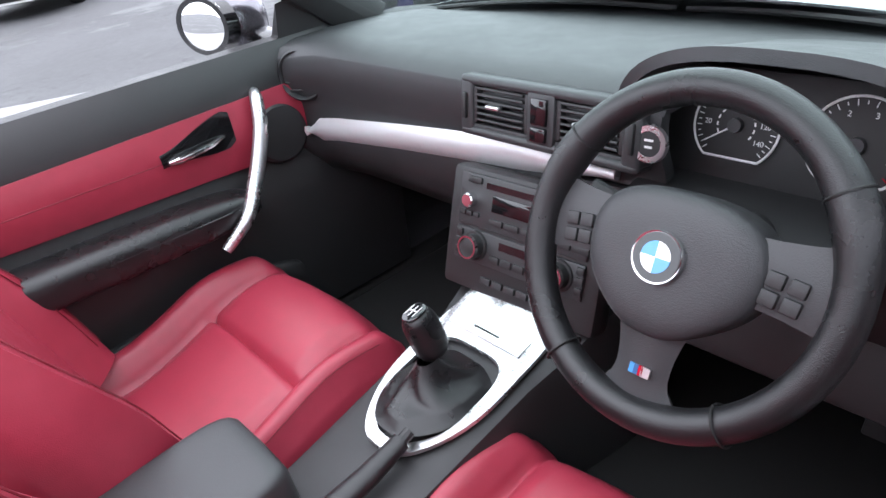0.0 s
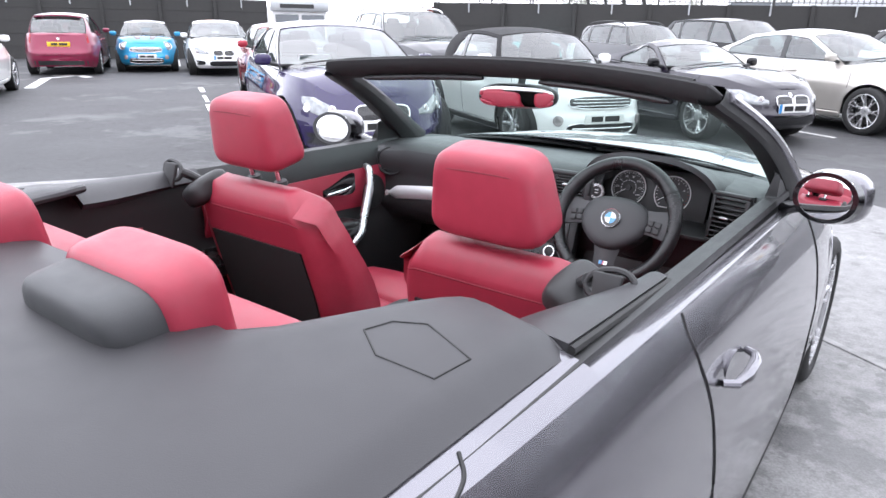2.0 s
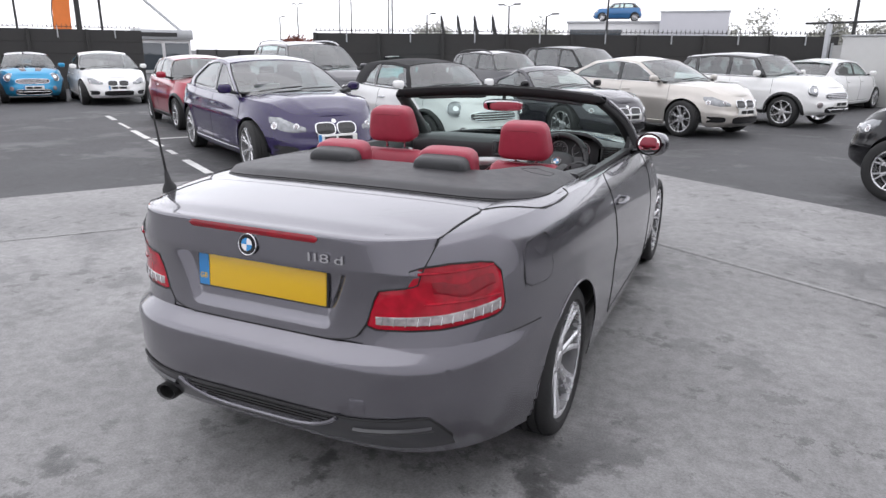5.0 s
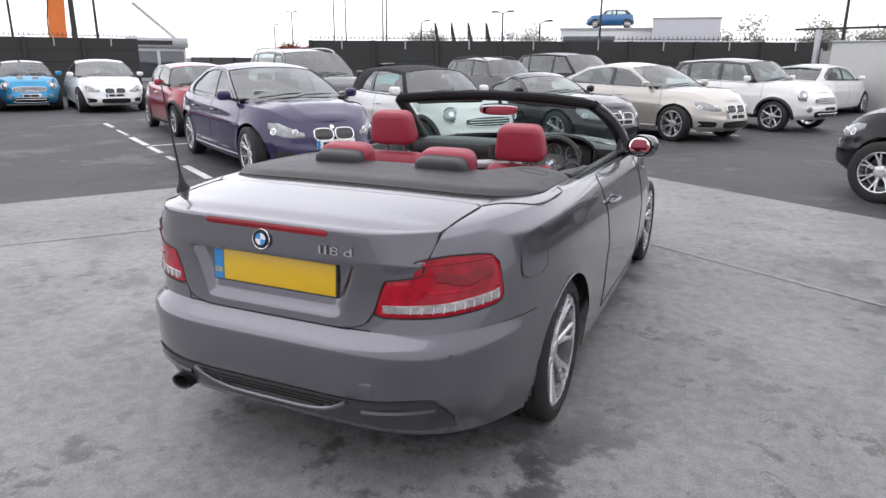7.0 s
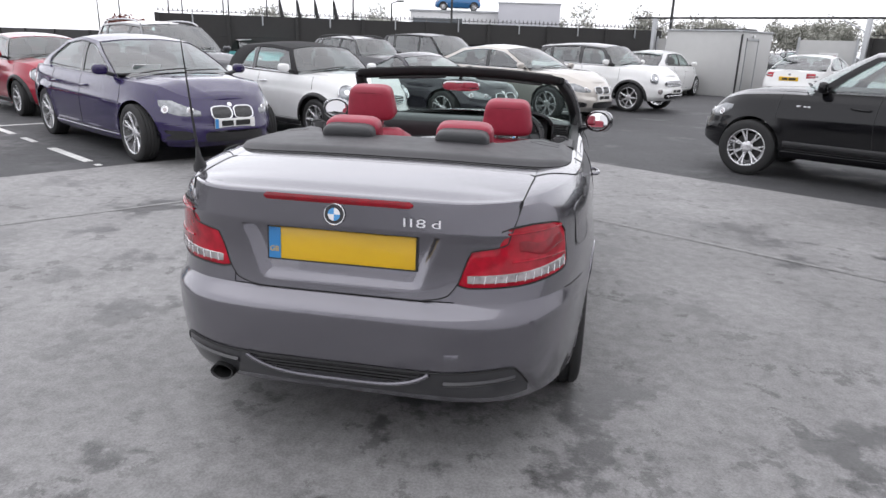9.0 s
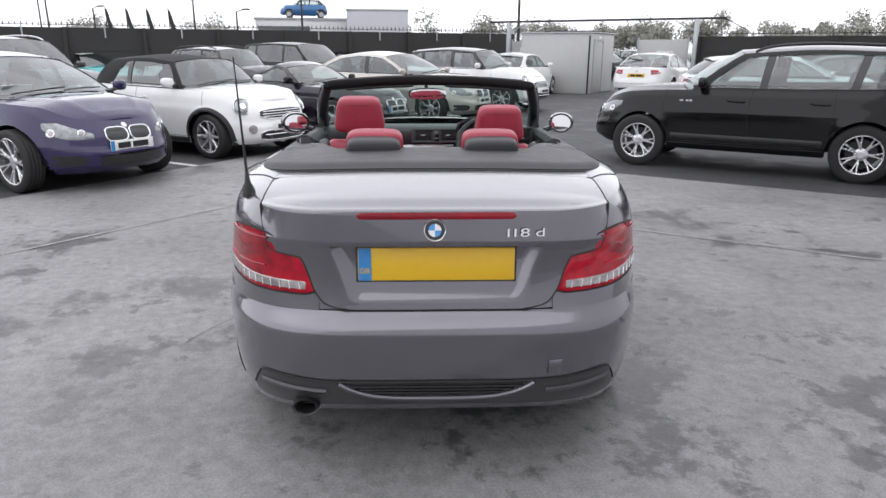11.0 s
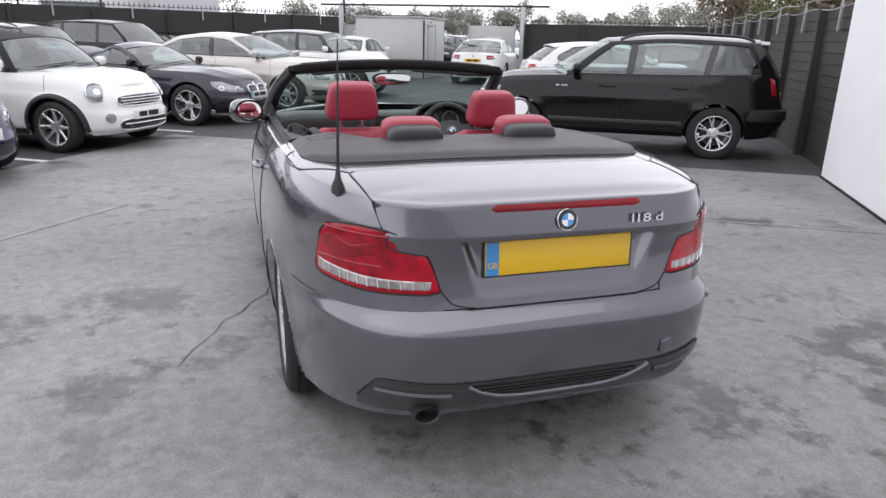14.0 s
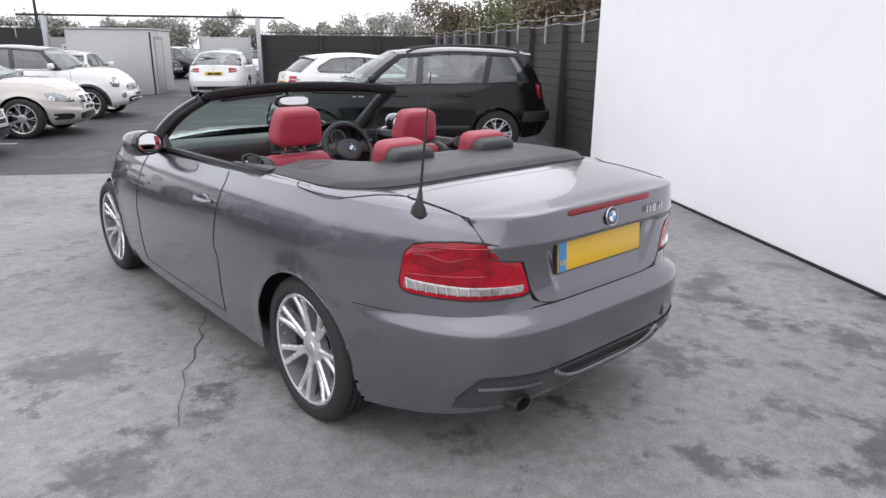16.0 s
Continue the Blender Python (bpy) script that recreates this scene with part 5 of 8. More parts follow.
def words(text, size, m, depth=0.002):
    cu = bpy.data.curves.new("words", "FONT")
    cu.body, cu.size, cu.extrude, cu.align_x, cu.align_y = text, size, depth, "CENTER", "CENTER"
    ob = bpy.data.objects.new("words", cu)
    scene.collection.objects.link(ob)
    bpy.context.view_layer.update()
    me = bpy.data.meshes.new_from_object(ob.evaluated_get(bpy.context.evaluated_depsgraph_get()))
    bm = bmesh.new()
    bm.from_mesh(me)
    bpy.data.objects.remove(ob)
    bpy.data.curves.remove(cu)
    bpy.data.meshes.remove(me)
    bmesh.ops.transform(bm, matrix=m, verts=bm.verts)
    return bm


REAR_FACE = pose(0, 0, 0, 90, 0, 0)
y0 = float(hb.rear(0, 0.925, 0.010)[1])
roundel(lid, Matrix.Translation((-0.006, y0 - 0.001, 0.931)) @ pose(0, 0, 0, 82, 0, 0), 0.036)
for ch, dx in (("1", -0.062), ("1", -0.040), ("8", -0.008), ("d", 0.042)):
    yc_ = float(hb.rear(0.292 + dx, 0.921, 0.010)[1])
    part("letter", words(ch, 0.040, Matrix.Translation((0.292 + dx, yc_ - 0.003, 0.921)) @ pose(0, 0, 0, 88, 0, 7) @ Matrix.Diagonal((1.75, 1, 1, 1)), 0.003), CHROME, lid, "chrome raised letter")
pl = number_plate(lid, (0.0, -0.848, 0.805), -1, False, band=True, bars=False, tilt=-4)
part("country_letters", words("GB", 0.026, Matrix.Translation((-0.237, -0.0075, -0.022)) @ REAR_FACE, 0.0006), PLATE_YELLOW, pl)
part("plate_frame", join(box(0, 0.004, 0.058, 0.528, 0.008, 0.006), box(0, 0.004, -0.058, 0.528, 0.008, 0.006), box(-0.263, 0.004, 0, 0.006, 0.008, 0.12), box(0.263, 0.004, 0, 0.006, 0.008, 0.12)), BLACK_PLASTIC, pl)

# tail lamps
lamp_hi = lambda s: float(np.interp(s, [0, 0.05, 0.11, 0.27, 0.335, 0.42, 0.62, 0.85, 0.95, 1], [0.726, 0.785, 0.832, 0.846, 0.893, 0.902, 0.906, 0.896, 0.884, 0.850]))
lamp_lo = lambda s: float(np.interp(s, [0, 0.06, 0.5, 0.9, 0.97, 1], [0.712, 0.703, 0.703, 0.713, 0.722, 0.745]))


def turn_rear(x, z):
    c = (x / float(hb.W(hb.h_of(-0.85, z)) * hb.tp(-0.85))) ** (hb.nr / 2)
    return -math.acos(min(c, 1))


TH_A, TH_B = turn_rear(0.403, 0.75), turn_at(-0.552, 0.8)
thd = np.linspace(TH_A, TH_B, 400)
pd = hb.at(thd, 0.75)
sd = np.concatenate([[0], np.cumsum(np.linalg.norm(np.diff(pd, axis=0), axis=1))])
lamp_turn = lambda s: float(np.interp(s * sd[-1], sd, thd))


def lamp_patch(name, sx, s0, s1, lo, hi, off, material, parent, label="", ns=40, nz=9, bulge=0.0):
    S, T = np.linspace(s0, s1, ns), np.linspace(0, 1, nz)
    lo_, hi_ = np.array([lo(q) for q in S]), np.array([hi(q) for q in S])
    Z = lo_[:, None] + (hi_ - lo_)[:, None] * T[None, :]
    O = np.array([[off - 0.006 * (1 - smooth(0, 0.14, min(t, 1 - t, (q - s0) / (s1 - s0) * 4, (s1 - q) / (s1 - s0) * 4))) for t in T] for q in S])
    rows = skin_point(np.array([lamp_turn(q) for q in S])[:, None] + 0 * Z, Z, O, sx)
    v, f = sheet(rows, 0.012, (sx * 0.7, -0.7, 0))
    return link_mesh(name, v, f, material, parent, label, sharp=50)


for sx in (1, -1):
    tl = lamp_patch("tail_lamp", sx, 0, 1, lamp_lo, lamp_hi, 0.009, RED_LENS, hero, "red tail lamp lens with clear strip", 60)
    lamp_patch("clear_strip", sx, 0.045, 0.965, lambda s: lamp_lo(s) + 0.013, lambda s: min(lamp_lo(s) + 0.044 + 0.010 * s, lamp_hi(s) - 0.012), 0.0115, CLEAR_LENS, tl, "clear reversing lamp strip")
    lamp_patch("lamp_chamber", sx, 0.42, 0.94, lambda s: 0.800 + 0.012 * math.cos(s * 14), lambda s: 0.858 + 0.010 * math.sin(s * 17), 0.0092, DARK_RED_LENS, tl, "darker red lamp chamber", ns=40)
    for z_, a0 in ((0.785, 0.38), (0.885, 0.38)):
        part("light_guide", tube([skin_point(lamp_turn(s), z_ - 0.008 * (s - 0.6), 0.0095, sx) for s in np.linspace(a0, 0.94, 24)], 0.0045, 6), RED_LENS, tl)
    for q in np.linspace(0.10, 0.92, 12):
        part("strip_rib", tube([skin_point(lamp_turn(q + 0.01 * t), lamp_lo(q) + 0.015 + 0.026 * t, 0.012, sx) for t in (0, 1)], 0.0018, 5), CHROME, tl)
    rim = [skin_point(lamp_turn(s), lamp_hi(s) + 0.003, 0.004, sx) for s in np.linspace(0, 1, 60)] + [skin_point(lamp_turn(s), lamp_lo(s) - 0.003, 0.004, sx) for s in np.linspace(1, 0, 50)]
    part("lamp_gap", tube(rim + rim[:1], 0.0026, 6), SEAL, tl)

# lower rear: valance, mesh opening, exhaust, sensor
val_hi = lambda a: 0.412 + 0.012 * smooth(0.34, 0.60, abs(a)) - 0.10 * max(0, (abs(a) - 0.60) / 0.055) ** 1.5
val_lo = lambda a: 0.300 - 0.012 * smooth(0.30, 0.6, abs(a))
valance = strip_patch(hb, "rear", -0.652, 0.652, val_lo, val_hi, VALANCE, "valance", hero, "dark grey lower bumper insert", off=0.004, na=81, nb=10)
part("valance_edge", tube([hb.rear(abs(x), val_hi(x), 0.004) * (1 if x >= 0 else -1, 1, 1) for x in np.linspace(-0.652, 0.652, 61)], 0.004, 6), SEAL, valance)
mesh_lo = lambda a: 0.350 + 0.058 * (abs(a) / 0.318) ** 4
strip_patch(hb, "rear", -0.316, 0.316, mesh_lo, level(0.411), GLOSS_BLACK, "valance_mesh", valance, "black mesh opening", off=0.0075, na=61, nb=6)
for z_ in (0.366, 0.380, 0.394):
    w_ = 0.316 * max((z_ - 0.352) / 0.058, 0.02) ** 0.25
    part("mesh_bar", tube([hb.rear(abs(x), z_, 0.0095) * (1 if x >= 0 else -1, 1, 1) for x in np.linspace(-w_, w_, 31)], 0.0025, 5), SEAL, valance)
part("valance_lip", tube([hb.rear(abs(x), mesh_lo(x) - 0.008, 0.012) * (1 if x >= 0 else -1, 1, 1) for x in np.linspace(-0.330, 0.330, 41)], 0.009, 8), GREY_PAINT, valance)
for sx in (1, -1):
    rows = []
    for x in np.linspace(0.375, 0.612, 16):
        zc_ = 0.372 + 0.012 * smooth(0.375, 0.6, x)
        rows.append([hb.rear(x, zc_ + dz, o_) * (sx, 1, 1) for dz, o_ in ((-0.022, 0.004), (-0.012, 0.015), (-0.004, 0.016), (0.004, 0.005))])
    v, f = sheet(rows, 0.006, (0, -1, 0))
    link_mesh("valance_fin", v, f, VALANCE, valance)
ex = join(lathe([(-0.93, 0.034), (-0.935, 0.041), (-0.92, 0.043), (-0.60, 0.040), (-0.60, 0.034)], 28, "y", closed=True), lathe([(-0.80, 0.0), (-0.80, 0.036)], 28, "y"))
bmesh.ops.scale(ex, vec=(1.08, 1, 0.74), verts=ex.verts)
bmesh.ops.translate(ex, vec=(-0.452, 0.045, 0.300), verts=ex.verts)
part("exhaust_pipe", ex, DARK_METAL, hero, "dull chrome exhaust tailpipe")
for x in (0.655,):
    p = hb.rear(x, 0.575, 0.002)
    part("parking_sensor", transformed(lathe([(0, 0.009), (0.003, 0.009), (0.003, 0)], 16, "y"), Matrix.Translation(p) @ pose(0, 0, 0, 180, 0, 20)), GREY_PAINT, hero)
p = hb.rear(0.40, 0.50, 0.002)
part("tow_cover", box(p[0], p[1] + 0.0042, 0.462, 0.05, 0.006, 0.05, 0.002, rot=(0, 0, 14)), GREY_PAINT, hero)

# fuel flap, aerial, door handles, side repeaters
fl = [(-0.435, 0.80), (-0.42, 0.885), (-0.395, 0.91), (-0.27, 0.918), (-0.245, 0.90), (-0.235, 0.80), (-0.25, 0.765), (-0.29, 0.752), (-0.40, 0.758), (-0.43, 0.775)]
strip_patch(hb, "side", -0.43, -0.24, lambda a: 0.752 + 0.012 * abs((a + 0.335) / 0.095) ** 4, lambda a: 0.916 - 0.02 * abs((a + 0.335) / 0.095) ** 4, GREY_PAINT, "fuel_flap", hero, off=0.0025, na=16, nb=10, thick=0.005)
part("fuel_flap_gap", tube([hb.side(y, z, 1, 0.0008) for y, z in fl + fl[:1]], 0.0028, 6), SEAL, hero)
ab = (-0.672, -0.56, 0.988)
part("aerial_base", transformed(lathe([(-0.01, 0.030), (0.010, 0.028), (0.035, 0.014), (0.075, 0.008), (0.085, 0.0)], 20, "z"), Matrix.Translation(ab) @ pose(0, 0, 0, 8, 0, 0) @ Matrix.Diagonal((0.75, 1.15, 1, 1))), BLACK_PLASTIC, hero, "black rubber aerial base")
part("aerial", tube([(ab[0], ab[1] - 0.010 - 0.055 * t, ab[2] + 0.07 + 0.40 * t) for t in np.linspace(0, 1, 8)], [0.0055 - 0.0035 * t for t in np.linspace(0, 1, 8)], 8), BLACK_PLASTIC, hero, "thin black whip aerial")
for sx in (1, -1):
    p = hb.side(0.89, 0.815, sx, 0)
    pts = [(p[0] + sx * d, y - 0.04, 0.815 + 0.010 * (y - 0.93)) for y, d in ((0.845, 0.004), (0.86, 0.026), (0.90, 0.034), (0.96, 0.034), (1.0, 0.026), (1.015, 0.004))]
    part("door_handle", tube(pts, [0.008, 0.010, 0.0125, 0.0125, 0.010, 0.008], 10, 0.9), GREY_PAINT, hero)
    part("handle_cup", transformed(lathe([(-0.008, 0.0), (-0.008, 0.04), (0.0015, 0.045), (0.0015, 0)], 20, "x"), Matrix.Translation(p) @ Matrix.Diagonal((1, 1.2, 0.62, 1))), GREY_PAINT, hero)
    p = hb.side(2.16, 0.80, sx, 0.002)
    part("side_repeater", box(p[0] - sx * 0.003, 2.16, 0.80, 0.008, 0.065, 0.018, 0.003), CLEAR_LENS, hero)

# wheels and wells
for y in (0, 2.66):
    for sx in (-1, 1):
        add_wheel(hero, "hero", sx * (0.735 if y else 0.742), y, ZR, w=0.215, rim=0.241, spokes=7, split=0.150, width=0.029)
        rows = []
        for a in np.linspace(-14, 194, 25):
            yy, zz = y + 0.345 * math.cos(radians(a)), ZR + 0.345 * math.sin(radians(a))
            rows.append([(sx * x, yy, max(zz, 0.235)) for x in (0.79, 0.56)])
        vv, ff = sheet(rows, 0.008)
        link_mesh("wheel_arch_liner", vv, ff, SEAL, hero, "black wheel arch liner")
        part("hub_cap", transformed(lathe([(0, 0), (0, 0.031), (0.003, 0.031), (0.005, 0.027), (0.006, 0)], 24, "x"), Matrix.Translation((sx * (0.735 + 0.068 if y else 0.742 + 0.068), y, ZR)) @ pose(0, 0, 0, 0, 0, 0 if sx > 0 else 180)), CHROME, hero)
part("underbody", join(box(0, 1.25, 0.27, 1.25, 3.2, 0.14, 0.04), box(0, 1.33, 0.225, 1.5, 1.9, 0.06, 0.02)), SEAL, hero, "black underside")

# windscreen frame and glass
hd_y = lambda x: 1.455 - 0.115 * (x / 0.60) ** 2
hd_z = lambda x: 1.297 - 0.026 * (x / 0.60) ** 2
rows = []
for x in np.linspace(-0.655, 0.655, 45):
    ring = []
    g_ = 1 - 0.75 * smooth(0.62, 0.656, abs(x))
    for a in np.linspace(0, 2 * math.pi, 14, endpoint=False):
        c, s_ = math.cos(a), math.sin(a)
        ring.append((x, hd_y(x) + g_ * (0.052 * math.copysign(abs(c) ** 0.7, c) - 0.01 * s_), hd_z(x) + g_ * (0.027 * math.copysign(abs(s_) ** 0.7, s_) - 0.014 * c)))
    rows.append(ring + ring[:1])
v, f = sheet(rows)
header = link_mesh("windscreen_header", v, f, FABRIC, hero, "black windscreen header rail")
for dz, dy in ((0.030, -0.02), (0.030, 0.015)):
    part("header_seal", tube([(x, hd_y(x) + dy, hd_z(x) + dz - 0.012 * (dy + 0.02) / 0.035) for x in np.linspace(-0.58, 0.58, 31)], 0.006, 6), SEAL, header)
for x0, x1 in ((0.10, 0.52), (-0.52, -0.10)):
    part("sun_visor", tube([(x, hd_y(x) - 0.012, hd_z(x) - 0.032) for x in np.linspace(x0, x1, 12)], [0.008] + [0.014] * 10 + [0.008], 10, 0.7), BLACK_PLASTIC, header)
for sx in (1, -1):
    a, b = Vector((sx * 0.632, 1.335, 1.262)), Vector((sx * 0.745, 1.90, 0.945))
    rows = []
    for t in np.linspace(-0.03, 1, 18):
        c = a.lerp(b, t)
        bow = 0.030 * math.sin(math.pi * max(t, 0)) 
        wx, wy = 0.030 + 0.006 * t, 0.040 + 0.030 * t**3
        ring = []
        for q in np.linspace(0, 2 * math.pi, 12, endpoint=False):
            cc, ss = math.cos(q), math.sin(q)
            ring.append((c.x + sx * 0.012 * math.sin(math.pi * t) + wx * math.copysign(abs(cc) ** 0.7, cc), c.y + wy * math.copysign(abs(ss) ** 0.7, ss) * 0.8, c.z + bow + wy * math.copysign(abs(ss) ** 0.7, ss) * 0.55))
        rows.append(ring + ring[:1])
    v, f = sheet(rows)
    link_mesh("windscreen_pillar", v, f, BLACK_PLASTIC, hero, "black windscreen pillar")
    pts = [a.lerp(b, t) + Vector((sx * (0.030 + 0.012 * math.sin(math.pi * t)), 0.01, 0.030 * math.sin(math.pi * t) + 0.006)) for t in np.linspace(0, 0.97, 14)]
    part("pillar_trim", tube([tuple(q) for q in pts], 0.014, 8), GREY_PAINT, hero)
    # triangular mirror foot panel behind the pillar
    tri_rows = [[(sx * 0.752, 1.62, 0.965), (sx * 0.752, 1.64, 0.985), (sx * 0.746, 1.68, 1.03)], [(sx * 0.755, 1.75, 0.96), (sx * 0.745, 1.75, 1.02), (sx * 0.715, 1.74, 1.085)], [(sx * 0.757, 1.90, 0.955), (sx * 0.745, 1.88, 0.99), (sx * 0.715, 1.79, 1.06)]]
    v, f = sheet(tri_rows, 0.03, (sx, 0, 0))
    link_mesh("mirror_panel", v, f, BLACK_PLASTIC, hero)
rows = []
for t in np.linspace(0, 1, 12):
    row = []
    for x in np.linspace(-1, 1, 31):
        top = Vector((0.585 * x, hd_y(0.585 * x) + 0.035, hd_z(0.585 * x) - 0.012))
        bot = Vector((0.725 * x, 2.11 - 0.19 * x * x, 0.955))
        q = top.lerp(bot, t)
        row.append((q.x, q.y, q.z + 0.03 * math.sin(math.pi * t)))
    rows.append(row)
v, f = sheet(rows)
ws = link_mesh("windscreen", v, f, SCREEN_GLASS, hero, "clear windscreen with a green tint")
for x0, x1, k in ((0.62, 0.02, 0), (0.0, -0.55, 1)):
    pts = [(x, 2.085 - 0.17 * (x / 0.7) ** 2 - 0.01 - 0.02 * math.sin(math.pi * i / 11), 0.972 + 0.012 * math.sin(math.pi * i / 11)) for i, x in enumerate(np.linspace(x0, x1, 12))]
    part("wiper", tube(pts, 0.0055, 6), BLACK_PLASTIC, hero)
# interior mirror
mm = new("interior_mirror")
mm.parent = hero
mm.matrix_basis = Matrix.Translation((-0.010, 1.510, 1.212)) @ pose(0, 0, 0, 4, 0, 14)



def pad(sx, sy, sz, e1=0.55, e2=0.55, nu=28, nv=18):
    """A rounded block (superellipsoid) of full sizes."""
    rows = []
    for v_ in np.linspace(-math.pi / 2, math.pi / 2, nv):
        row = []
        for u_ in np.linspace(-math.pi, math.pi, nu + 1):
            cv, sv, cu, su = math.cos(v_), math.sin(v_), math.cos(u_), math.sin(u_)
            g = lambda w, e: math.copysign(abs(w) ** e, w)
            row.append((sx / 2 * g(cv, e1) * g(cu, e2), sy / 2 * g(cv, e1) * g(su, e2), sz / 2 * g(sv, e1)))
        rows.append(row)
    v, f = sheet(rows)
    bm = bmesh.new()
    vs = [bm.verts.new(q) for q in v]
    for q in f:
        try:
            bm.faces.new([vs[i] for i in q])
        except ValueError:
            pass
    bmesh.ops.remove_doubles(bm, verts=bm.verts, dist=1e-5)
    bmesh.ops.dissolve_degenerate(bm, edges=bm.edges, dist=1e-6)
    return bm


part("mirror_housing", pad(0.255, 0.05, 0.075, 0.7, 0.5), BLACK_PLASTIC, mm)
part("mirror_face", transformed(pad(0.243, 0.008, 0.066, 0.6, 0.5), Matrix.Translation((0, -0.0265, 0))), MIRROR, mm, "mirror glass")
part("mirror_stalk", tube([(0, 0.02, 0.02), (0, 0.04, 0.05), (0, 0.045, 0.09)], 0.012, 8), BLACK_PLASTIC, mm)

# door mirrors
for sx in (1, -1):
    dm = new("wing_mirror")
    dm.parent = hero
    dm.matrix_basis = Matrix.Translation((sx * 0.885, 1.57, 1.018)) @ pose(0, 0, 0, -5, 0, -12.5 if sx > 0 else 17) @ Matrix.Diagonal((0.76 if sx > 0 else 0.84, 1, 0.96, 1))
    part("mirror_shell", transformed(pad(0.215, 0.14, 0.145, 0.75, 0.75), Matrix.Translation((0, 0.052, 0))), GREY_PAINT, dm)
    part("mirror_surround", transformed(lathe([(-0.012, 0.060), (-0.012, 0.072), (0.02, 0.076), (0.02, 0.060)], 36, "y", closed=True), Matrix.Translation((0, -0.022, 0)) @ Matrix.Diagonal((1.42, 1, 0.93, 1))), GLOSS_BLACK, dm)
    part("mirror_face", transformed(pad(0.190, 0.008, 0.124, 0.75, 0.7), Matrix.Translation((0, -0.030, 0))), MIRROR, dm, "mirror glass")
    part("mirror_arm", box(-sx * 0.118, 0.06, -0.045, 0.12, 0.07, 0.04, 0.015, rot=(0, -sx * 18, 0)), GLOSS_BLACK, dm)

# ---- the convertible's cabin ----
def skin_of(rows, thick, toward, name, material, parent, label="", sharp=50):
    v, f = sheet(rows, thick, toward)
    return link_mesh(name, v, f, material, parent, label, sharp)


# tonneau cover and its side arms
rows = []
for t in np.concatenate([[0, 0.015, 0.03, 0.06, 0.10], np.linspace(0.16, 1, 14)]):
    row = []
    for k in np.linspace(-1, 1, 81):
        x = 0.738 * math.copysign(1 - (1 - abs(k)) ** 1.35, k)
        rear = -0.365 + 0.42 * (1 - (1 - min(abs(x) / 0.740, 1) ** 4.5) ** (1 / 2.2))
        front = 0.090 + 0.015 * math.cos(x * 4) + 0.325 * smooth(0.40, 0.58, abs(x))
        y = rear + (front - rear) * t
        d = min((y - rear) * 1.2, (0.742 - abs(x)) * 1.0)
        z = deck(x, y) + 0.006 + 0.020 * smooth(-0.01, 0.055, d) - 0.008 * smooth(0.9, 1, t)
        row.append((x, y, z))
    rows.append(row)
cover = skin_of(rows, 0.022, (0, 0, 1), "tonneau_cover", VINYL, hero, "charcoal tonneau cover over the folded roof")
part("cover_seal", tube([np.array(q) + np.array((0, -0.004, -0.010)) for q in rows[0][::2]], 0.007, 8), SEAL, cover)
part("cover_edge", tube([np.array(q) + np.array((0, 0.0, -0.010)) for q in rows[-1][::2]], 0.010, 8), VINYL, cover)
for sx in (1, -1):
    rows = []
    for y in np.linspace(0.405, 0.80, 18):
        p = shoulder_at(y)
        xo, xi = p[0] - 0.056, p[0] - 0.056 - 0.14 * (1 - 0.6 * smooth(0.42, 0.8, y))
        rows.append([(sx * (xo + (xi - xo) * t), y, 1.012 - 0.045 * (y - 0.40) + 0.006 * math.sin(math.pi * t) - 0.03 * t**3) for t in np.linspace(0, 1, 8)])
    skin_of(rows, 0.02, (0, 0, 1), "side_cover", VINYL, hero, "charcoal side cover")
    part("side_cover_seal", tube([np.array(q[0]) + np.array((sx * 0.004, 0, -0.010)) for q in rows], 0.008, 8), SEAL, hero)
    c = [(0.543, 0.204), (0.553, 0.248), (0.589, 0.277), (0.676, 0.250), (0.672, 0.182), (0.595, 0.169)]
    part("roof_flap_gap", tube([(sx * x, y, deck(x, y) + 0.0258) for x, y in c + c[:1]], 0.0018, 6), SEAL, hero)

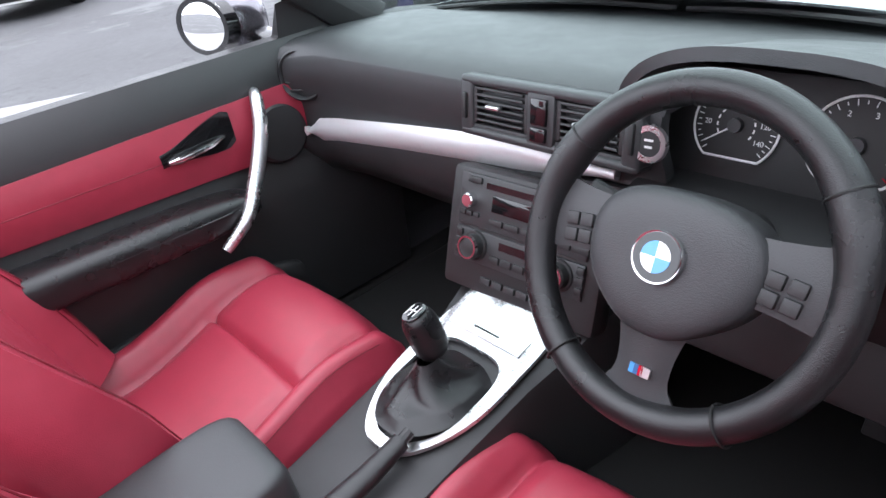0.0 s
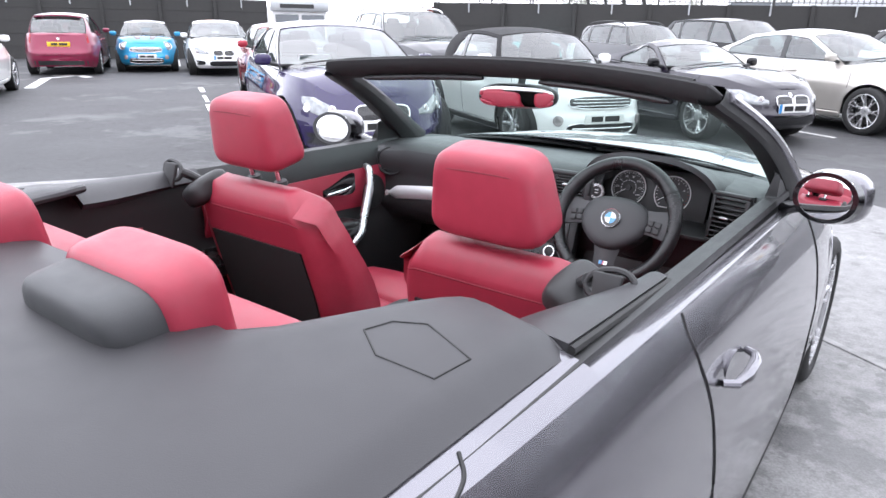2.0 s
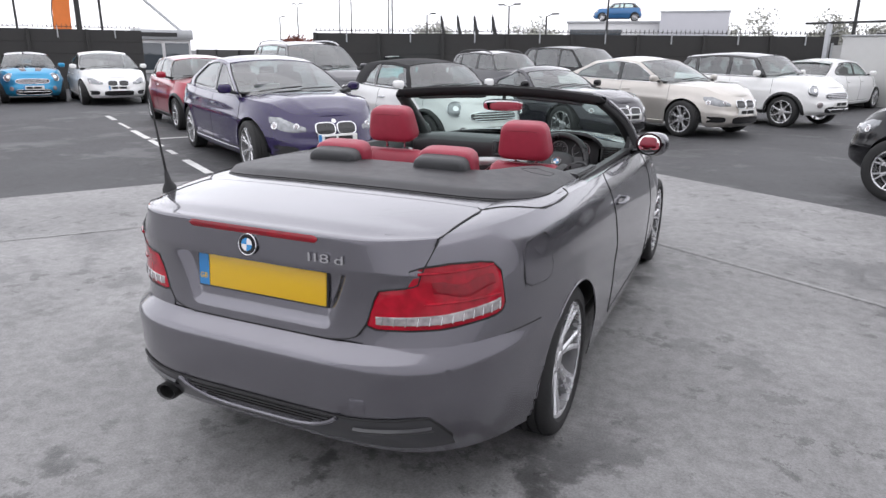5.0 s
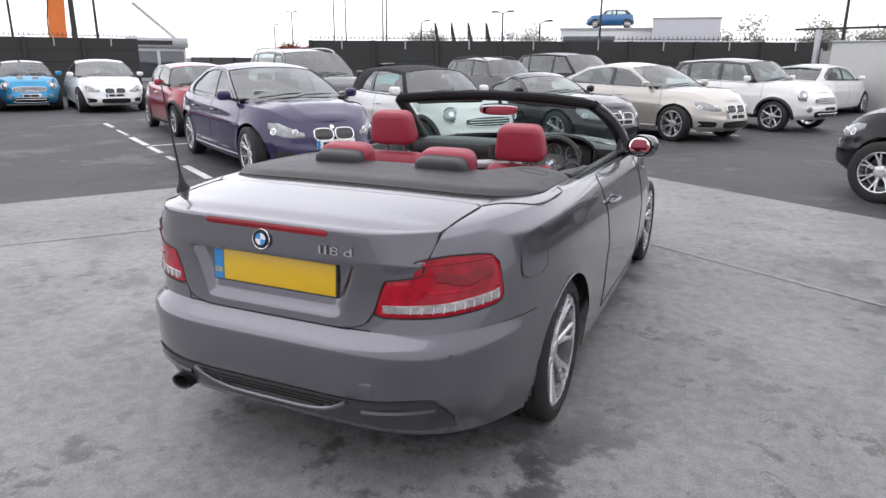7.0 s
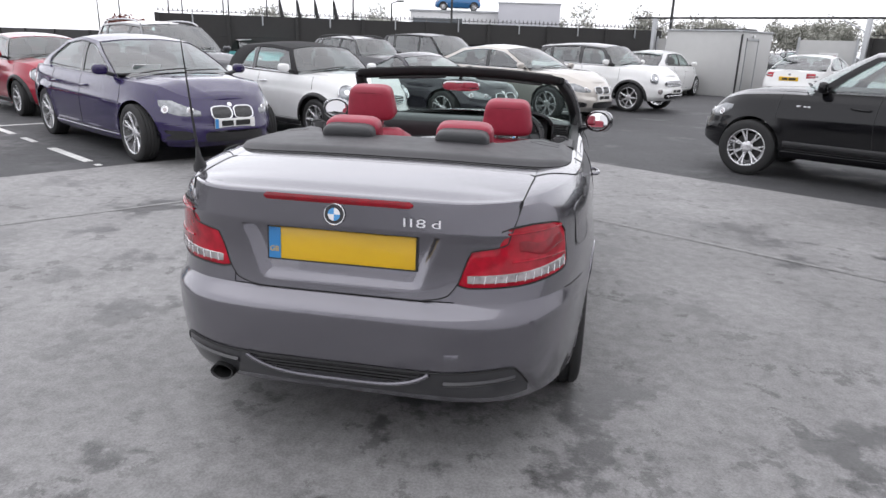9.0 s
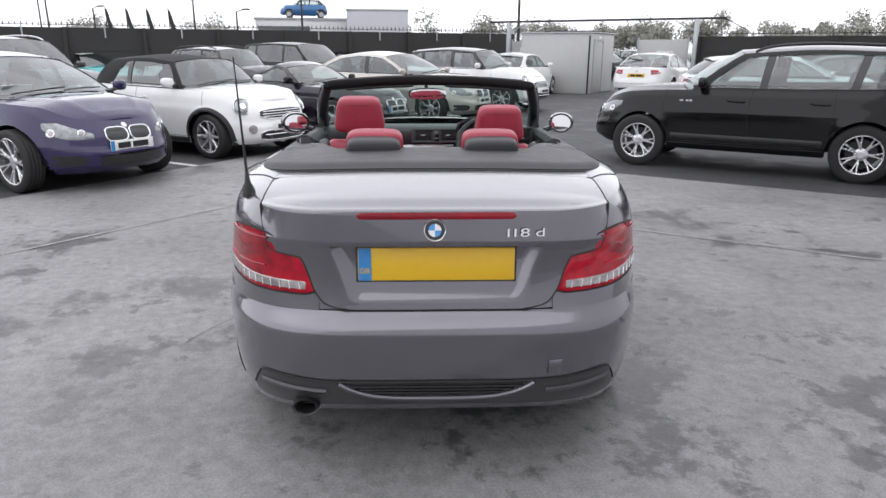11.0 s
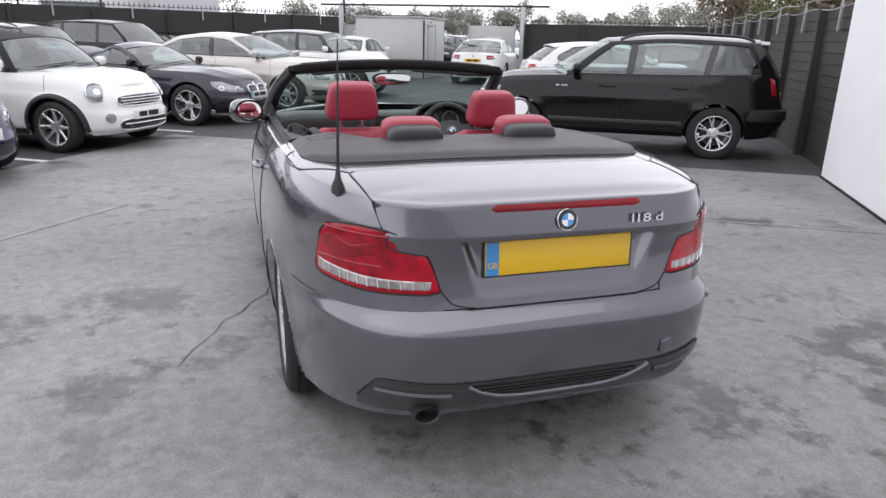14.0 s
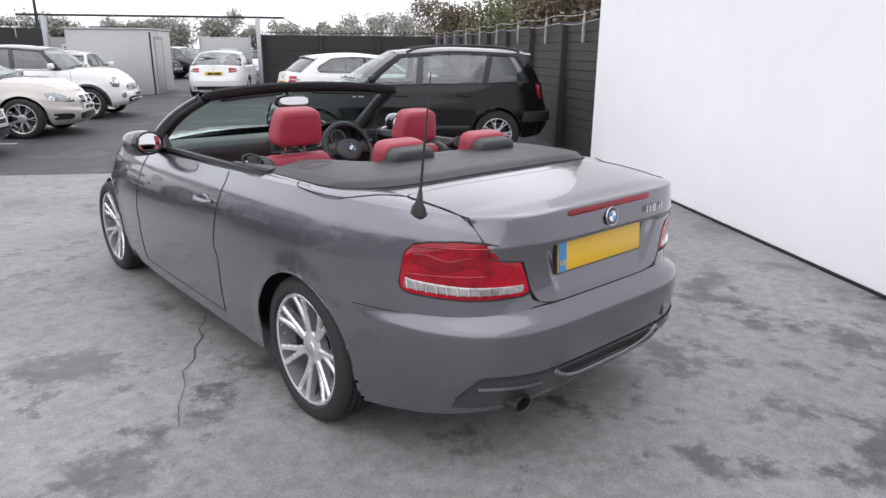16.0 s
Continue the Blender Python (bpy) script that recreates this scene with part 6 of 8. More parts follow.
# tub
part("cabin_floor", box(0, 1.05, 0.26, 1.50, 2.3, 0.04), CARPET, hero, "black carpeted floor")
part("bulkhead", box(0, 2.10, 0.55, 1.46, 0.05, 0.70), CARPET, hero, "black carpeted bulkhead")
part("rear_bulkhead", box(0, -0.03, 0.62, 1.40, 0.05, 0.80), CARPET, hero, "black carpeted rear bulkhead")
for sx in (1, -1):
    # door card, from the sill up to the rail
    prof = [(0.700, 0.30), (0.690, 0.45), (0.668, 0.60), (0.678, 0.70), (0.692, 0.735), (0.690, 0.82), (0.692, 0.880), (0.692, 0.890), (0.700, 0.950), (0.722, 0.984), (0.758, 0.986)]
    o_ = 0.042 if sx > 0 else 0.0
    rows = [[(sx * (x + o_ * (1 - smooth(0.90, 0.965, z))), y, z - 0.012 * (y - 1.2)) for x, z in prof] for y in np.linspace(0.02, 1.86, 30)]
    dc = skin_of(rows, 0.02, (-sx, 0, 0.2), "door_card", BLACK_PLASTIC, hero, "black door lining")
    rows = []
    for y in np.linspace(0.80, 1.80, 30):
        lo = 0.772 - 0.055 * (y - 0.95) + 0.03 * smooth(1.55, 1.80, y)
        rows.append([(sx * (o_ + 0.684 - 0.010 * math.sin(math.pi * t)), y, lo + (0.892 - lo) * t) for t in np.linspace(0, 1, 9)])
    skin_of(rows, 0.012, (-sx, 0, 0), "door_panel", RED_LEATHER, dc, "red leather door insert")
    part("panel_seam", tube([(sx * (o_ + 0.6742), y, 0.828 - 0.03 * (y - 1.2)) for y in np.linspace(0.80, 1.32, 12)], 0.0012, 5), MAROON_SEAM, dc)
    skin_of([[(sx * (o_ + 0.684 - 0.012 * math.sin(math.pi * t)), y, 0.62 + 0.24 * t) for t in np.linspace(0, 1, 7)] for y in np.linspace(0.12, 0.60, 8)], 0.012, (-sx, 0, 0), "rear_side_panel", RED_LEATHER, dc, "red leather rear side panel")
    part("arm_rest", transformed(pad(0.11, 0.78, 0.085, 0.6, 0.35), Matrix.Translation((sx * (o_ + 0.642), 1.05, 0.702)) @ pose(0, 0, 0, -2, 0, 0)), BLACK_LEATHER, dc, "padded black arm rest")
    part("arm_seam", tube([(sx * (o_ + 0.589), y, 0.712 - 0.03 * (y - 1.06)) for y in np.linspace(0.75, 1.36, 10)], 0.0018, 5), GREY_PLASTIC, dc)
    hp = [(0.690, 1.530, 0.896), (0.662, 1.518, 0.890), (0.640, 1.500, 0.84), (0.630, 1.474, 0.785), (0.610, 1.43, 0.725), (0.578, 1.375, 0.675), (0.580, 1.318, 0.635)]
    xs = [curve_of([(i, q[k]) for i, q in enumerate(hp)]) for k in range(3)]
    pts = [(sx * (o_ + float(xs[0](t))), float(xs[1](t)), float(xs[2](t))) for t in np.linspace(0, 6, 30)]
    part("grab_handle", tube(pts, [0.011 + 0.006 * math.sin(math.pi * i / 29) for i in range(30)], 12), BRUSHED, dc, "curved satin chrome grab handle")
    rows = []
    for t in np.linspace(0, 1, 12):
        y = 1.285 + 0.165 * t
        zc_, hh = 0.830 + 0.018 * t, 0.014 + 0.026 * smooth(0, 0.9, t) - 0.008 * smooth(0.93, 1, t)
        rows.append([(sx * (o_ + 0.6715 - 0.002 * (1 - abs(q) ** 4)), y, zc_ + hh * q) for q in np.linspace(-1, 1, 7)])
    skin_of(rows, 0.004, (-sx, 0, 0), "handle_recess", GLOSS_BLACK, dc, "black door release cup")
    part("inner_handle", tube([(sx * (o_ + 0.666), 1.298, 0.824), (sx * (o_ + 0.660), 1.32, 0.825), (sx * (o_ + 0.659), 1.39, 0.830), (sx * (o_ + 0.666), 1.425, 0.836)], [0.004, 0.0075, 0.0065, 0.003], 10), CHROME, dc, "chrome door release")
    part("speaker", transformed(lathe([(0, 0), (0.012, 0.0), (0.012, 0.062), (0.004, 0.07), (0, 0.07)], 28, "x"), Matrix.Translation((sx * (o_ + 0.684), 1.560, 0.790)) @ pose(0, 0, 0, 0, 180 if sx > 0 else 0, 0)), BLACK_PLASTIC, dc, "round black speaker cover")
    part("lock_pin", tube([(sx * 0.735, 0.86, 0.95), (sx * 0.735, 0.86, 0.985)], 0.005, 8), BLACK_PLASTIC, dc)
    part("map_pocket", transformed(pad(0.06, 0.55, 0.16, 0.5, 0.4), Matrix.Translation((sx * 0.69, 1.25, 0.42))), BLACK_PLASTIC, dc)


def front_seat(cx, lift=0.0, low=0.0, tall=1.0, set_back=0.0):
    seat = new("front_seat")
    seat.parent = hero
    seat.matrix_basis = Matrix.Translation((cx, 0, 0))
    tagged(seat, label="red leather sports seat")
    # cushion
    rows = []
    groove = lambda d, w: math.exp(-((d / w) ** 2))
    for y in np.linspace(0.90, 1.42, 60):
        row = []
        for x in np.linspace(-0.265, 0.265, 81):
            a = abs(x) / 0.265
            z = 0.462 - low + 0.085 * smooth(1.02, 1.36, y) - 0.055 * smooth(1.36, 1.425, y) ** 2
            z += 0.052 * smooth(0.64, 0.84, a) * (1 - 0.5 * smooth(1.22, 1.40, y)) - 0.060 * smooth(0.88, 1.0, a) ** 1.5
            z -= 0.013 * groove(abs(x) - 0.176, 0.006) + 0.013 * groove(y - 1.235, 0.006) * (1 - smooth(0.65, 0.68, a)) + 0.006 * groove(abs(x) - 0.243, 0.003)
            z += (0.010 * math.cos(x * 8) + 0.012 * math.sin(math.pi * min(max((y - 0.95) / 0.285, 0), 1)) + 0.014 * math.sin(math.pi * min(max((y - 1.24) / 0.16, 0), 1))) * (1 - smooth(0.5, 0.66, a))
            row.append((x, y + 0.03 * (1 - a * a) * smooth(1.3, 1.42, y), z))
        rows.append(row)
    v, f = sheet(rows, back_by=[[(0, 0.0, -0.13)] * 81 for i in range(60)], thick=0.1)
    link_mesh("cushion", v, f, RED_LEATHER, seat, "red leather seat cushion", 60)
    for sx in (1, -1):
        for d_ in (0.238, 0.248):
            part("cushion_seam", tube([(sx * d_, y, 0.464 - low + 0.085 * smooth(1.02, 1.36, y) + 0.052 * (1 - 0.5 * smooth(1.22, 1.40, y)) - 0.008 - 0.3 * max(d_ - 0.240, 0)) for y in np.linspace(0.95, 1.37, 20)], 0.0013, 5), MAROON_SEAM, seat)
    part("seat_base", box(0, 1.13, 0.36, 0.46, 0.50, 0.14, 0.03), BLACK_PLASTIC, seat)
    # backrest: s up the back
    rake = radians(17)
    base = Vector((0, 0.935 - 0.5 * set_back, 0.50))
    up = Vector((0, -math.sin(rake), math.cos(rake)))
    fw = Vector((0, math.cos(rake), math.sin(rake)))
    front, back = [], []
    for s in np.linspace(0, 0.545, 26):
        w = float(np.interp(s, [0, 0.10, 0.25, 0.40, 0.50, 0.545], [0.235, 0.262, 0.268, 0.258, 0.235, 0.205]))
        rf, rb = [], []
        for k in np.linspace(-1, 1, 37):
            a = abs(k)
            d = 0.060 + 0.060 * smooth(0.55, 0.86, a) * (1 - 0.9 * smooth(0.12, 0.48, s)) - 0.075 * smooth(0.88, 1.0, a) - 0.045 * smooth(0.48, 0.545, s) ** 2
            d -= 0.010 if abs(a - 0.62) < 0.025 and s < 0.40 else 0
            d -= 0.010 if abs(s - 0.40) < 0.011 and a < 0.62 else 0
            q = base + up * tall * (s - 0.035 * smooth(0.7, 1.0, a) * smooth(0.35, 0.545, s)) + fw * d
            rf.append((k * w, q.y, q.z))
            db = min(-0.075 + 0.03 * s + 0.055 * smooth(0.8, 1.0, a) + 0.035 * smooth(0.47, 0.545, s) ** 2, d - 0.014)
            q = base + up * tall * (s - 0.035 * smooth(0.7, 1.0, a) * smooth(0.35, 0.545, s)) + fw * db
            rb.append((k * w, q.y, q.z))
        front.append(rf)
        back.append(rb)
    fr, bk = np.array(front), np.array(back)
    v, f = sheet(fr, thick=0.1, back_by=bk - fr)
    bkrest = link_mesh("backrest", v, f, RED_LEATHER, seat, "red leather backrest", 60)
    for k in (3, 4, 32, 33):
        part("backrest_seam", tube([fr[i][k] + np.array((0, 0.002, 0.001)) for i in range(2, 24)], 0.0013, 5), MAROON_SEAM, bkrest)
    # dark panel on the back
    sub = bk[1:19, 5:32] + np.array((0, -0.006, 0))
    v, f = sheet(sub, thick=0.01, back_by=np.zeros_like(sub) + np.array((0, 0.012, 0)))
    link_mesh("back_panel", v, f, CARPET, bkrest, "black back panel")
    # belt guide on the outer shoulder
    o = 1 if cx > 0 else -1
    q = base + up * 0.455 * tall + fw * 0.0
    part("belt_guide", transformed(pad(0.098, 0.14, 0.072, 0.6, 0.6), Matrix.Translation((o * 0.205, q.y - 0.04, q.z + 0.038)) @ pose(0, 0, 0, 17, o * 30, 0)), BLACK_PLASTIC, bkrest, "black plastic belt guide")
    bg = Vector((o * 0.288, q.y - 0.090, q.z + 0.088))
    loop = [bg + Vector((o * 0.042 * math.cos(a) + o * 0.010 * math.sin(a), 0.010 * math.sin(a), 0.026 * math.sin(a))) for a in np.linspace(0, 2 * math.pi, 29)]
    part("belt_loop", tube(loop, 0.0065, 8), BLACK_PLASTIC, bkrest, "black belt loop")
    bm = box(bg.x - o * 0.002, bg.y - 0.012, bg.z - 0.012, 0.052, 0.012, 0.070, 0.005, rot=(-14, 0, 0))
    for vv in bm.verts:
        vv.co.x += (vv.co.x - bg.x) * 4.5 * (vv.co.z - bg.z)
    part("belt_tongue", bm, SEAT_GREY, bkrest, "grey belt tongue")
    part("belt_arm", tube([(o * 0.215, q.y - 0.05, q.z + 0.060), (o * 0.236, q.y - 0.07, q.z + 0.078), (bg.x - o * 0.040, bg.y, bg.z)], 0.013, 10), BLACK_PLASTIC, bkrest)
    part("top_seam", tube([bk[22][k] + np.array((0, -0.001, 0.001)) for k in range(3, 34)], 0.0014, 5), MAROON_SEAM, bkrest)
    # headrest
    hr = new("headrest")
    hr.parent = seat
    hc = base + up * (0.655 + lift) + fw * (0.053 - 0.5 * set_back)
    hr.matrix_basis = Matrix.Translation(hc) @ pose(0, 0, 0, 12, 0, 0)
    bm = pad(0.275, 0.120, 0.186, 0.36, 0.40, 40, 28)
    for vv in bm.verts:
        t = vv.co.z / 0.0925
        vv.co.x *= 0.93 - 0.105 * t
        vv.co.y *= 1 - 0.14 * t
    hp_ = part("headrest_pad", bm, RED_LEATHER, hr, "red leather headrest", 60)
    part("headrest_seam", tube([(x, -0.0535 + 0.011 * (x / 0.1) ** 6, 0.062 - 0.006 * (abs(x) / 0.1) ** 3) for x in np.linspace(-0.098, 0.098, 15)], 0.0016, 5), MAROON_SEAM, hp_)
    for sx in (1, -1):
        part("headrest_post", tube([(sx * 0.055, 0, -0.08), (sx * 0.055, 0.006, -0.20)], 0.007, 10), CHROME, hr)
        part("post_collar", transformed(lathe([(0, 0.02), (0.012, 0.018), (0.012, 0)], 18, "z"), Matrix.Translation((sx * 0.055, 0.005, -0.128 - lift - 0.545 * (1 - tall)))), BLACK_PLASTIC, hr)
    return seat


front_seat(0.378, -0.035, 0.035, 0.925, 0.042)
front_seat(-0.388, 0.008, 0.0, 0.97, 0.015)

# rear seats
rb_ = new("rear_seat")
rb_.parent = hero
for cx in (0.285, -0.285):
    part("rear_cushion", transformed(pad(0.52, 0.52, 0.16, 0.35, 0.35), Matrix.Translation((cx, 0.47, 0.50)) @ pose(0, 0, 0, 6, 0, 0)), RED_LEATHER, rb_, "red leather rear cushion")
    part("rear_backrest", transformed(pad(0.50, 0.14, 0.52, 0.35, 0.35), Matrix.Translation((cx, 0.235, 0.76)) @ pose(0, 0, 0, 14, 0, 0)), RED_LEATHER, rb_, "red leather rear backrest")
    rh = new("rear_headrest")
    rh.parent = hero
    rh.matrix_basis = Matrix.Translation((cx * 0.91, 0.052, 1.035)) @ pose(0, 0, 0, 10, 0, 0)
    bm = pad(0.258, 0.11, 0.20, 0.40, 0.40, 32, 22)
    part("headrest_pad", transformed(bm, Matrix.Translation((0, 0.035, 0))), RED_LEATHER, rh, "red leather pad", 60)
    part("headrest_shell", transformed(pad(0.240, 0.10, 0.185, 0.38, 0.42, 32, 22), Matrix.Translation((0, -0.035, -0.006))), GREY_PLASTIC, rh, "charcoal moulded shell", 60)

# dashboard
dash = new("dashboard")
dash.parent = hero
rows = []
for x in np.linspace(-0.735, 0.735, 180):
    e = smooth(0.55, 0.735, abs(x))
    yb = -0.03 * e
    win = smooth(0.232, 0.250, x) * (1 - smooth(0.585, 0.600, x))
    prof = [(2.10 - 0.18 * (x / 0.7) ** 2, 0.958), (1.95, 0.975), (1.83, 0.985), (1.70, 0.985), (1.655, 0.975), (1.636, 0.955)]
    rows.append([(x, max(y + (yb if y < 1.9 else yb * 0.3), 1.80 * win), z - 0.015 * e) for y, z in prof])
for x0_, x1_, n_ in ((-0.735, 0.240, 40), (0.592, 0.735, 10)):
    fr_ = []
    for x in np.linspace(x0_, x1_, n_):
        e = smooth(0.55, 0.735, abs(x))
        fr_.append([(x, y - 0.03 * e, z - 0.015 * e) for y, z in ((1.637, 0.957), (1.632, 0.94), (1.634, 0.90), (1.648, 0.865), (1.652, 0.845), (1.650, float(np.interp(x, [-0.64, -0.33, 0.01, 0.2], [0.770, 0.805, 0.833, 0.838]))))])
    skin_of(fr_, 0.02, (0, -1, 0), "dash_front", GREY_PLASTIC, dash, "charcoal grained dashboard front")
skin_of(rows, 0.02, (0, -0.5, 1), "dash_top", GREY_PLASTIC, dash, "charcoal grained dashboard top")
rows = []
for x in np.linspace(-0.735, 0.735, 50):
    yb = -0.03 * smooth(0.55, 0.735, abs(x))
    zt = float(np.interp(x, [-0.64, -0.33, 0.01, 0.2], [0.765, 0.800, 0.828, 0.835]))
    prof = [(1.640, zt), (1.636, zt - 0.02), (1.645, 0.72), (1.69, 0.66), (1.80, 0.62)]
    rows.append([(x, y + yb, z) for y, z in prof])
skin_of(rows, 0.02, (0, -1, -0.2), "dash_lower", BLACK_PLASTIC, dash, "black lower dashboard and glovebox")
rows = []
for x in np.linspace(-0.66, 0.17, 40):
    yb = -0.03 * smooth(0.55, 0.735, abs(x))
    t = (x + 0.66) / 0.83
    hgt = 0.056 * smooth(0, 0.05, t) * (1 - 0.6 * smooth(0.75, 1, t))
    zc = float(np.interp(x, [-0.64, -0.33, -0.16, 0.01, 0.15], [0.780, 0.816, 0.833, 0.847, 0.856]))
    rows.append([(x, 1.640 + yb - 0.012 * math.sin(math.pi * k), zc + hgt * (k - 0.5)) for k in np.linspace(0, 1, 7)])
skin_of(rows, 0.012, (0, -1, 0), "dash_trim", SATIN_TRIM, dash, "brushed aluminium trim strip")


def vent(cx, cy, cz, w, h, turn=0.0, tiltx=0.0, slats=6):
    vt = new("air_vent")
    vt.parent = hero
    vt.matrix_basis = Matrix.Translation((cx, cy, cz)) @ pose(0, 0, 0, tiltx, 0, turn)
    part("vent_frame", join(box(0, 0, h / 2 + 0.006, w + 0.024, 0.03, 0.012, 0.004), box(0, 0, -h / 2 - 0.006, w + 0.024, 0.03, 0.012, 0.004), box(w / 2 + 0.006, 0, 0, 0.012, 0.03, h, 0.004), box(-w / 2 - 0.006, 0, 0, 0.012, 0.03, h, 0.004), box(0, 0.03, 0, w + 0.02, 0.004, h + 0.02)), BLACK_PLASTIC, vt)
    for k in range(slats):
        part("slat", box(0, -0.006, -h / 2 + h * (k + 0.5) / slats, w, 0.022, 0.0045, 0.0015, rot=(-14, 0, 0)), BLACK_PLASTIC, vt)
    part("vent_tab", box(-w * 0.08, -0.020, 0.002, w * 0.30, 0.012, 0.007, 0.003), BRUSHED, vt)
    return vt


VB = Matrix.Translation((0.052, 1.622, 0.925)) @ pose(0, 0, 0, -10, 0, 0)
bz = part("vent_bezel", transformed(join(box(0, 0.012, 0.041, 0.340, 0.040, 0.016, 0.007, 3), box(0, 0.012, -0.041, 0.340, 0.040, 0.016, 0.007, 3), box(-0.156, 0.012, 0, 0.030, 0.040, 0.086, 0.007, 3), box(0.156, 0.012, 0, 0.030, 0.040, 0.086, 0.007, 3), box(0, 0.010, 0, 0.052, 0.036, 0.080, 0.004)), VB), GREY_PLASTIC, dash, "charcoal bezel round the centre vents")
part("hazard_switch", transformed(box(0, -0.010, 0.012, 0.030, 0.008, 0.040, 0.003), VB), GLOSS_BLACK, bz)
part("lock_switch", transformed(box(0, -0.010, -0.022, 0.030, 0.008, 0.022, 0.003), VB), GLOSS_BLACK, bz)
for x in (-0.157, 0.157):
    part("vent_wheel", transformed(box(x, -0.009, 0, 0.010, 0.010, 0.044, 0.004), VB), BLACK_PLASTIC, bz)
vent(-0.034, 1.634, 0.925, 0.098, 0.060, 0, -10)
vent(0.136, 1.634, 0.925, 0.098, 0.060, 0, -10)
vent(0.645, 1.604, 0.908, 0.085, 0.125, -12, -8, 9)


def round_vent(cx, cy, cz, r, turn):
    vt = new("air_vent")
    vt.parent = hero
    vt.matrix_basis = Matrix.Translation((cx, cy, cz)) @ pose(0, 0, 0, -8, 0, turn)
    part("vent_frame", lathe([(0.03, r * 0.86), (-0.012, r * 0.88), (-0.018, r * 0.95), (-0.010, r * 1.05), (0.03, r * 1.08)], 36, "y", closed=True), GREY_PLASTIC, vt)
    part("vent_backing", lathe([(0.02, 0), (0.02, r)], 30, "y"), SEAL, vt)
    for k in range(5):
        z = r * (-0.62 + 0.31 * k)
        part("slat", box(0, 0, z, 1.72 * math.sqrt(r * r - z * z), 0.022, 0.005, 0.0015, rot=(-12, 0, 0)), BLACK_PLASTIC, vt)
    part("vent_tab", box(0, -0.014, 0, 0.034, 0.010, 0.008, 0.003), BRUSHED, vt)


round_vent(-0.652, 1.640, 0.905, 0.056, 32)

# centre stack
stack = new("centre_stack")
stack.parent = hero
stack.matrix_basis = Matrix.Translation((0.032, 1.566, 0.728)) @ pose(0, 0, 0, -20, 0, 3)
part("stack_panel", join(box(0, 0.02, 0.0, 0.315, 0.05, 0.215, 0.012)), BLACK_PLASTIC, stack)
part("radio_fascia", box(0, -0.006, 0.054, 0.262, 0.008, 0.088, 0.004), GREY_PLASTIC, stack)
part("disc_slot", box(0.01, -0.0105, 0.083, 0.165, 0.003, 0.010), GLOSS_BLACK, stack)
part("display", box(0.02, -0.0105, 0.056, 0.155, 0.003, 0.028, 0.002), GLOSS_BLACK, stack, "dark display")
part("radio_knob", transformed(lathe([(0, 0.013), (-0.014, 0.012), (-0.016, 0.010), (-0.016, 0)], 24, "y"), Matrix.Translation((-0.103, -0.008, 0.053))), CHROME, stack)
for k in range(6):
    part("preset_button", box(-0.045 + 0.033 * k, -0.011, 0.026, 0.028, 0.006, 0.011, 0.002), BLACK_PLASTIC, stack)
for k in range(3):
    part("small_button", box(-0.118 + 0.015 * k, -0.011, 0.030, 0.012, 0.006, 0.009, 0.002), BLACK_PLASTIC, stack)
part("mode_button", box(-0.098, -0.011, 0.088, 0.03, 0.006, 0.011, 0.002), BLACK_PLASTIC, stack)
part("climate_fascia", box(0, -0.006, -0.024, 0.262, 0.008, 0.058, 0.004), GREY_PLASTIC, stack)
part("climate_display", box(0.005, -0.0105, -0.010, 0.075, 0.003, 0.013), GLOSS_BLACK, stack)
for k in range(4):
    part("climate_button", box(-0.040 + 0.026 * k, -0.011, -0.036, 0.022, 0.006, 0.013, 0.002), BLACK_PLASTIC, stack)
for x in (-0.083, 0.088):
    kn = part("climate_knob", transformed(lathe([(0, 0.026), (-0.006, 0.025), (-0.006, 0.021), (-0.022, 0.019), (-0.024, 0.016), (-0.024, 0)], 30, "y"), Matrix.Translation((x, -0.008, -0.022))), BLACK_PLASTIC, stack)
    part("knob_ring", transformed(lathe([(-0.023, 0.0165), (-0.026, 0.0165), (-0.026, 0.0195), (-0.020, 0.0205)], 30, "y", closed=True), Matrix.Translation((x, -0.008, -0.022))), CHROME, kn)
    for k in range(3):
        part("small_button", box(x + (-0.037 if x < 0 else 0.037), -0.011, -0.005 - 0.016 * k, 0.014, 0.006, 0.012, 0.002), BLACK_PLASTIC, stack)
for k in range(6):
    part("seat_button", box(-0.055 + 0.026 * k, -0.0075, -0.078, 0.022, 0.006, 0.012, 0.002), GREY_PLASTIC, stack)

# console with gear lever, hand brake and arm rest
console = new("centre_console")
console.parent = hero
rows = []
for y in np.linspace(0.62, 1.72, 24):
    zt = float(np.interp(y, [0.62, 1.10, 1.22, 1.50, 1.60, 1.72], [0.52, 0.52, 0.545, 0.600, 0.640, 0.66]))
    w = float(np.interp(y, [0.62, 1.2, 1.45, 1.6, 1.72], [0.11, 0.115, 0.125, 0.155, 0.17]))
    rows.append([(0.035 + sx * w * k, y, z) for sx, k, z in ((-1, 1.0, 0.28), (-1, 1.0, zt - 0.03), (-1, 0.94, zt - 0.006), (-1, 0.8, zt), (1, 0.8, zt), (1, 0.94, zt - 0.006), (1, 1.0, zt - 0.03), (1, 1.0, 0.28))])
skin_of(rows, 0.008, (0, 0, 1), "console_body", BLACK_PLASTIC, console, "black console", 40)


def con_z(y):
    return float(np.interp(y, [1.10, 1.22, 1.50, 1.60], [0.53, 0.551, 0.606, 0.646]))


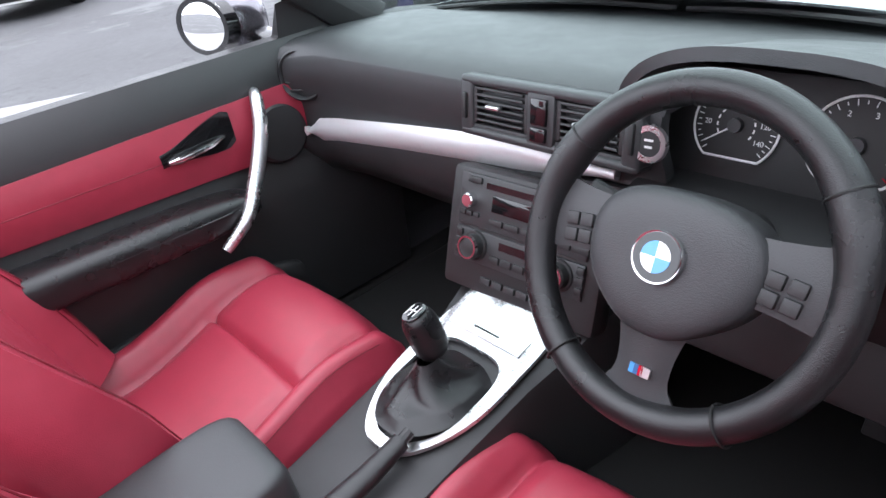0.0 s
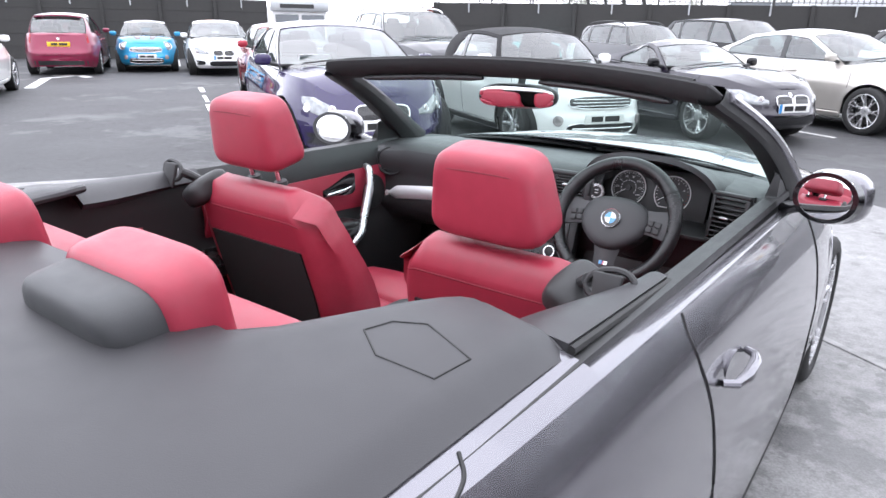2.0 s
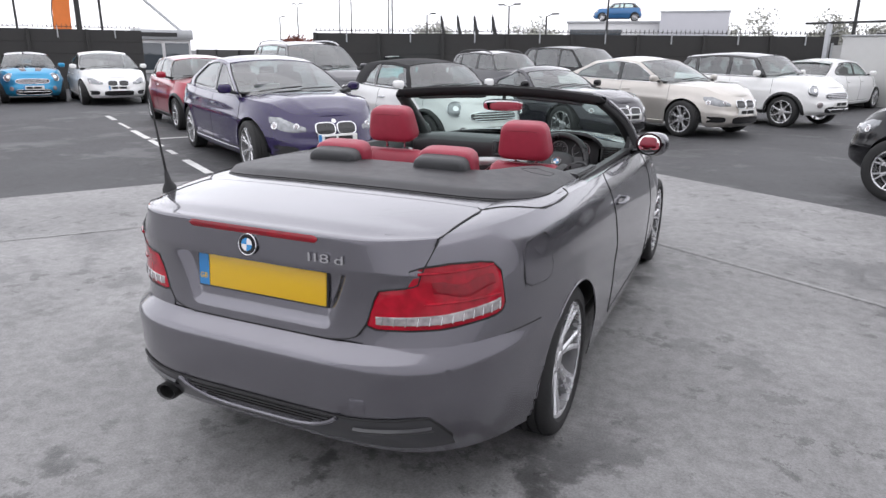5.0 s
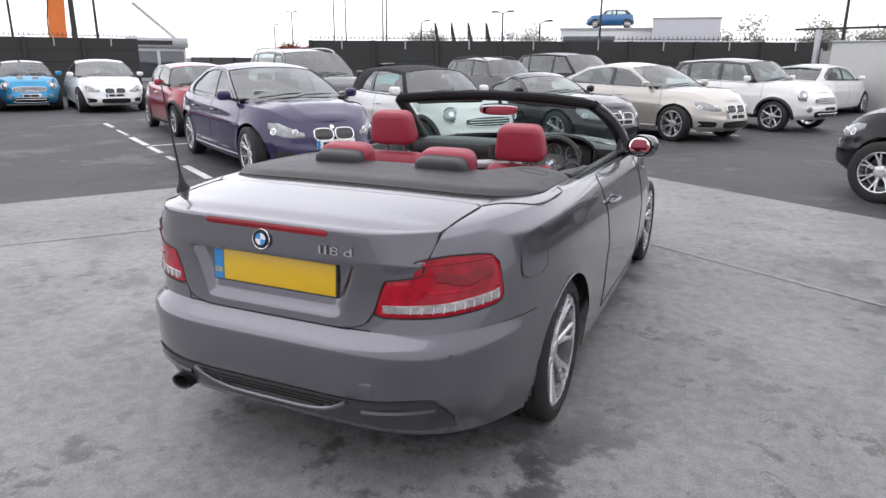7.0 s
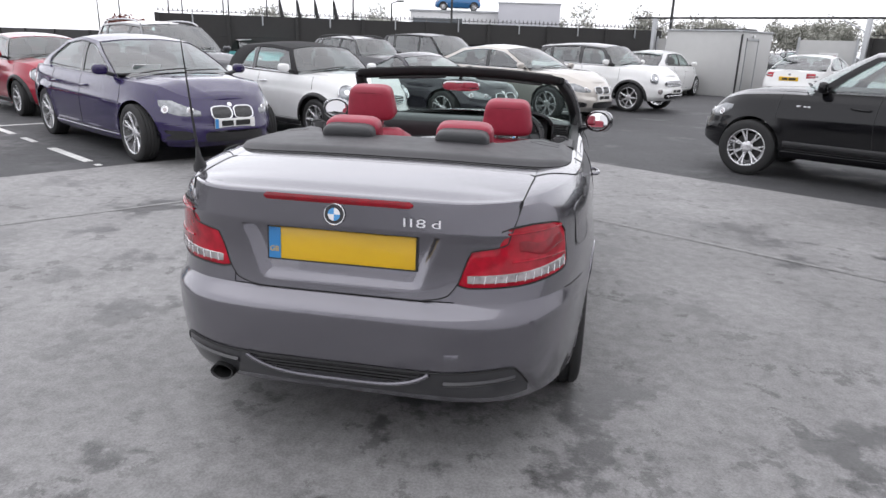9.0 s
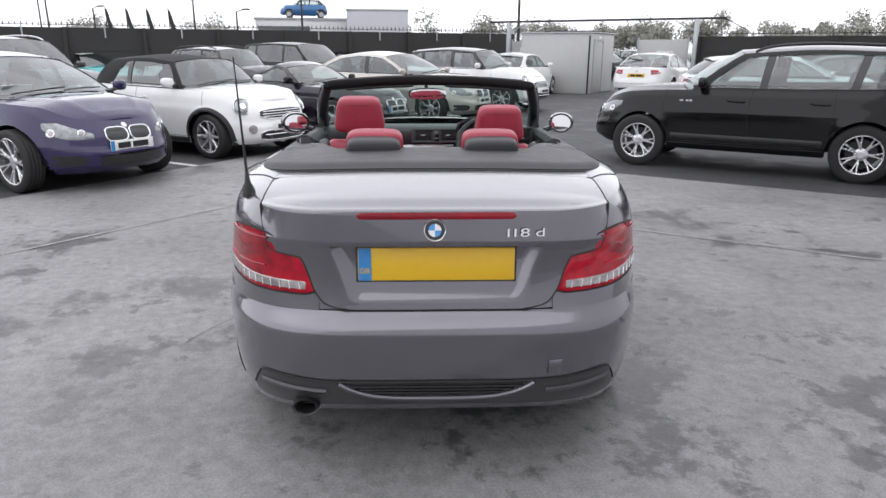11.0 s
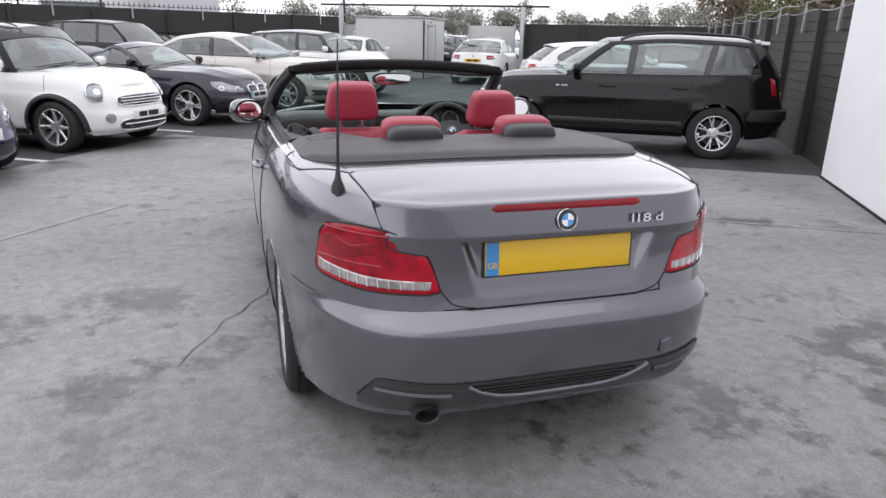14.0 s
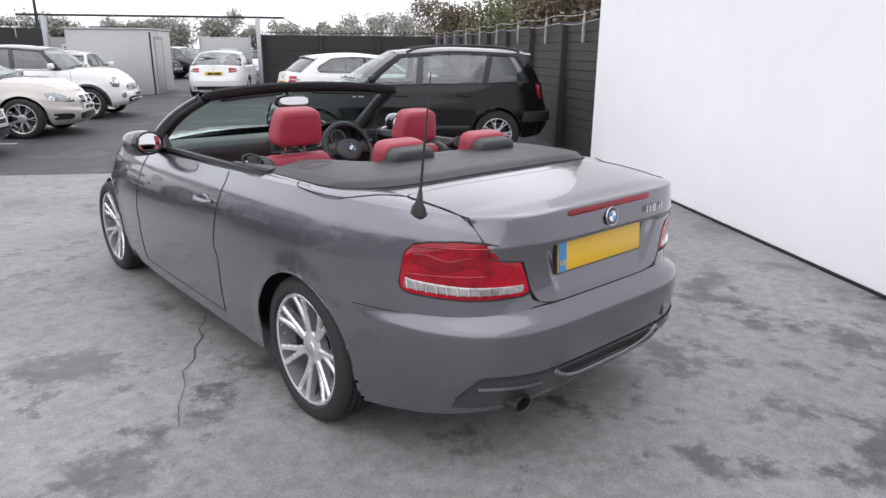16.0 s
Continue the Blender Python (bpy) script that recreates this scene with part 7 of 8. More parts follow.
out, inn = [], []
for a in np.linspace(0, 2 * math.pi, 49):
    c, s_ = math.cos(a), math.sin(a)
    w = 0.102 if s_ > 0 else 0.102 - 0.040 * s_**2
    out.append((0.035 + w * math.copysign(abs(c) ** 0.45, c), 1.395 + (0.195 if s_ > 0 else 0.168) * math.copysign(abs(s_) ** (0.45 if s_ > 0 else 0.85), s_)))
    w2 = 0.078 if s_ > 0 else 0.078 - 0.035 * s_**2
    inn.append((0.035 + w2 * math.copysign(abs(c) ** 0.5, c), 1.345 + (0.095 if s_ > 0 else 0.100) * math.copysign(abs(s_) ** (0.5 if s_ > 0 else 0.8), s_)))
rows = [[(x, y, con_z(y) + 0.002) for x, y in out], [(x * 0.99 + 0.00035, y, con_z(y) + 0.008) for x, y in out], [(x, y, con_z(y) + 0.008) for x, y in inn], [(x, y, con_z(y) + 0.001) for x, y in inn]]
v, f = sheet(rows)
link_mesh("console_surround", v, f, BRUSHED, console, "brushed aluminium console surround", 30)
rows = [[(0.035 + x, y, con_z(y) + 0.013 + 0.004 * math.cos(x * 14)) for x in np.linspace(-0.078, 0.078, 12)] for y in np.linspace(1.455, 1.585, 10)]
skin_of(rows, 0.008, (0, 0, 1), "ashtray_lid", BRUSHED, console, "brushed aluminium lid")
part("lid_groove", box(0.035, 1.468, con_z(1.468) + 0.0175, 0.055, 0.003, 0.001), SEAL, console)
rows = []
for t in np.linspace(0, 1, 14):
    row = []
    for i, (x, y) in enumerate(inn):
        cx, cy = 0.03, 1.345
        r = 1 - 0.84 * t**0.8
        fold = 1 + 0.12 * math.sin(i * 0.52 + 7 * t) * math.sin(math.pi * t)
        row.append((cx + (x - cx) * r * fold, cy + (y - cy) * r * fold, con_z(cy) + 0.002 + 0.012 * smooth(0, 0.2, t) + 0.05 * t**2.2))
    rows.append(row)
v, f = sheet(rows)
link_mesh("gear_gaiter", v, f, BLACK_LEATHER, console, "black leather gaiter", 60)
gl_ = part("gear_stick", tube([(0.028, 1.348, 0.60), (0.022, 1.356, 0.655)], 0.010, 12), CHROME, console)
gk = part("gear_knob", transformed(pad(0.046, 0.056, 0.088, 0.55, 0.8), Matrix.Translation((0.018, 1.362, 0.672)) @ pose(0, 0, 0, 10, -8, 0)), BLACK_LEATHER, console, "black leather gear knob with shift pattern")
part("shift_plate", transformed(pad(0.034, 0.042, 0.006, 0.5, 0.8), Matrix.Translation((0.012, 1.354, 0.7145)) @ pose(0, 0, 0, 10, -8, 0)), GLOSS_BLACK, gk)
for k in range(3):
    part("shift_line", transformed(box(-0.009 + 0.009 * k, 0, 0.0035, 0.0016, 0.022, 0.001), Matrix.Translation((0.012, 1.354, 0.7145)) @ pose(0, 0, 0, 10, -8, 0)), WHITE_PRINT, gk)
part("shift_line", transformed(box(0, 0, 0.0035, 0.019, 0.0016, 0.001), Matrix.Translation((0.012, 1.354, 0.7145)) @ pose(0, 0, 0, 10, -8, 0)), WHITE_PRINT, gk)
part("hand_brake", tube([(0.075, 1.03, 0.55), (0.075, 1.10, 0.556), (0.076, 1.18, 0.567), (0.076, 1.245, 0.582)], [0.020, 0.021, 0.018, 0.015], 12, 0.85), BLACK_LEATHER, console, "black leather hand brake lever")
part("brake_button", tube([(0.076, 1.245, 0.582), (0.076, 1.262, 0.587)], 0.009, 10), BLACK_PLASTIC, console)
part("brake_gaiter", transformed(pad(0.06, 0.14, 0.05, 0.7, 0.7), Matrix.Translation((0.075, 1.02, 0.545))), BLACK_LEATHER, console)
part("arm_rest", transformed(pad(0.19, 0.52, 0.10, 0.25, 0.25), Matrix.Translation((-0.040, 0.84, 0.580)) @ pose(0, 0, 0, 3, 0, 0)), GREY_PLASTIC, console, "charcoal padded centre arm rest")
part("cup_cover", transformed(lathe([(0, 0.045), (0.004, 0.045), (0.005, 0)], 28, "z"), Matrix.Translation((0.115, 1.10, 0.524))), GREY_PLASTIC, console)

# instrument binnacle
bn = new("instrument_binnacle")
bn.parent = hero
rows = []
for t in np.linspace(0, 1, 10):
    row = []
    for a in np.linspace(-8, 188, 33):
        c, s_ = math.cos(radians(a)), math.sin(radians(a))
        x = 0.398 + (0.220 + 0.05 * t) * math.copysign(abs(c) ** 0.75, c) - 0.015 * max(s_, 0) * (1 - t)
        z = 0.905 + (0.158 - 0.085 * t) * (abs(s_) ** 0.75 if s_ > 0 else -abs(s_))
        row.append((x, 1.625 + 0.33 * t - 0.02 * max(s_, 0), z))
    rows.append(row)
skin_of(rows, 0.016, (0, 0, 1), "binnacle_hood", GREY_PLASTIC, bn, "charcoal instrument hood")
FACE = Matrix.Translation((0.379, 1.705, 0.926)) @ pose(0, 0, 0, 74, 0, 0)
part("cluster_face", transformed(box(0, 0, -0.004, 0.36, 0.15, 0.006, 0.003), FACE), BLACK_PLASTIC, bn)
part("binnacle_base", box(0.400, 1.66, 0.845, 0.42, 0.13, 0.02, 0.008, rot=(12, 0, 0)), BLACK_PLASTIC, bn)
for gx, labels, tag, red in ((-0.074, ["20", "40", "60", "80", "100", "120", "140"], "speed_dial", False), (0.068, ["1", "2", "3", "4", "5"], "rev_dial", True)):
    dial = new(tag)
    dial.parent = bn
    dial.matrix_basis = FACE @ Matrix.Translation((gx, 0.004, 0.0))
    part("dial_face", lathe([(0, 0), (0, 0.055), (0.002, 0.055), (0.003, 0)], 40, "z"), BLACK_PRINT, dial)
    arc = [(0.056 * math.cos(a), 0.056 * math.sin(a), 0.004) for a in np.linspace(radians(-50), radians(230), 40)]
    part("dial_ring", tube(arc + arc[:1], 0.0017, 6), WHITE_PRINT, dial, "white dial outline")
    n = len(labels)
    for k, w in enumerate(labels):
        a = radians(180 - 35 * k) if not red else radians(160 - 45 * k)
        part("dial_number", words(w, 0.0095, Matrix.Translation((0.0375 * math.cos(a), 0.0375 * math.sin(a), 0.0035)), 0.0002), WHITE_PRINT, dial)
    for k in range(4 * n + 3):
        a = radians(222 - 264 * k / (4 * n + 2))
        part("dial_tick", transformed(box(0.049, 0, 0.0035, 0.007 if k % 2 == 0 else 0.004, 0.0012, 0.0004), pose(0, 0, 0, 0, 0, math.degrees(a))), RED_LENS if red and k > 4 * n - 3 else WHITE_PRINT, dial)
    if not red:
        for k in range(12):
            a = radians(204 - 21.5 * k)
            part("small_number", transformed(box(0.0245, 0, 0.0034, 0.0022, 0.0050, 0.0003), pose(0, 0, 0, 0, 0, math.degrees(a))), WHITE_PRINT, dial)
    part("needle", transformed(box(-0.022, 0, 0.007, 0.046, 0.0020, 0.001), pose(0, 0, 0, 0, 0, 34 if not red else 30)), WHITE_PRINT, dial)
    part("needle_cap", lathe([(0.003, 0.010), (0.010, 0.009), (0.010, 0)], 20, "z"), GREY_PLASTIC, dial)
ST = Matrix.Translation((0.232, 1.622, 0.922)) @ pose(0, 0, 0, 78, 0, 4)
sbt = part("start_button", transformed(lathe([(0, 0.017), (0.005, 0.017), (0.005, 0)], 28, "z"), ST), BLACK_PLASTIC, dash, "round starter button with silver ring")
part("start_ring", transformed(lathe([(0, 0.017), (0.006, 0.017), (0.006, 0.0245), (0, 0.026)], 32, "z", closed=True), ST), BRUSHED, sbt)
for dz, wd in ((0.005, 0.016), (-0.004, 0.013)):
    part("button_print", transformed(box(0, dz, 0.0053, wd * 0.8, 0.003, 0.0004), ST), WHITE_PRINT, sbt)
part("wing_panel", box(0.655, 1.715, 0.88, 0.13, 0.10, 0.18, 0.02, rot=(-8, 0, 14)), GREY_PLASTIC, dash)
part("knee_panel", box(0.40, 1.68, 0.70, 0.42, 0.06, 0.20, 0.02, rot=(-25, 0, 0)), BLACK_PLASTIC, dash)
part("light_switch", transformed(lathe([(0, 0.022), (0.012, 0.02), (0.012, 0)], 24, "z"), Matrix.Translation((0.655, 1.625, 0.76)) @ pose(0, 0, 0, 80, 0, 12)), BLACK_PLASTIC, dash)
# pedals
for x, w in ((0.26, 0.07), (0.36, 0.075), (0.50, 0.05)):
    part("pedal", join(box(x, 1.93, 0.40, w, 0.02, 0.09 if w > 0.06 else 0.17, 0.006, rot=(-30, 0, 0)), tube([(x, 1.95, 0.44), (x, 2.03, 0.66)], 0.012, 8)), BLACK_PLASTIC, dash)

# steering wheel: local x right, y up in its plane, z towards the driver
sw = new("steering_wheel")
sw.parent = hero
tl_ = radians(28)
sw.matrix_basis = Matrix.Translation((0.367, 1.455, 0.884)) @ Matrix(((1, 0, 0, 0), (0, math.sin(tl_), -math.cos(tl_), 0), (0, math.cos(tl_), math.sin(tl_), 0), (0, 0, 0, 1)))
rows = []
for a in np.linspace(0, 2 * math.pi, 73):
    th_ = a
    grip = 0.0190 + 0.003 * math.exp(-((math.sin(th_) - 0.45) / 0.22) ** 2)
    row = []
    for b in np.linspace(0, 2 * math.pi, 17):
        rr = 0.173 + grip * math.cos(b)
        row.append((rr * math.cos(th_), 1.03 * rr * math.sin(th_), 0.002 + grip * 1.1 * math.sin(b)))
    rows.append(row)
v, f = sheet(rows)
link_mesh("wheel_rim", v, f, BLACK_LEATHER, sw, "black leather steering wheel rim", 60)
for a in (35, 145, -55, -125):
    th_ = radians(a)
    ring = [((0.173 + 0.0212 * math.cos(b)) * math.cos(th_), 1.03 * (0.173 + 0.0212 * math.cos(b)) * math.sin(th_), 0.002 + 0.0235 * math.sin(b)) for b in np.linspace(0, 2 * math.pi, 25)]
    part("rim_seam", tube(ring, 0.0016, 5), SEAL, sw)
bm = pad(0.205, 0.150, 0.075, 0.42, 0.75, 36, 20)
for q in bm.verts:
    if q.co.y < 0:
        q.co.x *= 1 - 0.45 * (-q.co.y / 0.075) ** 1.6
        q.co.y *= 1.12
    q.co.z -= 1.2 * q.co.x**2
part("airbag_cover", transformed(bm, Matrix.Translation((0, -0.004, -0.004))), GREY_PLASTIC, sw, "charcoal airbag cover", 60)
for sx in (1, -1):
    rows = []
    for t in np.linspace(0, 1, 8):
        x = 0.075 + 0.088 * t
        rows.append([(sx * x, 0.012 + yy * (0.034 + 0.012 * t * t), 0.012 - 0.010 * t - 0.004 * yy * yy) for yy in np.linspace(-1, 1, 7)])
    skin_of(rows, 0.022, (0, 0, 1), "side_spoke", GREY_PLASTIC, sw)
    for i in (0, 1):
        for j in (0, 1):
            part("spoke_button", transformed(box(sx * (0.106 + 0.021 * i), 0.003 + 0.019 * j, 0.0095 - 0.003 * i, 0.017, 0.016, 0.008, 0.002), pose(0, 0, 0, 0, 0, sx * -6)), BLACK_PLASTIC, sw)
rows = []
for t in np.linspace(0, 1, 10):
    y = -0.062 - 0.105 * t
    w = 0.046 - 0.014 * math.sin(math.pi * t * 0.8) + 0.012 * smooth(0.7, 1, t)
    rows.append([(w * k, y, 0.014 - 0.010 * t - 0.010 * k * k) for k in np.linspace(-1, 1, 9)])
skin_of(rows, 0.02, (0, 0, 1), "lower_spoke", GREY_PLASTIC, sw)
for k, c in enumerate((BADGE_BLUE, MID_BLUE, RED_LENS, BRUSHED)):
    part("spoke_badge", box(0.0 - 0.006 + 0.0055 * k, -0.128, 0.0095, 0.0055 if k < 3 else 0.011, 0.011, 0.003), c, sw)
roundel(sw, Matrix.Translation((0, 0.0, 0.0335)), 0.029)
part("steering_column", transformed(lathe([(-0.02, 0.05), (-0.22, 0.06), (-0.22, 0)], 24, "z"), Matrix.Diagonal((1, 1, 1, 1))), BLACK_PLASTIC, sw)
for sx in (1, -1):
    part("stalk", tube([(sx * 0.04, 0.02, -0.07), (sx * 0.12, 0.035, -0.075), (sx * 0.165, 0.045, -0.075)], [0.007, 0.008, 0.010], 8), BLACK_PLASTIC, sw)

# ---- boundaries of the lot ----
def lot_box(u0, u1, v0, v1, z0, z1, bevel=0.0):
    """A block in the lot's own axes, as a bmesh in world coordinates."""
    bm = box((u0 + u1) / 2, (v0 + v1) / 2, (z0 + z1) / 2, u1 - u0, v1 - v0, z1 - z0, bevel)
    bmesh.ops.transform(bm, matrix=pose(0, 0, 0, 0, 0, math.degrees(LOT)), verts=bm.verts)
    return bm


def solid(name, bm, material, label="", category="", kind="", sharp=35):
    me = bpy.data.meshes.new(name)
    bmesh.ops.recalc_face_normals(bm, faces=bm.faces)
    bm.to_mesh(me)
    bm.free()
    me.materials.append(material)
    return tagged(new(name, me), label, category, kind=kind)


solid("wall_white", lot_box(2.90, 3.35, -16, 5.70, 0, 4.6), WALL_WHITE, "smooth bright white rendered building wall", "wall", "structure")
solid("trim", lot_box(2.885, 2.90, -16, 5.70, 0.0, 0.035), SEAL, "dark joint at the foot of the white wall", "trim", "structure")


def boarded_fence(name, p0, p1, height, bay, boards, material, label, spikes=True, brackets=True, posts=True, sunk=0.03):
    """A fence from p0 to p1 (u, v): posts, lapped horizontal boards, brackets and a row of spikes."""
    a, b = lot(*p0), lot(*p1)
    d = b - a
    n = max(1, round(d.length / bay))
    ang = math.degrees(math.atan2(d.y, d.x))
    fence = thing(name, Matrix.Translation(a) @ pose(0, 0, 0, 0, 0, ang), label, "fence")
    bl = d.length / n
    bh = height / boards
    me = bpy.data.meshes.new("board")
    bm = box(bl / 2, 0, bh / 2, bl - 0.02, 0.030, bh + 0.012, 0.006, 1, rot=None)
    for q in bm.verts:
        if q.co.z < bh / 2:
            q.co.y *= 1.7
    bm.to_mesh(me)
    bm.free()
    me.materials.append(material)
    pm = bpy.data.meshes.new("post")
    bm = box(0, -0.045, height / 2, 0.12, 0.13, height + 0.04, 0.008, 1)
    bm.to_mesh(pm)
    bm.free()
    pm.materials.append(material)
    for i in range(n):
        for k in range(boards):
            o = new("board", me)
            o.parent = fence
            o.location = (i * bl, 0.004 * ((i * 7 + k * 3) % 3 - 1), k * bh)
        if posts:
            o = new("post", pm)
            o.parent = fence
            o.location = (i * bl, 0, 0)
    if brackets:
        bk = bpy.data.meshes.new("bracket")
        bm = join(box(0, -0.075, height - 0.13, 0.045, 0.03, 0.34, 0.004, 1), box(0, -0.075, height + 0.06, 0.02, 0.02, 0.16))
        bm.to_mesh(bk)
        bm.free()
        bk.materials.append(GALV)
        for i in range(n):
            o = new("bracket", bk)
            o.parent = fence
            o.location = (i * bl + bl * 0.5, 0, 0)
    if spikes:
        bm = bmesh.new()
        verts, faces = [], []
        rail = box(d.length / 2, 0, height + 0.09, d.length, 0.012, 0.02)
        parts_ = [rail]
        for i in range(int(d.length / 0.16)):
            x = i * 0.16 + 0.05
            s = box(x, 0, height + 0.12, 0.012, 0.03, 0.16)
            parts_.append(s)
            parts_.append(box(x, 0, height + 0.13, 0.07, 0.012, 0.018, rot=(0, 25 if i % 2 else -25, 0)))
        o = part("spike_strip", join(*parts_), GALV if spikes == "light" else DARK_METAL, fence, "row of anti-climb spikes")
        tagged(o, kind="stuff")
    return fence


boarded_fence("boundary_fence", (3.10, 22.0), (3.10, 5.72), 1.93, 1.85, 14, FENCE_BROWN, "dark stained lapped-board fence with posts and galvanised brackets", spikes=False)
boarded_fence("boundary_fence", (-3.0, 22.1), (3.1, 22.1), 1.95, 2.0, 4, FENCE_BLACK, "black boarded fence topped with spikes", spikes=True, brackets=False)
boarded_fence("boundary_fence", (-28.0, -16.0), (-28.0, 4.0), 2.22, 2.05, 5, FENCE_BLACK, "black boarded fence with pale brackets and spikes", spikes=True)
boarded_fence("boundary_fence", (-21.6, 8.8), (-10.6, 23.9), 2.13, 2.3, 3, FENCE_BLACK, "black boarded fence behind the parked cars, topped with spikes", spikes=True)
boarded_fence("boundary_fence", (-60, 14.0), (-24.0, 14.0), 1.5, 6.0, 2, FENCE_BLACK, "low black fence beyond the car park", spikes=False, brackets=False)
# thin wire along the top of the board fence
wire = thing("fence_wire", pose(0, 0, 0), "galvanised wires strung along the fence top", "wire")
for dz in (-0.02, 0.10):
    part("wire_strand", tube([lot(3.0, v, 1.93 + dz + 0.02 * math.sin(v * 3.4)) for v in np.linspace(5.8, 22, 60)], 0.006, 5), GALV, wire)

# site cabin and gate
cabin_ = thing("site_cabin", lot_pose(-7.75, 22.55), "pale grey steel site cabin with a closed door", "cabin")
part("cabin_wall", box(0, 0, 1.04, 2.6, 2.8, 2.08, 0.02), HUT_GREY, cabin_)
part("cabin_roof", box(0, 0, 2.10, 2.68, 2.88, 0.05, 0.01), GALV, cabin_)
part("cabin_door", box(1.305, -0.45, 0.93, 0.03, 0.95, 1.72, 0.01), mat("grey_door", (0.40, 0.40, 0.39), rough=0.5, var=0.05, scale=5), cabin_)
part("door_frame", join(box(1.31, -0.96, 0.95, 0.04, 0.06, 1.86), box(1.31, 0.06, 0.95, 0.04, 0.06, 1.86), box(1.31, -0.45, 1.84, 0.04, 1.08, 0.06)), GALV, cabin_)
part("corner_post", box(1.29, -1.39, 1.0, 0.05, 0.05, 2.0), DARK_METAL, cabin_)
part("cabin_lamp", box(1.33, -0.45, 1.95, 0.05, 0.2, 0.07, 0.01), WHITE_PRINT, cabin_)
for k in range(6):
    part("roof_rib", box(-0.9 + 0.34 * k, 0.5, 2.17, 0.26, 0.8, 0.08, 0.01), DARK_METAL, cabin_)
gate = thing("vehicle_gate", lot_pose(0, 0), "grey steel gate frame with an overhead bar", "gate")
for u in (-9.85, -3.05):
    part("gate_post", box(u, 21.75, 1.25, 0.14, 0.14, 2.5, 0.01), GALV, gate)
    part("gate_bracket", tube([(u + (0.7 if u < -5 else -0.7), 21.75, 2.46), (u, 21.75, 2.1)], 0.02, 6), GALV, gate)
part("gate_beam", box(-6.4, 21.75, 2.52, 8.5, 0.09, 0.07, 0.01), DARK_METAL, gate)
part("gate_cable", tube([(-2.2, 21.75, 2.5), (-1.5, 21.8, 2.15), (-1.3, 21.9, 1.95)], 0.012, 6), DARK_METAL, gate)
panel_ = thing("mesh_panel", lot_pose(-9.35, 22.2), "grey mesh gate panel with a white notice", "gate panel")
for x in (-0.55, 0.55):
    part("panel_post", box(x, 0, 0.95, 0.05, 0.05, 1.9), GALV, panel_)
part("panel_sheet", box(0, 0.01, 0.95, 1.05, 0.02, 1.75), HUT_GREY, panel_)
part("notice", box(0.1, -0.02, 1.45, 0.6, 0.01, 0.32), WHITE_PRINT, panel_)
for dz, m in ((0.06, RED_LENS), (-0.02, BLACK_PRINT), (-0.09, BLACK_PRINT)):
    part("notice_bar", box(0.1, -0.027, 1.45 + dz, 0.48, 0.004, 0.04), m, panel_)
panel2 = thing("mesh_panel", lot_pose(-4.3, 22.6), "grey steel gate leaf with a white notice", "gate panel")
part("panel_sheet", box(0, 0.0, 0.95, 1.7, 0.04, 1.85, 0.01), HUT_GREY, panel2)
for x in (-0.85, 0.85):
    part("panel_post", box(x, 0, 0.98, 0.07, 0.07, 1.95), GALV, panel2)
part("notice", box(0.1, -0.03, 1.35, 0.55, 0.01, 0.30), WHITE_PRINT, panel2)
part("notice_bar", box(0.1, -0.037, 1.40, 0.42, 0.004, 0.05), RED_LENS, panel2)

# ---- road markings ----

def stripe(u0, v0, u1, v1, w=0.10, label="worn white painted bay line"):
    a, b = lot(u0, v0, 0.002), lot(u1, v1, 0.002)
    d = (b - a).normalized()
    s = Vector((-d.y, d.x, 0)) * (w / 2)
    vv, ff = sheet([[a - s + Vector((0, 0, 0.002)), a + s + Vector((0, 0, 0.002))], [b - s + Vector((0, 0, 0.002)), b + s + Vector((0, 0, 0.002))]])
    o = link_mesh("trim", vv, ff, ROAD_PAINT, None, smooth=False)
    return tagged(o, label, "road marking", kind="structure")


rnd = random.Random(5)
u = -15.2
while u < -5.9:
    ln = rnd.uniform(0.5, 1.5)
    stripe(u, 0.80 - 0.02 * rnd.random(), min(u + ln, -5.9), 0.80, rnd.uniform(0.07, 0.12))
    u += ln + rnd.uniform(0.15, 0.7)
for v_ in (3.42, 6.15, 8.85, 11.5):
    stripe(-10.5, v_, -5.7, v_)
stripe(-10.2, 0.85, -10.2, 6.0)
stripe(-1.4, 5.74, 2.88, 5.78, 0.07, "thin white painted edge line")
for v_ in (-4.9, -2.3, 0.45, 3.2):
    stripe(-27.2, v_, -23.0, v_)
for a_, b_ in (((-15.6, -2.62), (-18.4, -2.70)), ((-18.4, -2.70), (-19.2, -2.05)), ((-19.2, -2.05), (-18.5, -1.75)), ((-19.2, -2.05), (-19.4, -2.7))):
    stripe(*a_, *b_, 0.22, "white painted direction arrow")

# crack and joints in the apron
crack = [(-0.70, 1.42), (-0.76, 1.30), (-0.84, 1.19), (-0.86, 1.08), (-0.95, 0.97), (-1.0, 0.84), (-1.10, 0.74), (-1.14, 0.60), (-1.24, 0.42), (-1.30, 0.25)]
CRACK = mat("dark_crack", (0.085, 0.084, 0.082), rough=0.9)
rows = []
for i, (x, y) in enumerate(crack):
    w = 0.002 + 0.005 * math.sin(math.pi * min(i / 7, 1)) * (0.6 + 0.4 * (i % 2))
    rows.append([(x - w, y, 0.0155), (x + w, y + 0.3 * w, 0.0155)])
vv, ff = sheet(rows)
tagged(link_mesh("trim", vv, ff, CRACK, None, smooth=False), "dark crack across the concrete", "crack", kind="structure")
JOINT = mat("pale_joint_filler", (0.245, 0.243, 0.24), rough=0.7, var=0.4, scale=25)
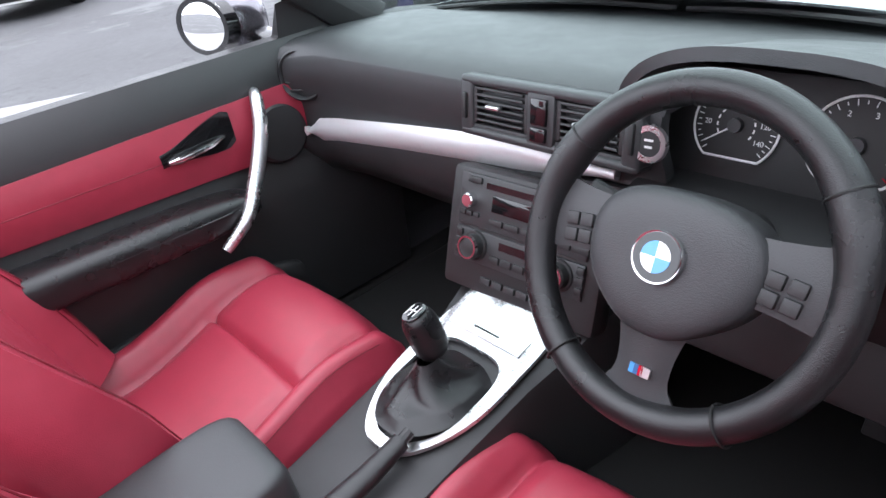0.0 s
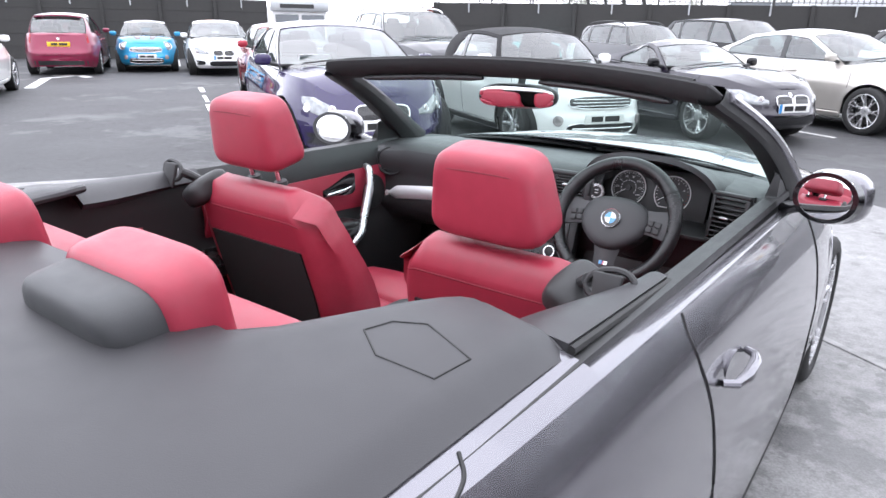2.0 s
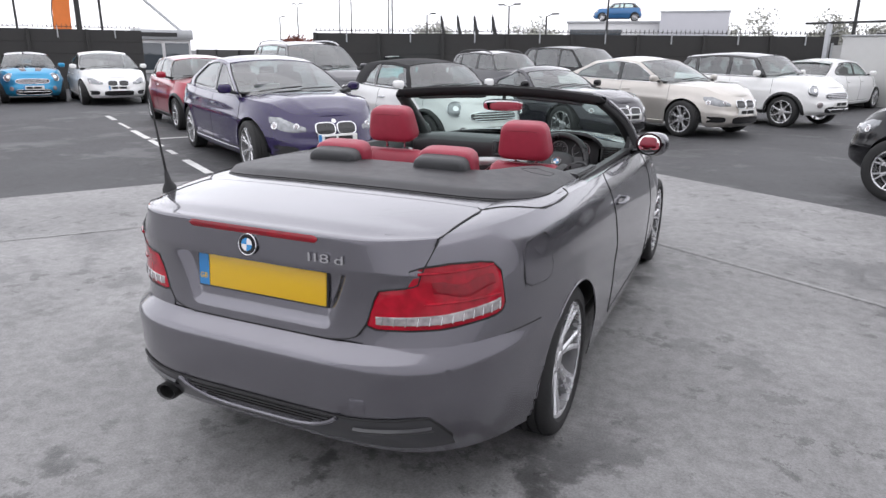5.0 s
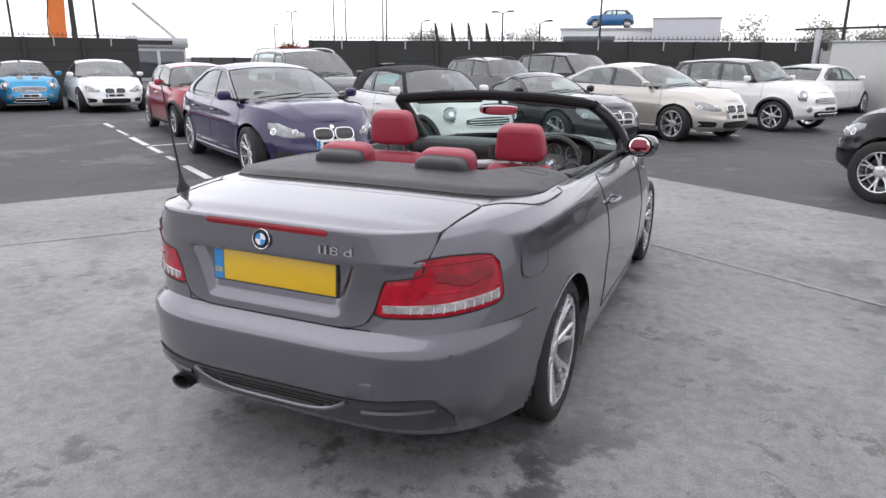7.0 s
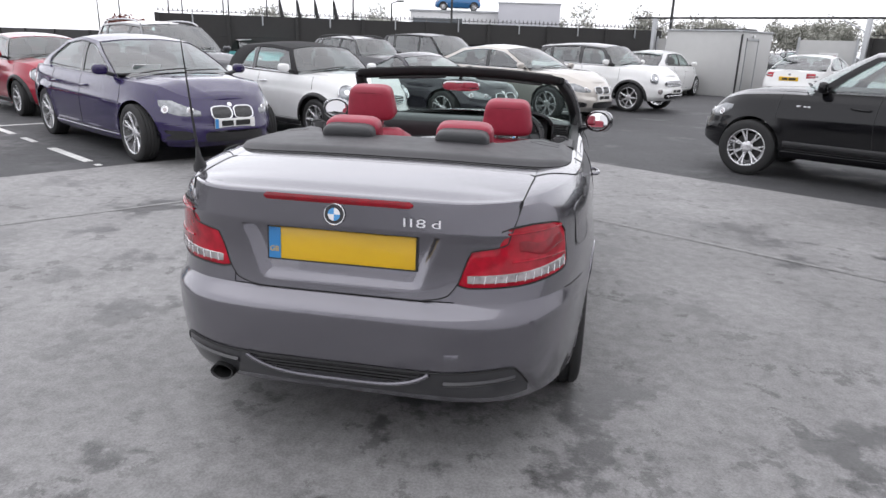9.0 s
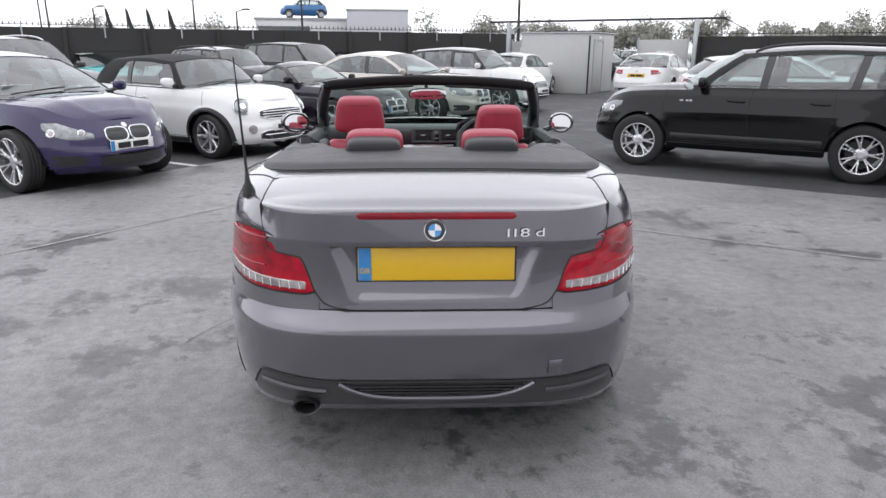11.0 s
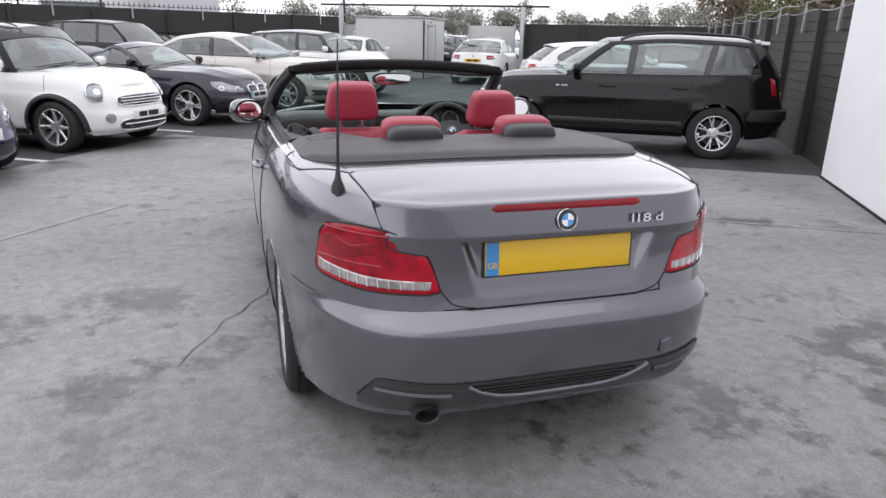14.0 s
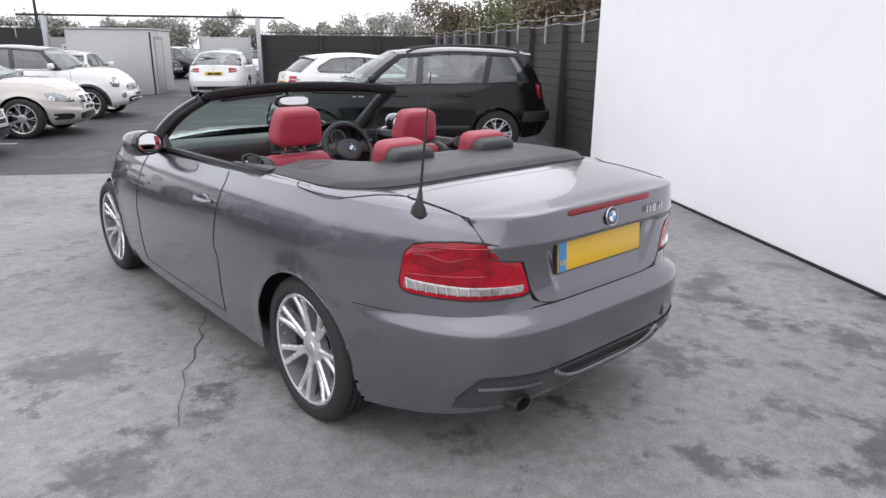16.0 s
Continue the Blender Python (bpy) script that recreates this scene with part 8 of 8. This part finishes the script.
for u0, v0, u1, v1 in ((-3.84, -1.52, -3.72, -0.28), (-3.72, -0.28, -3.5, 2.0), (-3.95, -6.0, -3.84, -1.52), (-1.2, 3.06, 2.8, 3.20)):
    a, b = lot(u0, v0, 0.0155), lot(u1, v1, 0.0155)
    d = (b - a).normalized()
    s = Vector((-d.y, d.x, 0)) * 0.022
    vv, ff = sheet([[a - s, a + s], [b - s, b + s]])
    tagged(link_mesh("trim", vv, ff, JOINT, None, smooth=False), "pale filled joint in the concrete", "joint", kind="structure")

# ---- more parked cars ----


def by_axle(kind, u, v, turn=0.0):
    """The pose of a car whose front axle stands at u, v, facing along u (turned by turn degrees)."""
    return lot_pose(u, v, 0, -90 + turn) @ pose(0, -SPEC[kind]["wb"], 0)


def by_rear(kind, u, v, turn=0.0):
    return lot_pose(u, v, 0, -90 + turn)


parked_car("estate_car", "estate", by_axle("estate", -11.2, 4.9), DARK_GREY, "dark grey large estate car behind the purple saloon", rim=("t", 7, 0.15, 0.022), rails="silver", cladding=False)
parked_car("small_car", "crossover", by_axle("crossover", -12.3, 11.2), DARK_GREY, "dark grey small estate with roof bars", face="wide", lamp="round", rim=("m2", 7, 0.0, 0.04), rails=True, detail=1)
parked_car("off_roader", "estate", by_axle("estate", -11.9, 14.2), BLACK_PAINT, "black large off-roader in the second row", rim=("t", 7, 0.15, 0.022), detail=1)
parked_car("hatchback_car", "hatch", by_axle("hatch", -18.2, 13.3), WHITE_PAINT, "white hatchback near the far fence", rim=("t", 7, 0.15, 0.022), detail=1)
parked_car("small_car", "small", by_axle("small", -19.0, 11.4), TEAL_PAINT, "pale teal small car with white roof", face="wide", lamp="round", roof=WHITE_PAINT, rim=("m", 8, 0.0, 0.042), detail=1)
parked_car("hatchback_car", "hatch", by_axle("hatch", -13.2, 18.2), BLACK_PAINT, "black hatchback near the far fence", rim=("t", 7, 0.15, 0.022), detail=1)
parked_car("hatchback_car", "hatch", by_axle("hatch", -10.2, 20.4), BLACK_PAINT, "black hatchback beside the white one", rim=("t", 7, 0.15, 0.022), detail=1)
parked_car("hatchback_car", "hatch", by_wheel("hatch", 3.44, 18.91, 64.8, which="rear", side=1), WHITE_PAINT, "white five-door hatchback seen from behind, beside the cabin", rim=("t", 7, 0.15, 0.022), show="rear")
parked_car("coupe_car", "saloon", by_wheel("saloon", 6.38, 19.67, 57.8, which="rear", side=-1), WHITE_PAINT, "white two-door coupe standing in the gateway", rim=("t", 7, 0.15, 0.022), show="rear", detail=1)
parked_car("hatchback_car", "hatch", by_rear("hatch", -1.0, 13.6, 20), WHITE_PAINT, "white hatchback behind the black off-roader", rim=("t", 7, 0.15, 0.022), show="rear")
parked_car("hatchback_car", "hatch", by_axle("hatch", -0.2, 17.5, 180), BLACK_PAINT, "black hatchback by the end fence", rim=("t", 7, 0.15, 0.022), detail=1)
parked_car("people_carrier", "tourer", by_rear("tourer", -19.9, -2.4, 180), MAROON, "maroon people carrier seen from behind, by the fence", rim=("t", 7, 0.15, 0.022), show="rear")
parked_car("small_car", "small", by_axle("small", -20.75, -0.40), BLUE_PAINT, "bright blue small hatchback with dark stripes", face="wide", lamp="round", rim=("m", 8, 0.0, 0.042), roof=GLOSS_BLACK, stripes=NAVY_PAINT)
parked_car("saloon_car", "saloon", by_axle("saloon", -19.15, 1.56), WHITE_PAINT, "white saloon parked against the fence", rim=("t", 7, 0.15, 0.022))
parked_car("saloon_car", "saloon", lot_pose(-12.4, -3.66, 0, 90), WHITE_PAINT, "white saloon standing by itself in the lane", rim=("t", 7, 0.15, 0.022), show="rear")
for k, (u_, c_, kd) in enumerate(((-13.6, WHITE_PAINT, "hatch"), (-11.3, BLACK_PAINT, "saloon"), (-9.2, DARK_GREY, "suv"), (-7.0, SILVER_PAINT, "hatch"), (-4.8, BLACK_PAINT, "hatch"))):
    parked_car("far_car", kd, lot_pose(u_, 35.0 + 0.5 * k, 0, -125), c_, "distant parked car beyond the gateway", group="cars beyond the gate", rim=("t", 7, 0.15, 0.022), detail=1)
# bonnet stripes of the blue car, dash card of the purple car
card = thing("price_card", by_wheel("saloon", -4.40, 4.20, H0), "white price card behind the windscreen", "card")
part("card_sheet", box(0.38, 2.30, 1.065, 0.34, 0.004, 0.085, rot=(-52, 0, 0)), WHITE_PRINT, card)

# ---- beyond the fences ----
BRICKISH = mat("pale_cladding", (0.62, 0.62, 0.62), rough=0.6, var=0.05, scale=2)
GREY_CLAD = mat("mid_grey_cladding", (0.38, 0.39, 0.40), rough=0.5, var=0.06, scale=2)
SHOP_GLASS = mat("shop_glass", (0.05, 0.06, 0.07), rough=0.05, coat=1.0)
show = thing("showroom", lot_pose(-49, 8.4), "low white showroom with a silver fascia", "showroom")
part("showroom_wall", box(0, 0, 1.2, 6, 3.5, 2.4, 0.02), BRICKISH, show)
part("fascia", box(3.05, 0, 2.42, 0.25, 3.8, 0.62, 0.02), GALV, show)
part("fascia_lettering", box(3.19, -0.2, 2.42, 0.02, 2.2, 0.26), DARK_METAL, show)
for k in range(2):
    part("showroom_window", box(3.03, -0.85 + 1.7 * k, 1.05, 0.06, 1.5, 1.7, 0.01), SHOP_GLASS, show)
part("roof_strut", tube([(2.0, 1.4, 2.7), (0.5, -0.8, 5.0)], 0.10, 8), GREY_CLAD, show)
bld = thing("showroom", lot_pose(-36.7, 40.3, 0, 41.7), "flat-roofed white showroom with a car displayed on its roof", "showroom")
part("showroom_wall", box(0, 2.4, 1.93, 7.2, 4.8, 3.86, 0.03), BRICKISH, bld)
part("roof_edge", box(0, 2.4, 3.84, 7.4, 5.0, 0.16, 0.02), GREY_CLAD, bld)
part("window_band", box(-1.4, -0.02, 3.0, 4.0, 0.08, 0.55, 0.01), SHOP_GLASS, bld)
part("canopy", box(-1.4, -0.5, 2.62, 4.6, 1.0, 0.14, 0.02), GREY_CLAD, bld)
bl2 = thing("office_block", lot_pose(-30.4, 41.8, 0, 36), "plain pale grey box building", "building")
part("block_wall", box(0, 2, 2.2, 4.7, 4, 4.4, 0.03), mat("blue_grey_cladding", (0.50, 0.50, 0.53), rough=0.5, var=0.04, scale=1), bl2)
part("block_coping", box(0, 2, 4.44, 4.8, 4.1, 0.09), GREY_CLAD, bl2)
parked_car("roof_car", "small", lot_pose(-36.9, 41.0, 3.92, 131.7) @ pose(0, -1.2, 0), MID_BLUE, "blue small car displayed on a roof", group="cars on display", face="wide", lamp="round", rim=("m", 8, 0.0, 0.042), detail=1)


def lamp_post(u, v, h, heads=2, label="tall grey car park lamp post"):
    lp = thing("street_lamp", lot_pose(u, v, 0, 20), label, "street lamp", "lamp posts")
    part("pole", tube([(0, 0, 0), (0, 0, h)], [0.09, 0.05], 10), DARK_METAL, lp)
    for s in ((-1, 1) if heads == 2 else (1,)):
        part("lamp_arm", tube([(0, 0, h), (s * 0.45, 0, h + 0.12)], 0.03, 6), DARK_METAL, lp)
        part("lamp_head", box(s * 0.65, 0, h + 0.14, 0.5, 0.22, 0.10, 0.03), DARK_METAL, lp)


for u_, v_, h_, n_ in ((-26.6, 29, 5.0, 2), (-54, 30, 7.6, 2), (-37, 30, 4.6, 2), (-13.2, 30, 5.2, 1), (-77, 30, 6.6, 2), (-83, 30, 5.4, 1), (-62, 34, 8.2, 2), (-48, 30, 4.4, 1), (-33, 30, 3.8, 1)):
    lamp_post(u_, v_, h_, n_)
for u_, v_, h_, r_ in ((-36, 2.6, 9, 0.14), (-36.0, 3.6, 9, 0.07), (-36, 0.0, 9, 0.06), (-62.5, 30, 9, 0.07), (-65.3, 30, 9, 0.07)):
    mp = thing("flag_pole", lot_pose(u_, v_), "bare dark flag pole", "pole", "poles")
    part("pole", tube([(0, 0, 0), (0, 0, h_)], [r_, r_ * 0.7], 10), DARK_METAL, mp)
BANNER = mat("orange_banner", (0.75, 0.20, 0.04), rough=0.7, var=0.08, scale=4)
bn_ = thing("feather_banner", lot_pose(-36, 1.75), "tall orange feather banner", "banner")
part("banner_pole", tube([(0, -0.25, 0), (0, -0.25, 3.2), (0, 0.1, 5.4)], 0.03, 6), DARK_METAL, bn_)
rows = [[(0.04 * math.sin(6 * t + 2 * k), -0.25 + 0.75 * k + 0.2 * t * t, 1.6 + 3.6 * t) for k in np.linspace(0, 1, 5)] for t in np.linspace(0, 1, 14)]
vv, ff = sheet(rows, 0.006)
link_mesh("banner_cloth", vv, ff, BANNER, bn_)
FLAGC = mat("black_flag", (0.02, 0.02, 0.02), rough=0.8)
for k, (u_, v_) in enumerate(((-61.3, 40), (-58.2, 40), (-55.2, 40), (-52.2, 40))):
    fg_ = thing("flag", lot_pose(u_, v_), "black feather flag on a pole", "flag", "row of flags")
    part("flag_pole", tube([(0, 0, 0), (0, 0, 5.4 - 0.12 * k)], 0.04, 6), DARK_METAL, fg_)
    rows = [[(0.05 + (1.5 * (1 - t)) * q, 0.1 * math.sin(5 * t + 3 * q), 2.6 + 2.6 * t - 0.12 * k) for q in np.linspace(0, 1, 4)] for t in np.linspace(0, 1, 8)]
    vv, ff = sheet(rows, 0.008)
    link_mesh("flag_cloth", vv, ff, FLAGC, fg_)

# ---- trees ----


def leaf_material(name, color, var=0.4):
    m = bpy.data.materials.new(name)
    m.use_nodes = True
    nt, lk = m.node_tree.nodes, m.node_tree.links
    b = nt["Principled BSDF"]
    b.inputs["Roughness"].default_value = 0.7
    g = nt.new("ShaderNodeNewGeometry")
    mr = nt.new("ShaderNodeMapRange")
    mr.inputs["To Min"].default_value, mr.inputs["To Max"].default_value = 1 - var, 1 + var
    lk.new(g.outputs["Random Per Island"], mr.inputs["Value"])
    sc = nt.new("ShaderNodeVectorMath")
    sc.operation = "SCALE"
    sc.inputs[0].default_value = color
    lk.new(mr.outputs["Result"], sc.inputs["Scale"])
    lk.new(sc.outputs["Vector"], b.inputs["Base Color"])
    return m


LEAF_GREEN = leaf_material("spring_leaves", (0.15, 0.155, 0.075))
LEAF_BROWN = leaf_material("brown_twigs", (0.17, 0.135, 0.090))
# far leaves: haze of distance painted in as a paler, greyer, flatter colour
LEAF_HAZED = leaf_material("hazed_leaves", (0.33, 0.33, 0.29), 0.25)
LEAF_RED = leaf_material("red_leaves", (0.16, 0.045, 0.03))
BARK = mat("grey_brown_bark", (0.10, 0.08, 0.06), rough=0.9, var=0.3, scale=12)


def tree(u, v, h, w, leaves, material, seed, label, name="tree", leaf=0.12, base=0.3, z0=0.0):
    r = random.Random(seed)
    t = thing(name, lot_pose(u, v, z0, r.uniform(0, 360)), label, "tree", "trees beyond the fence")
    limbs = [tube([(0, 0, -0.1), (0.05 * h * r.uniform(-1, 1), 0.05 * h * r.uniform(-1, 1), h * 0.5), (0.08 * h * r.uniform(-1, 1), 0.08 * h * r.uniform(-1, 1), h * 0.85)], [0.035 * h, 0.02 * h, 0.006 * h], 7)]
    tips = []
    for k in range(9):
        a, el = r.uniform(0, 2 * math.pi), r.uniform(0.35, 1.15)
        z1 = h * r.uniform(base * 0.7, 0.7)
        ln = w * r.uniform(0.3, 0.55)
        e = (math.cos(a) * ln, math.sin(a) * ln, z1 + ln * math.sin(el))
        limbs.append(tube([(0, 0, z1), (e[0] * 0.5, e[1] * 0.5, z1 + ln * 0.35 * math.sin(el)), e], [0.014 * h, 0.008 * h, 0.003 * h], 5))
        tips.append(e)
    part("trunk", join(*limbs), BARK, t)
    centres = [(tp[0] * r.uniform(0.7, 1.1), tp[1] * r.uniform(0.7, 1.1), tp[2] + r.uniform(-0.1, 0.2) * h * 0.3, w * r.uniform(0.14, 0.26)) for tp in tips for _ in range(3)]
    centres += [(w * 0.3 * r.gauss(0, 0.6), w * 0.3 * r.gauss(0, 0.6), h * r.uniform(0.55, 0.95), w * r.uniform(0.12, 0.22)) for _ in range(10)]
    verts, faces = [], []
    for _ in range(leaves):
        c = r.choice(centres)
        d = Vector((r.gauss(0, 1), r.gauss(0, 1), r.gauss(0, 0.8)))
        d = d.normalized() * c[3] * r.random() ** 0.4
        p = Vector(c[:3]) + d
        a = Vector((r.gauss(0, 1), r.gauss(0, 1), r.gauss(0, 1))).normalized() * leaf * r.uniform(0.6, 1.4)
        b = a.cross(Vector((r.gauss(0, 1), r.gauss(0, 1), r.gauss(0, 1)))).normalized() * leaf * r.uniform(0.3, 0.6)
        n = len(verts)
        verts += [tuple(p - a), tuple(p + b), tuple(p + a), tuple(p - b)]
        faces.append((n, n + 1, n + 2, n + 3))
    me = bpy.data.meshes.new("crown")
    me.from_pydata(verts, [], faces)
    me.materials.append(material)
    o = new("crown", me)
    o.parent = t
    return t


for k, (u_, v_, h_, w_, m_) in enumerate(((6.2, 14.0, 3.7, 3.6, LEAF_BROWN), (7.0, 18.5, 4.4, 4.4, LEAF_BROWN), (6.6, 23.5, 3.4, 3.8, LEAF_GREEN), (9.0, 28.0, 3.6, 4.0, LEAF_GREEN), (6.0, 10.0, 3.6, 3.4, LEAF_BROWN), (8.5, 33.0, 3.8, 4.4, LEAF_GREEN), (5.2, 30.0, 3.0, 3.4, LEAF_BROWN), (9.0, 9.0, 4.8, 4.8, LEAF_GREEN), (10.0, 16.0, 6.0, 6.0, LEAF_GREEN), (11.0, 22.5, 4.6, 5.0, LEAF_GREEN))):
    tree(u_, v_, h_, w_, 11000, m_, 10 + k, "scrubby green and brown tree behind the board fence", leaf=0.075, base=0.12)
# two far rows of trees, both in the leaf colour with painted haze
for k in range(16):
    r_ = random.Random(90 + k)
    tree(-30 + 3.4 * k + r_.uniform(-1, 1), 78 + r_.uniform(-6, 8), r_.uniform(3.0, 4.6), r_.uniform(4, 6), 3600, LEAF_HAZED, 200 + k, "distant tree beyond the gateway, haze painted into its leaf colour", leaf=0.17, base=0.15)
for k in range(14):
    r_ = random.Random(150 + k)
    tree(-125 + 6.5 * k + r_.uniform(-2, 2), 70 + r_.uniform(-8, 25) + 0.2 * k, r_.uniform(2.6, 4.2), r_.uniform(5, 8), 2600, LEAF_HAZED, 300 + k, "distant tree on the skyline, haze painted into its leaf colour", leaf=0.22, base=0.15)
tree(-44, 17.0, 2.3, 2.4, 2200, LEAF_RED, 77, "dark red shrub beyond the car park", name="shrub", leaf=0.12, base=0.1)
low = thing("boundary_wall", lot_pose(-8, 44), "low grey wall beyond the far cars", "wall")
part("wall_panel", box(0, 0, 0.5, 60, 0.3, 1.0), GREY_CLAD, low)
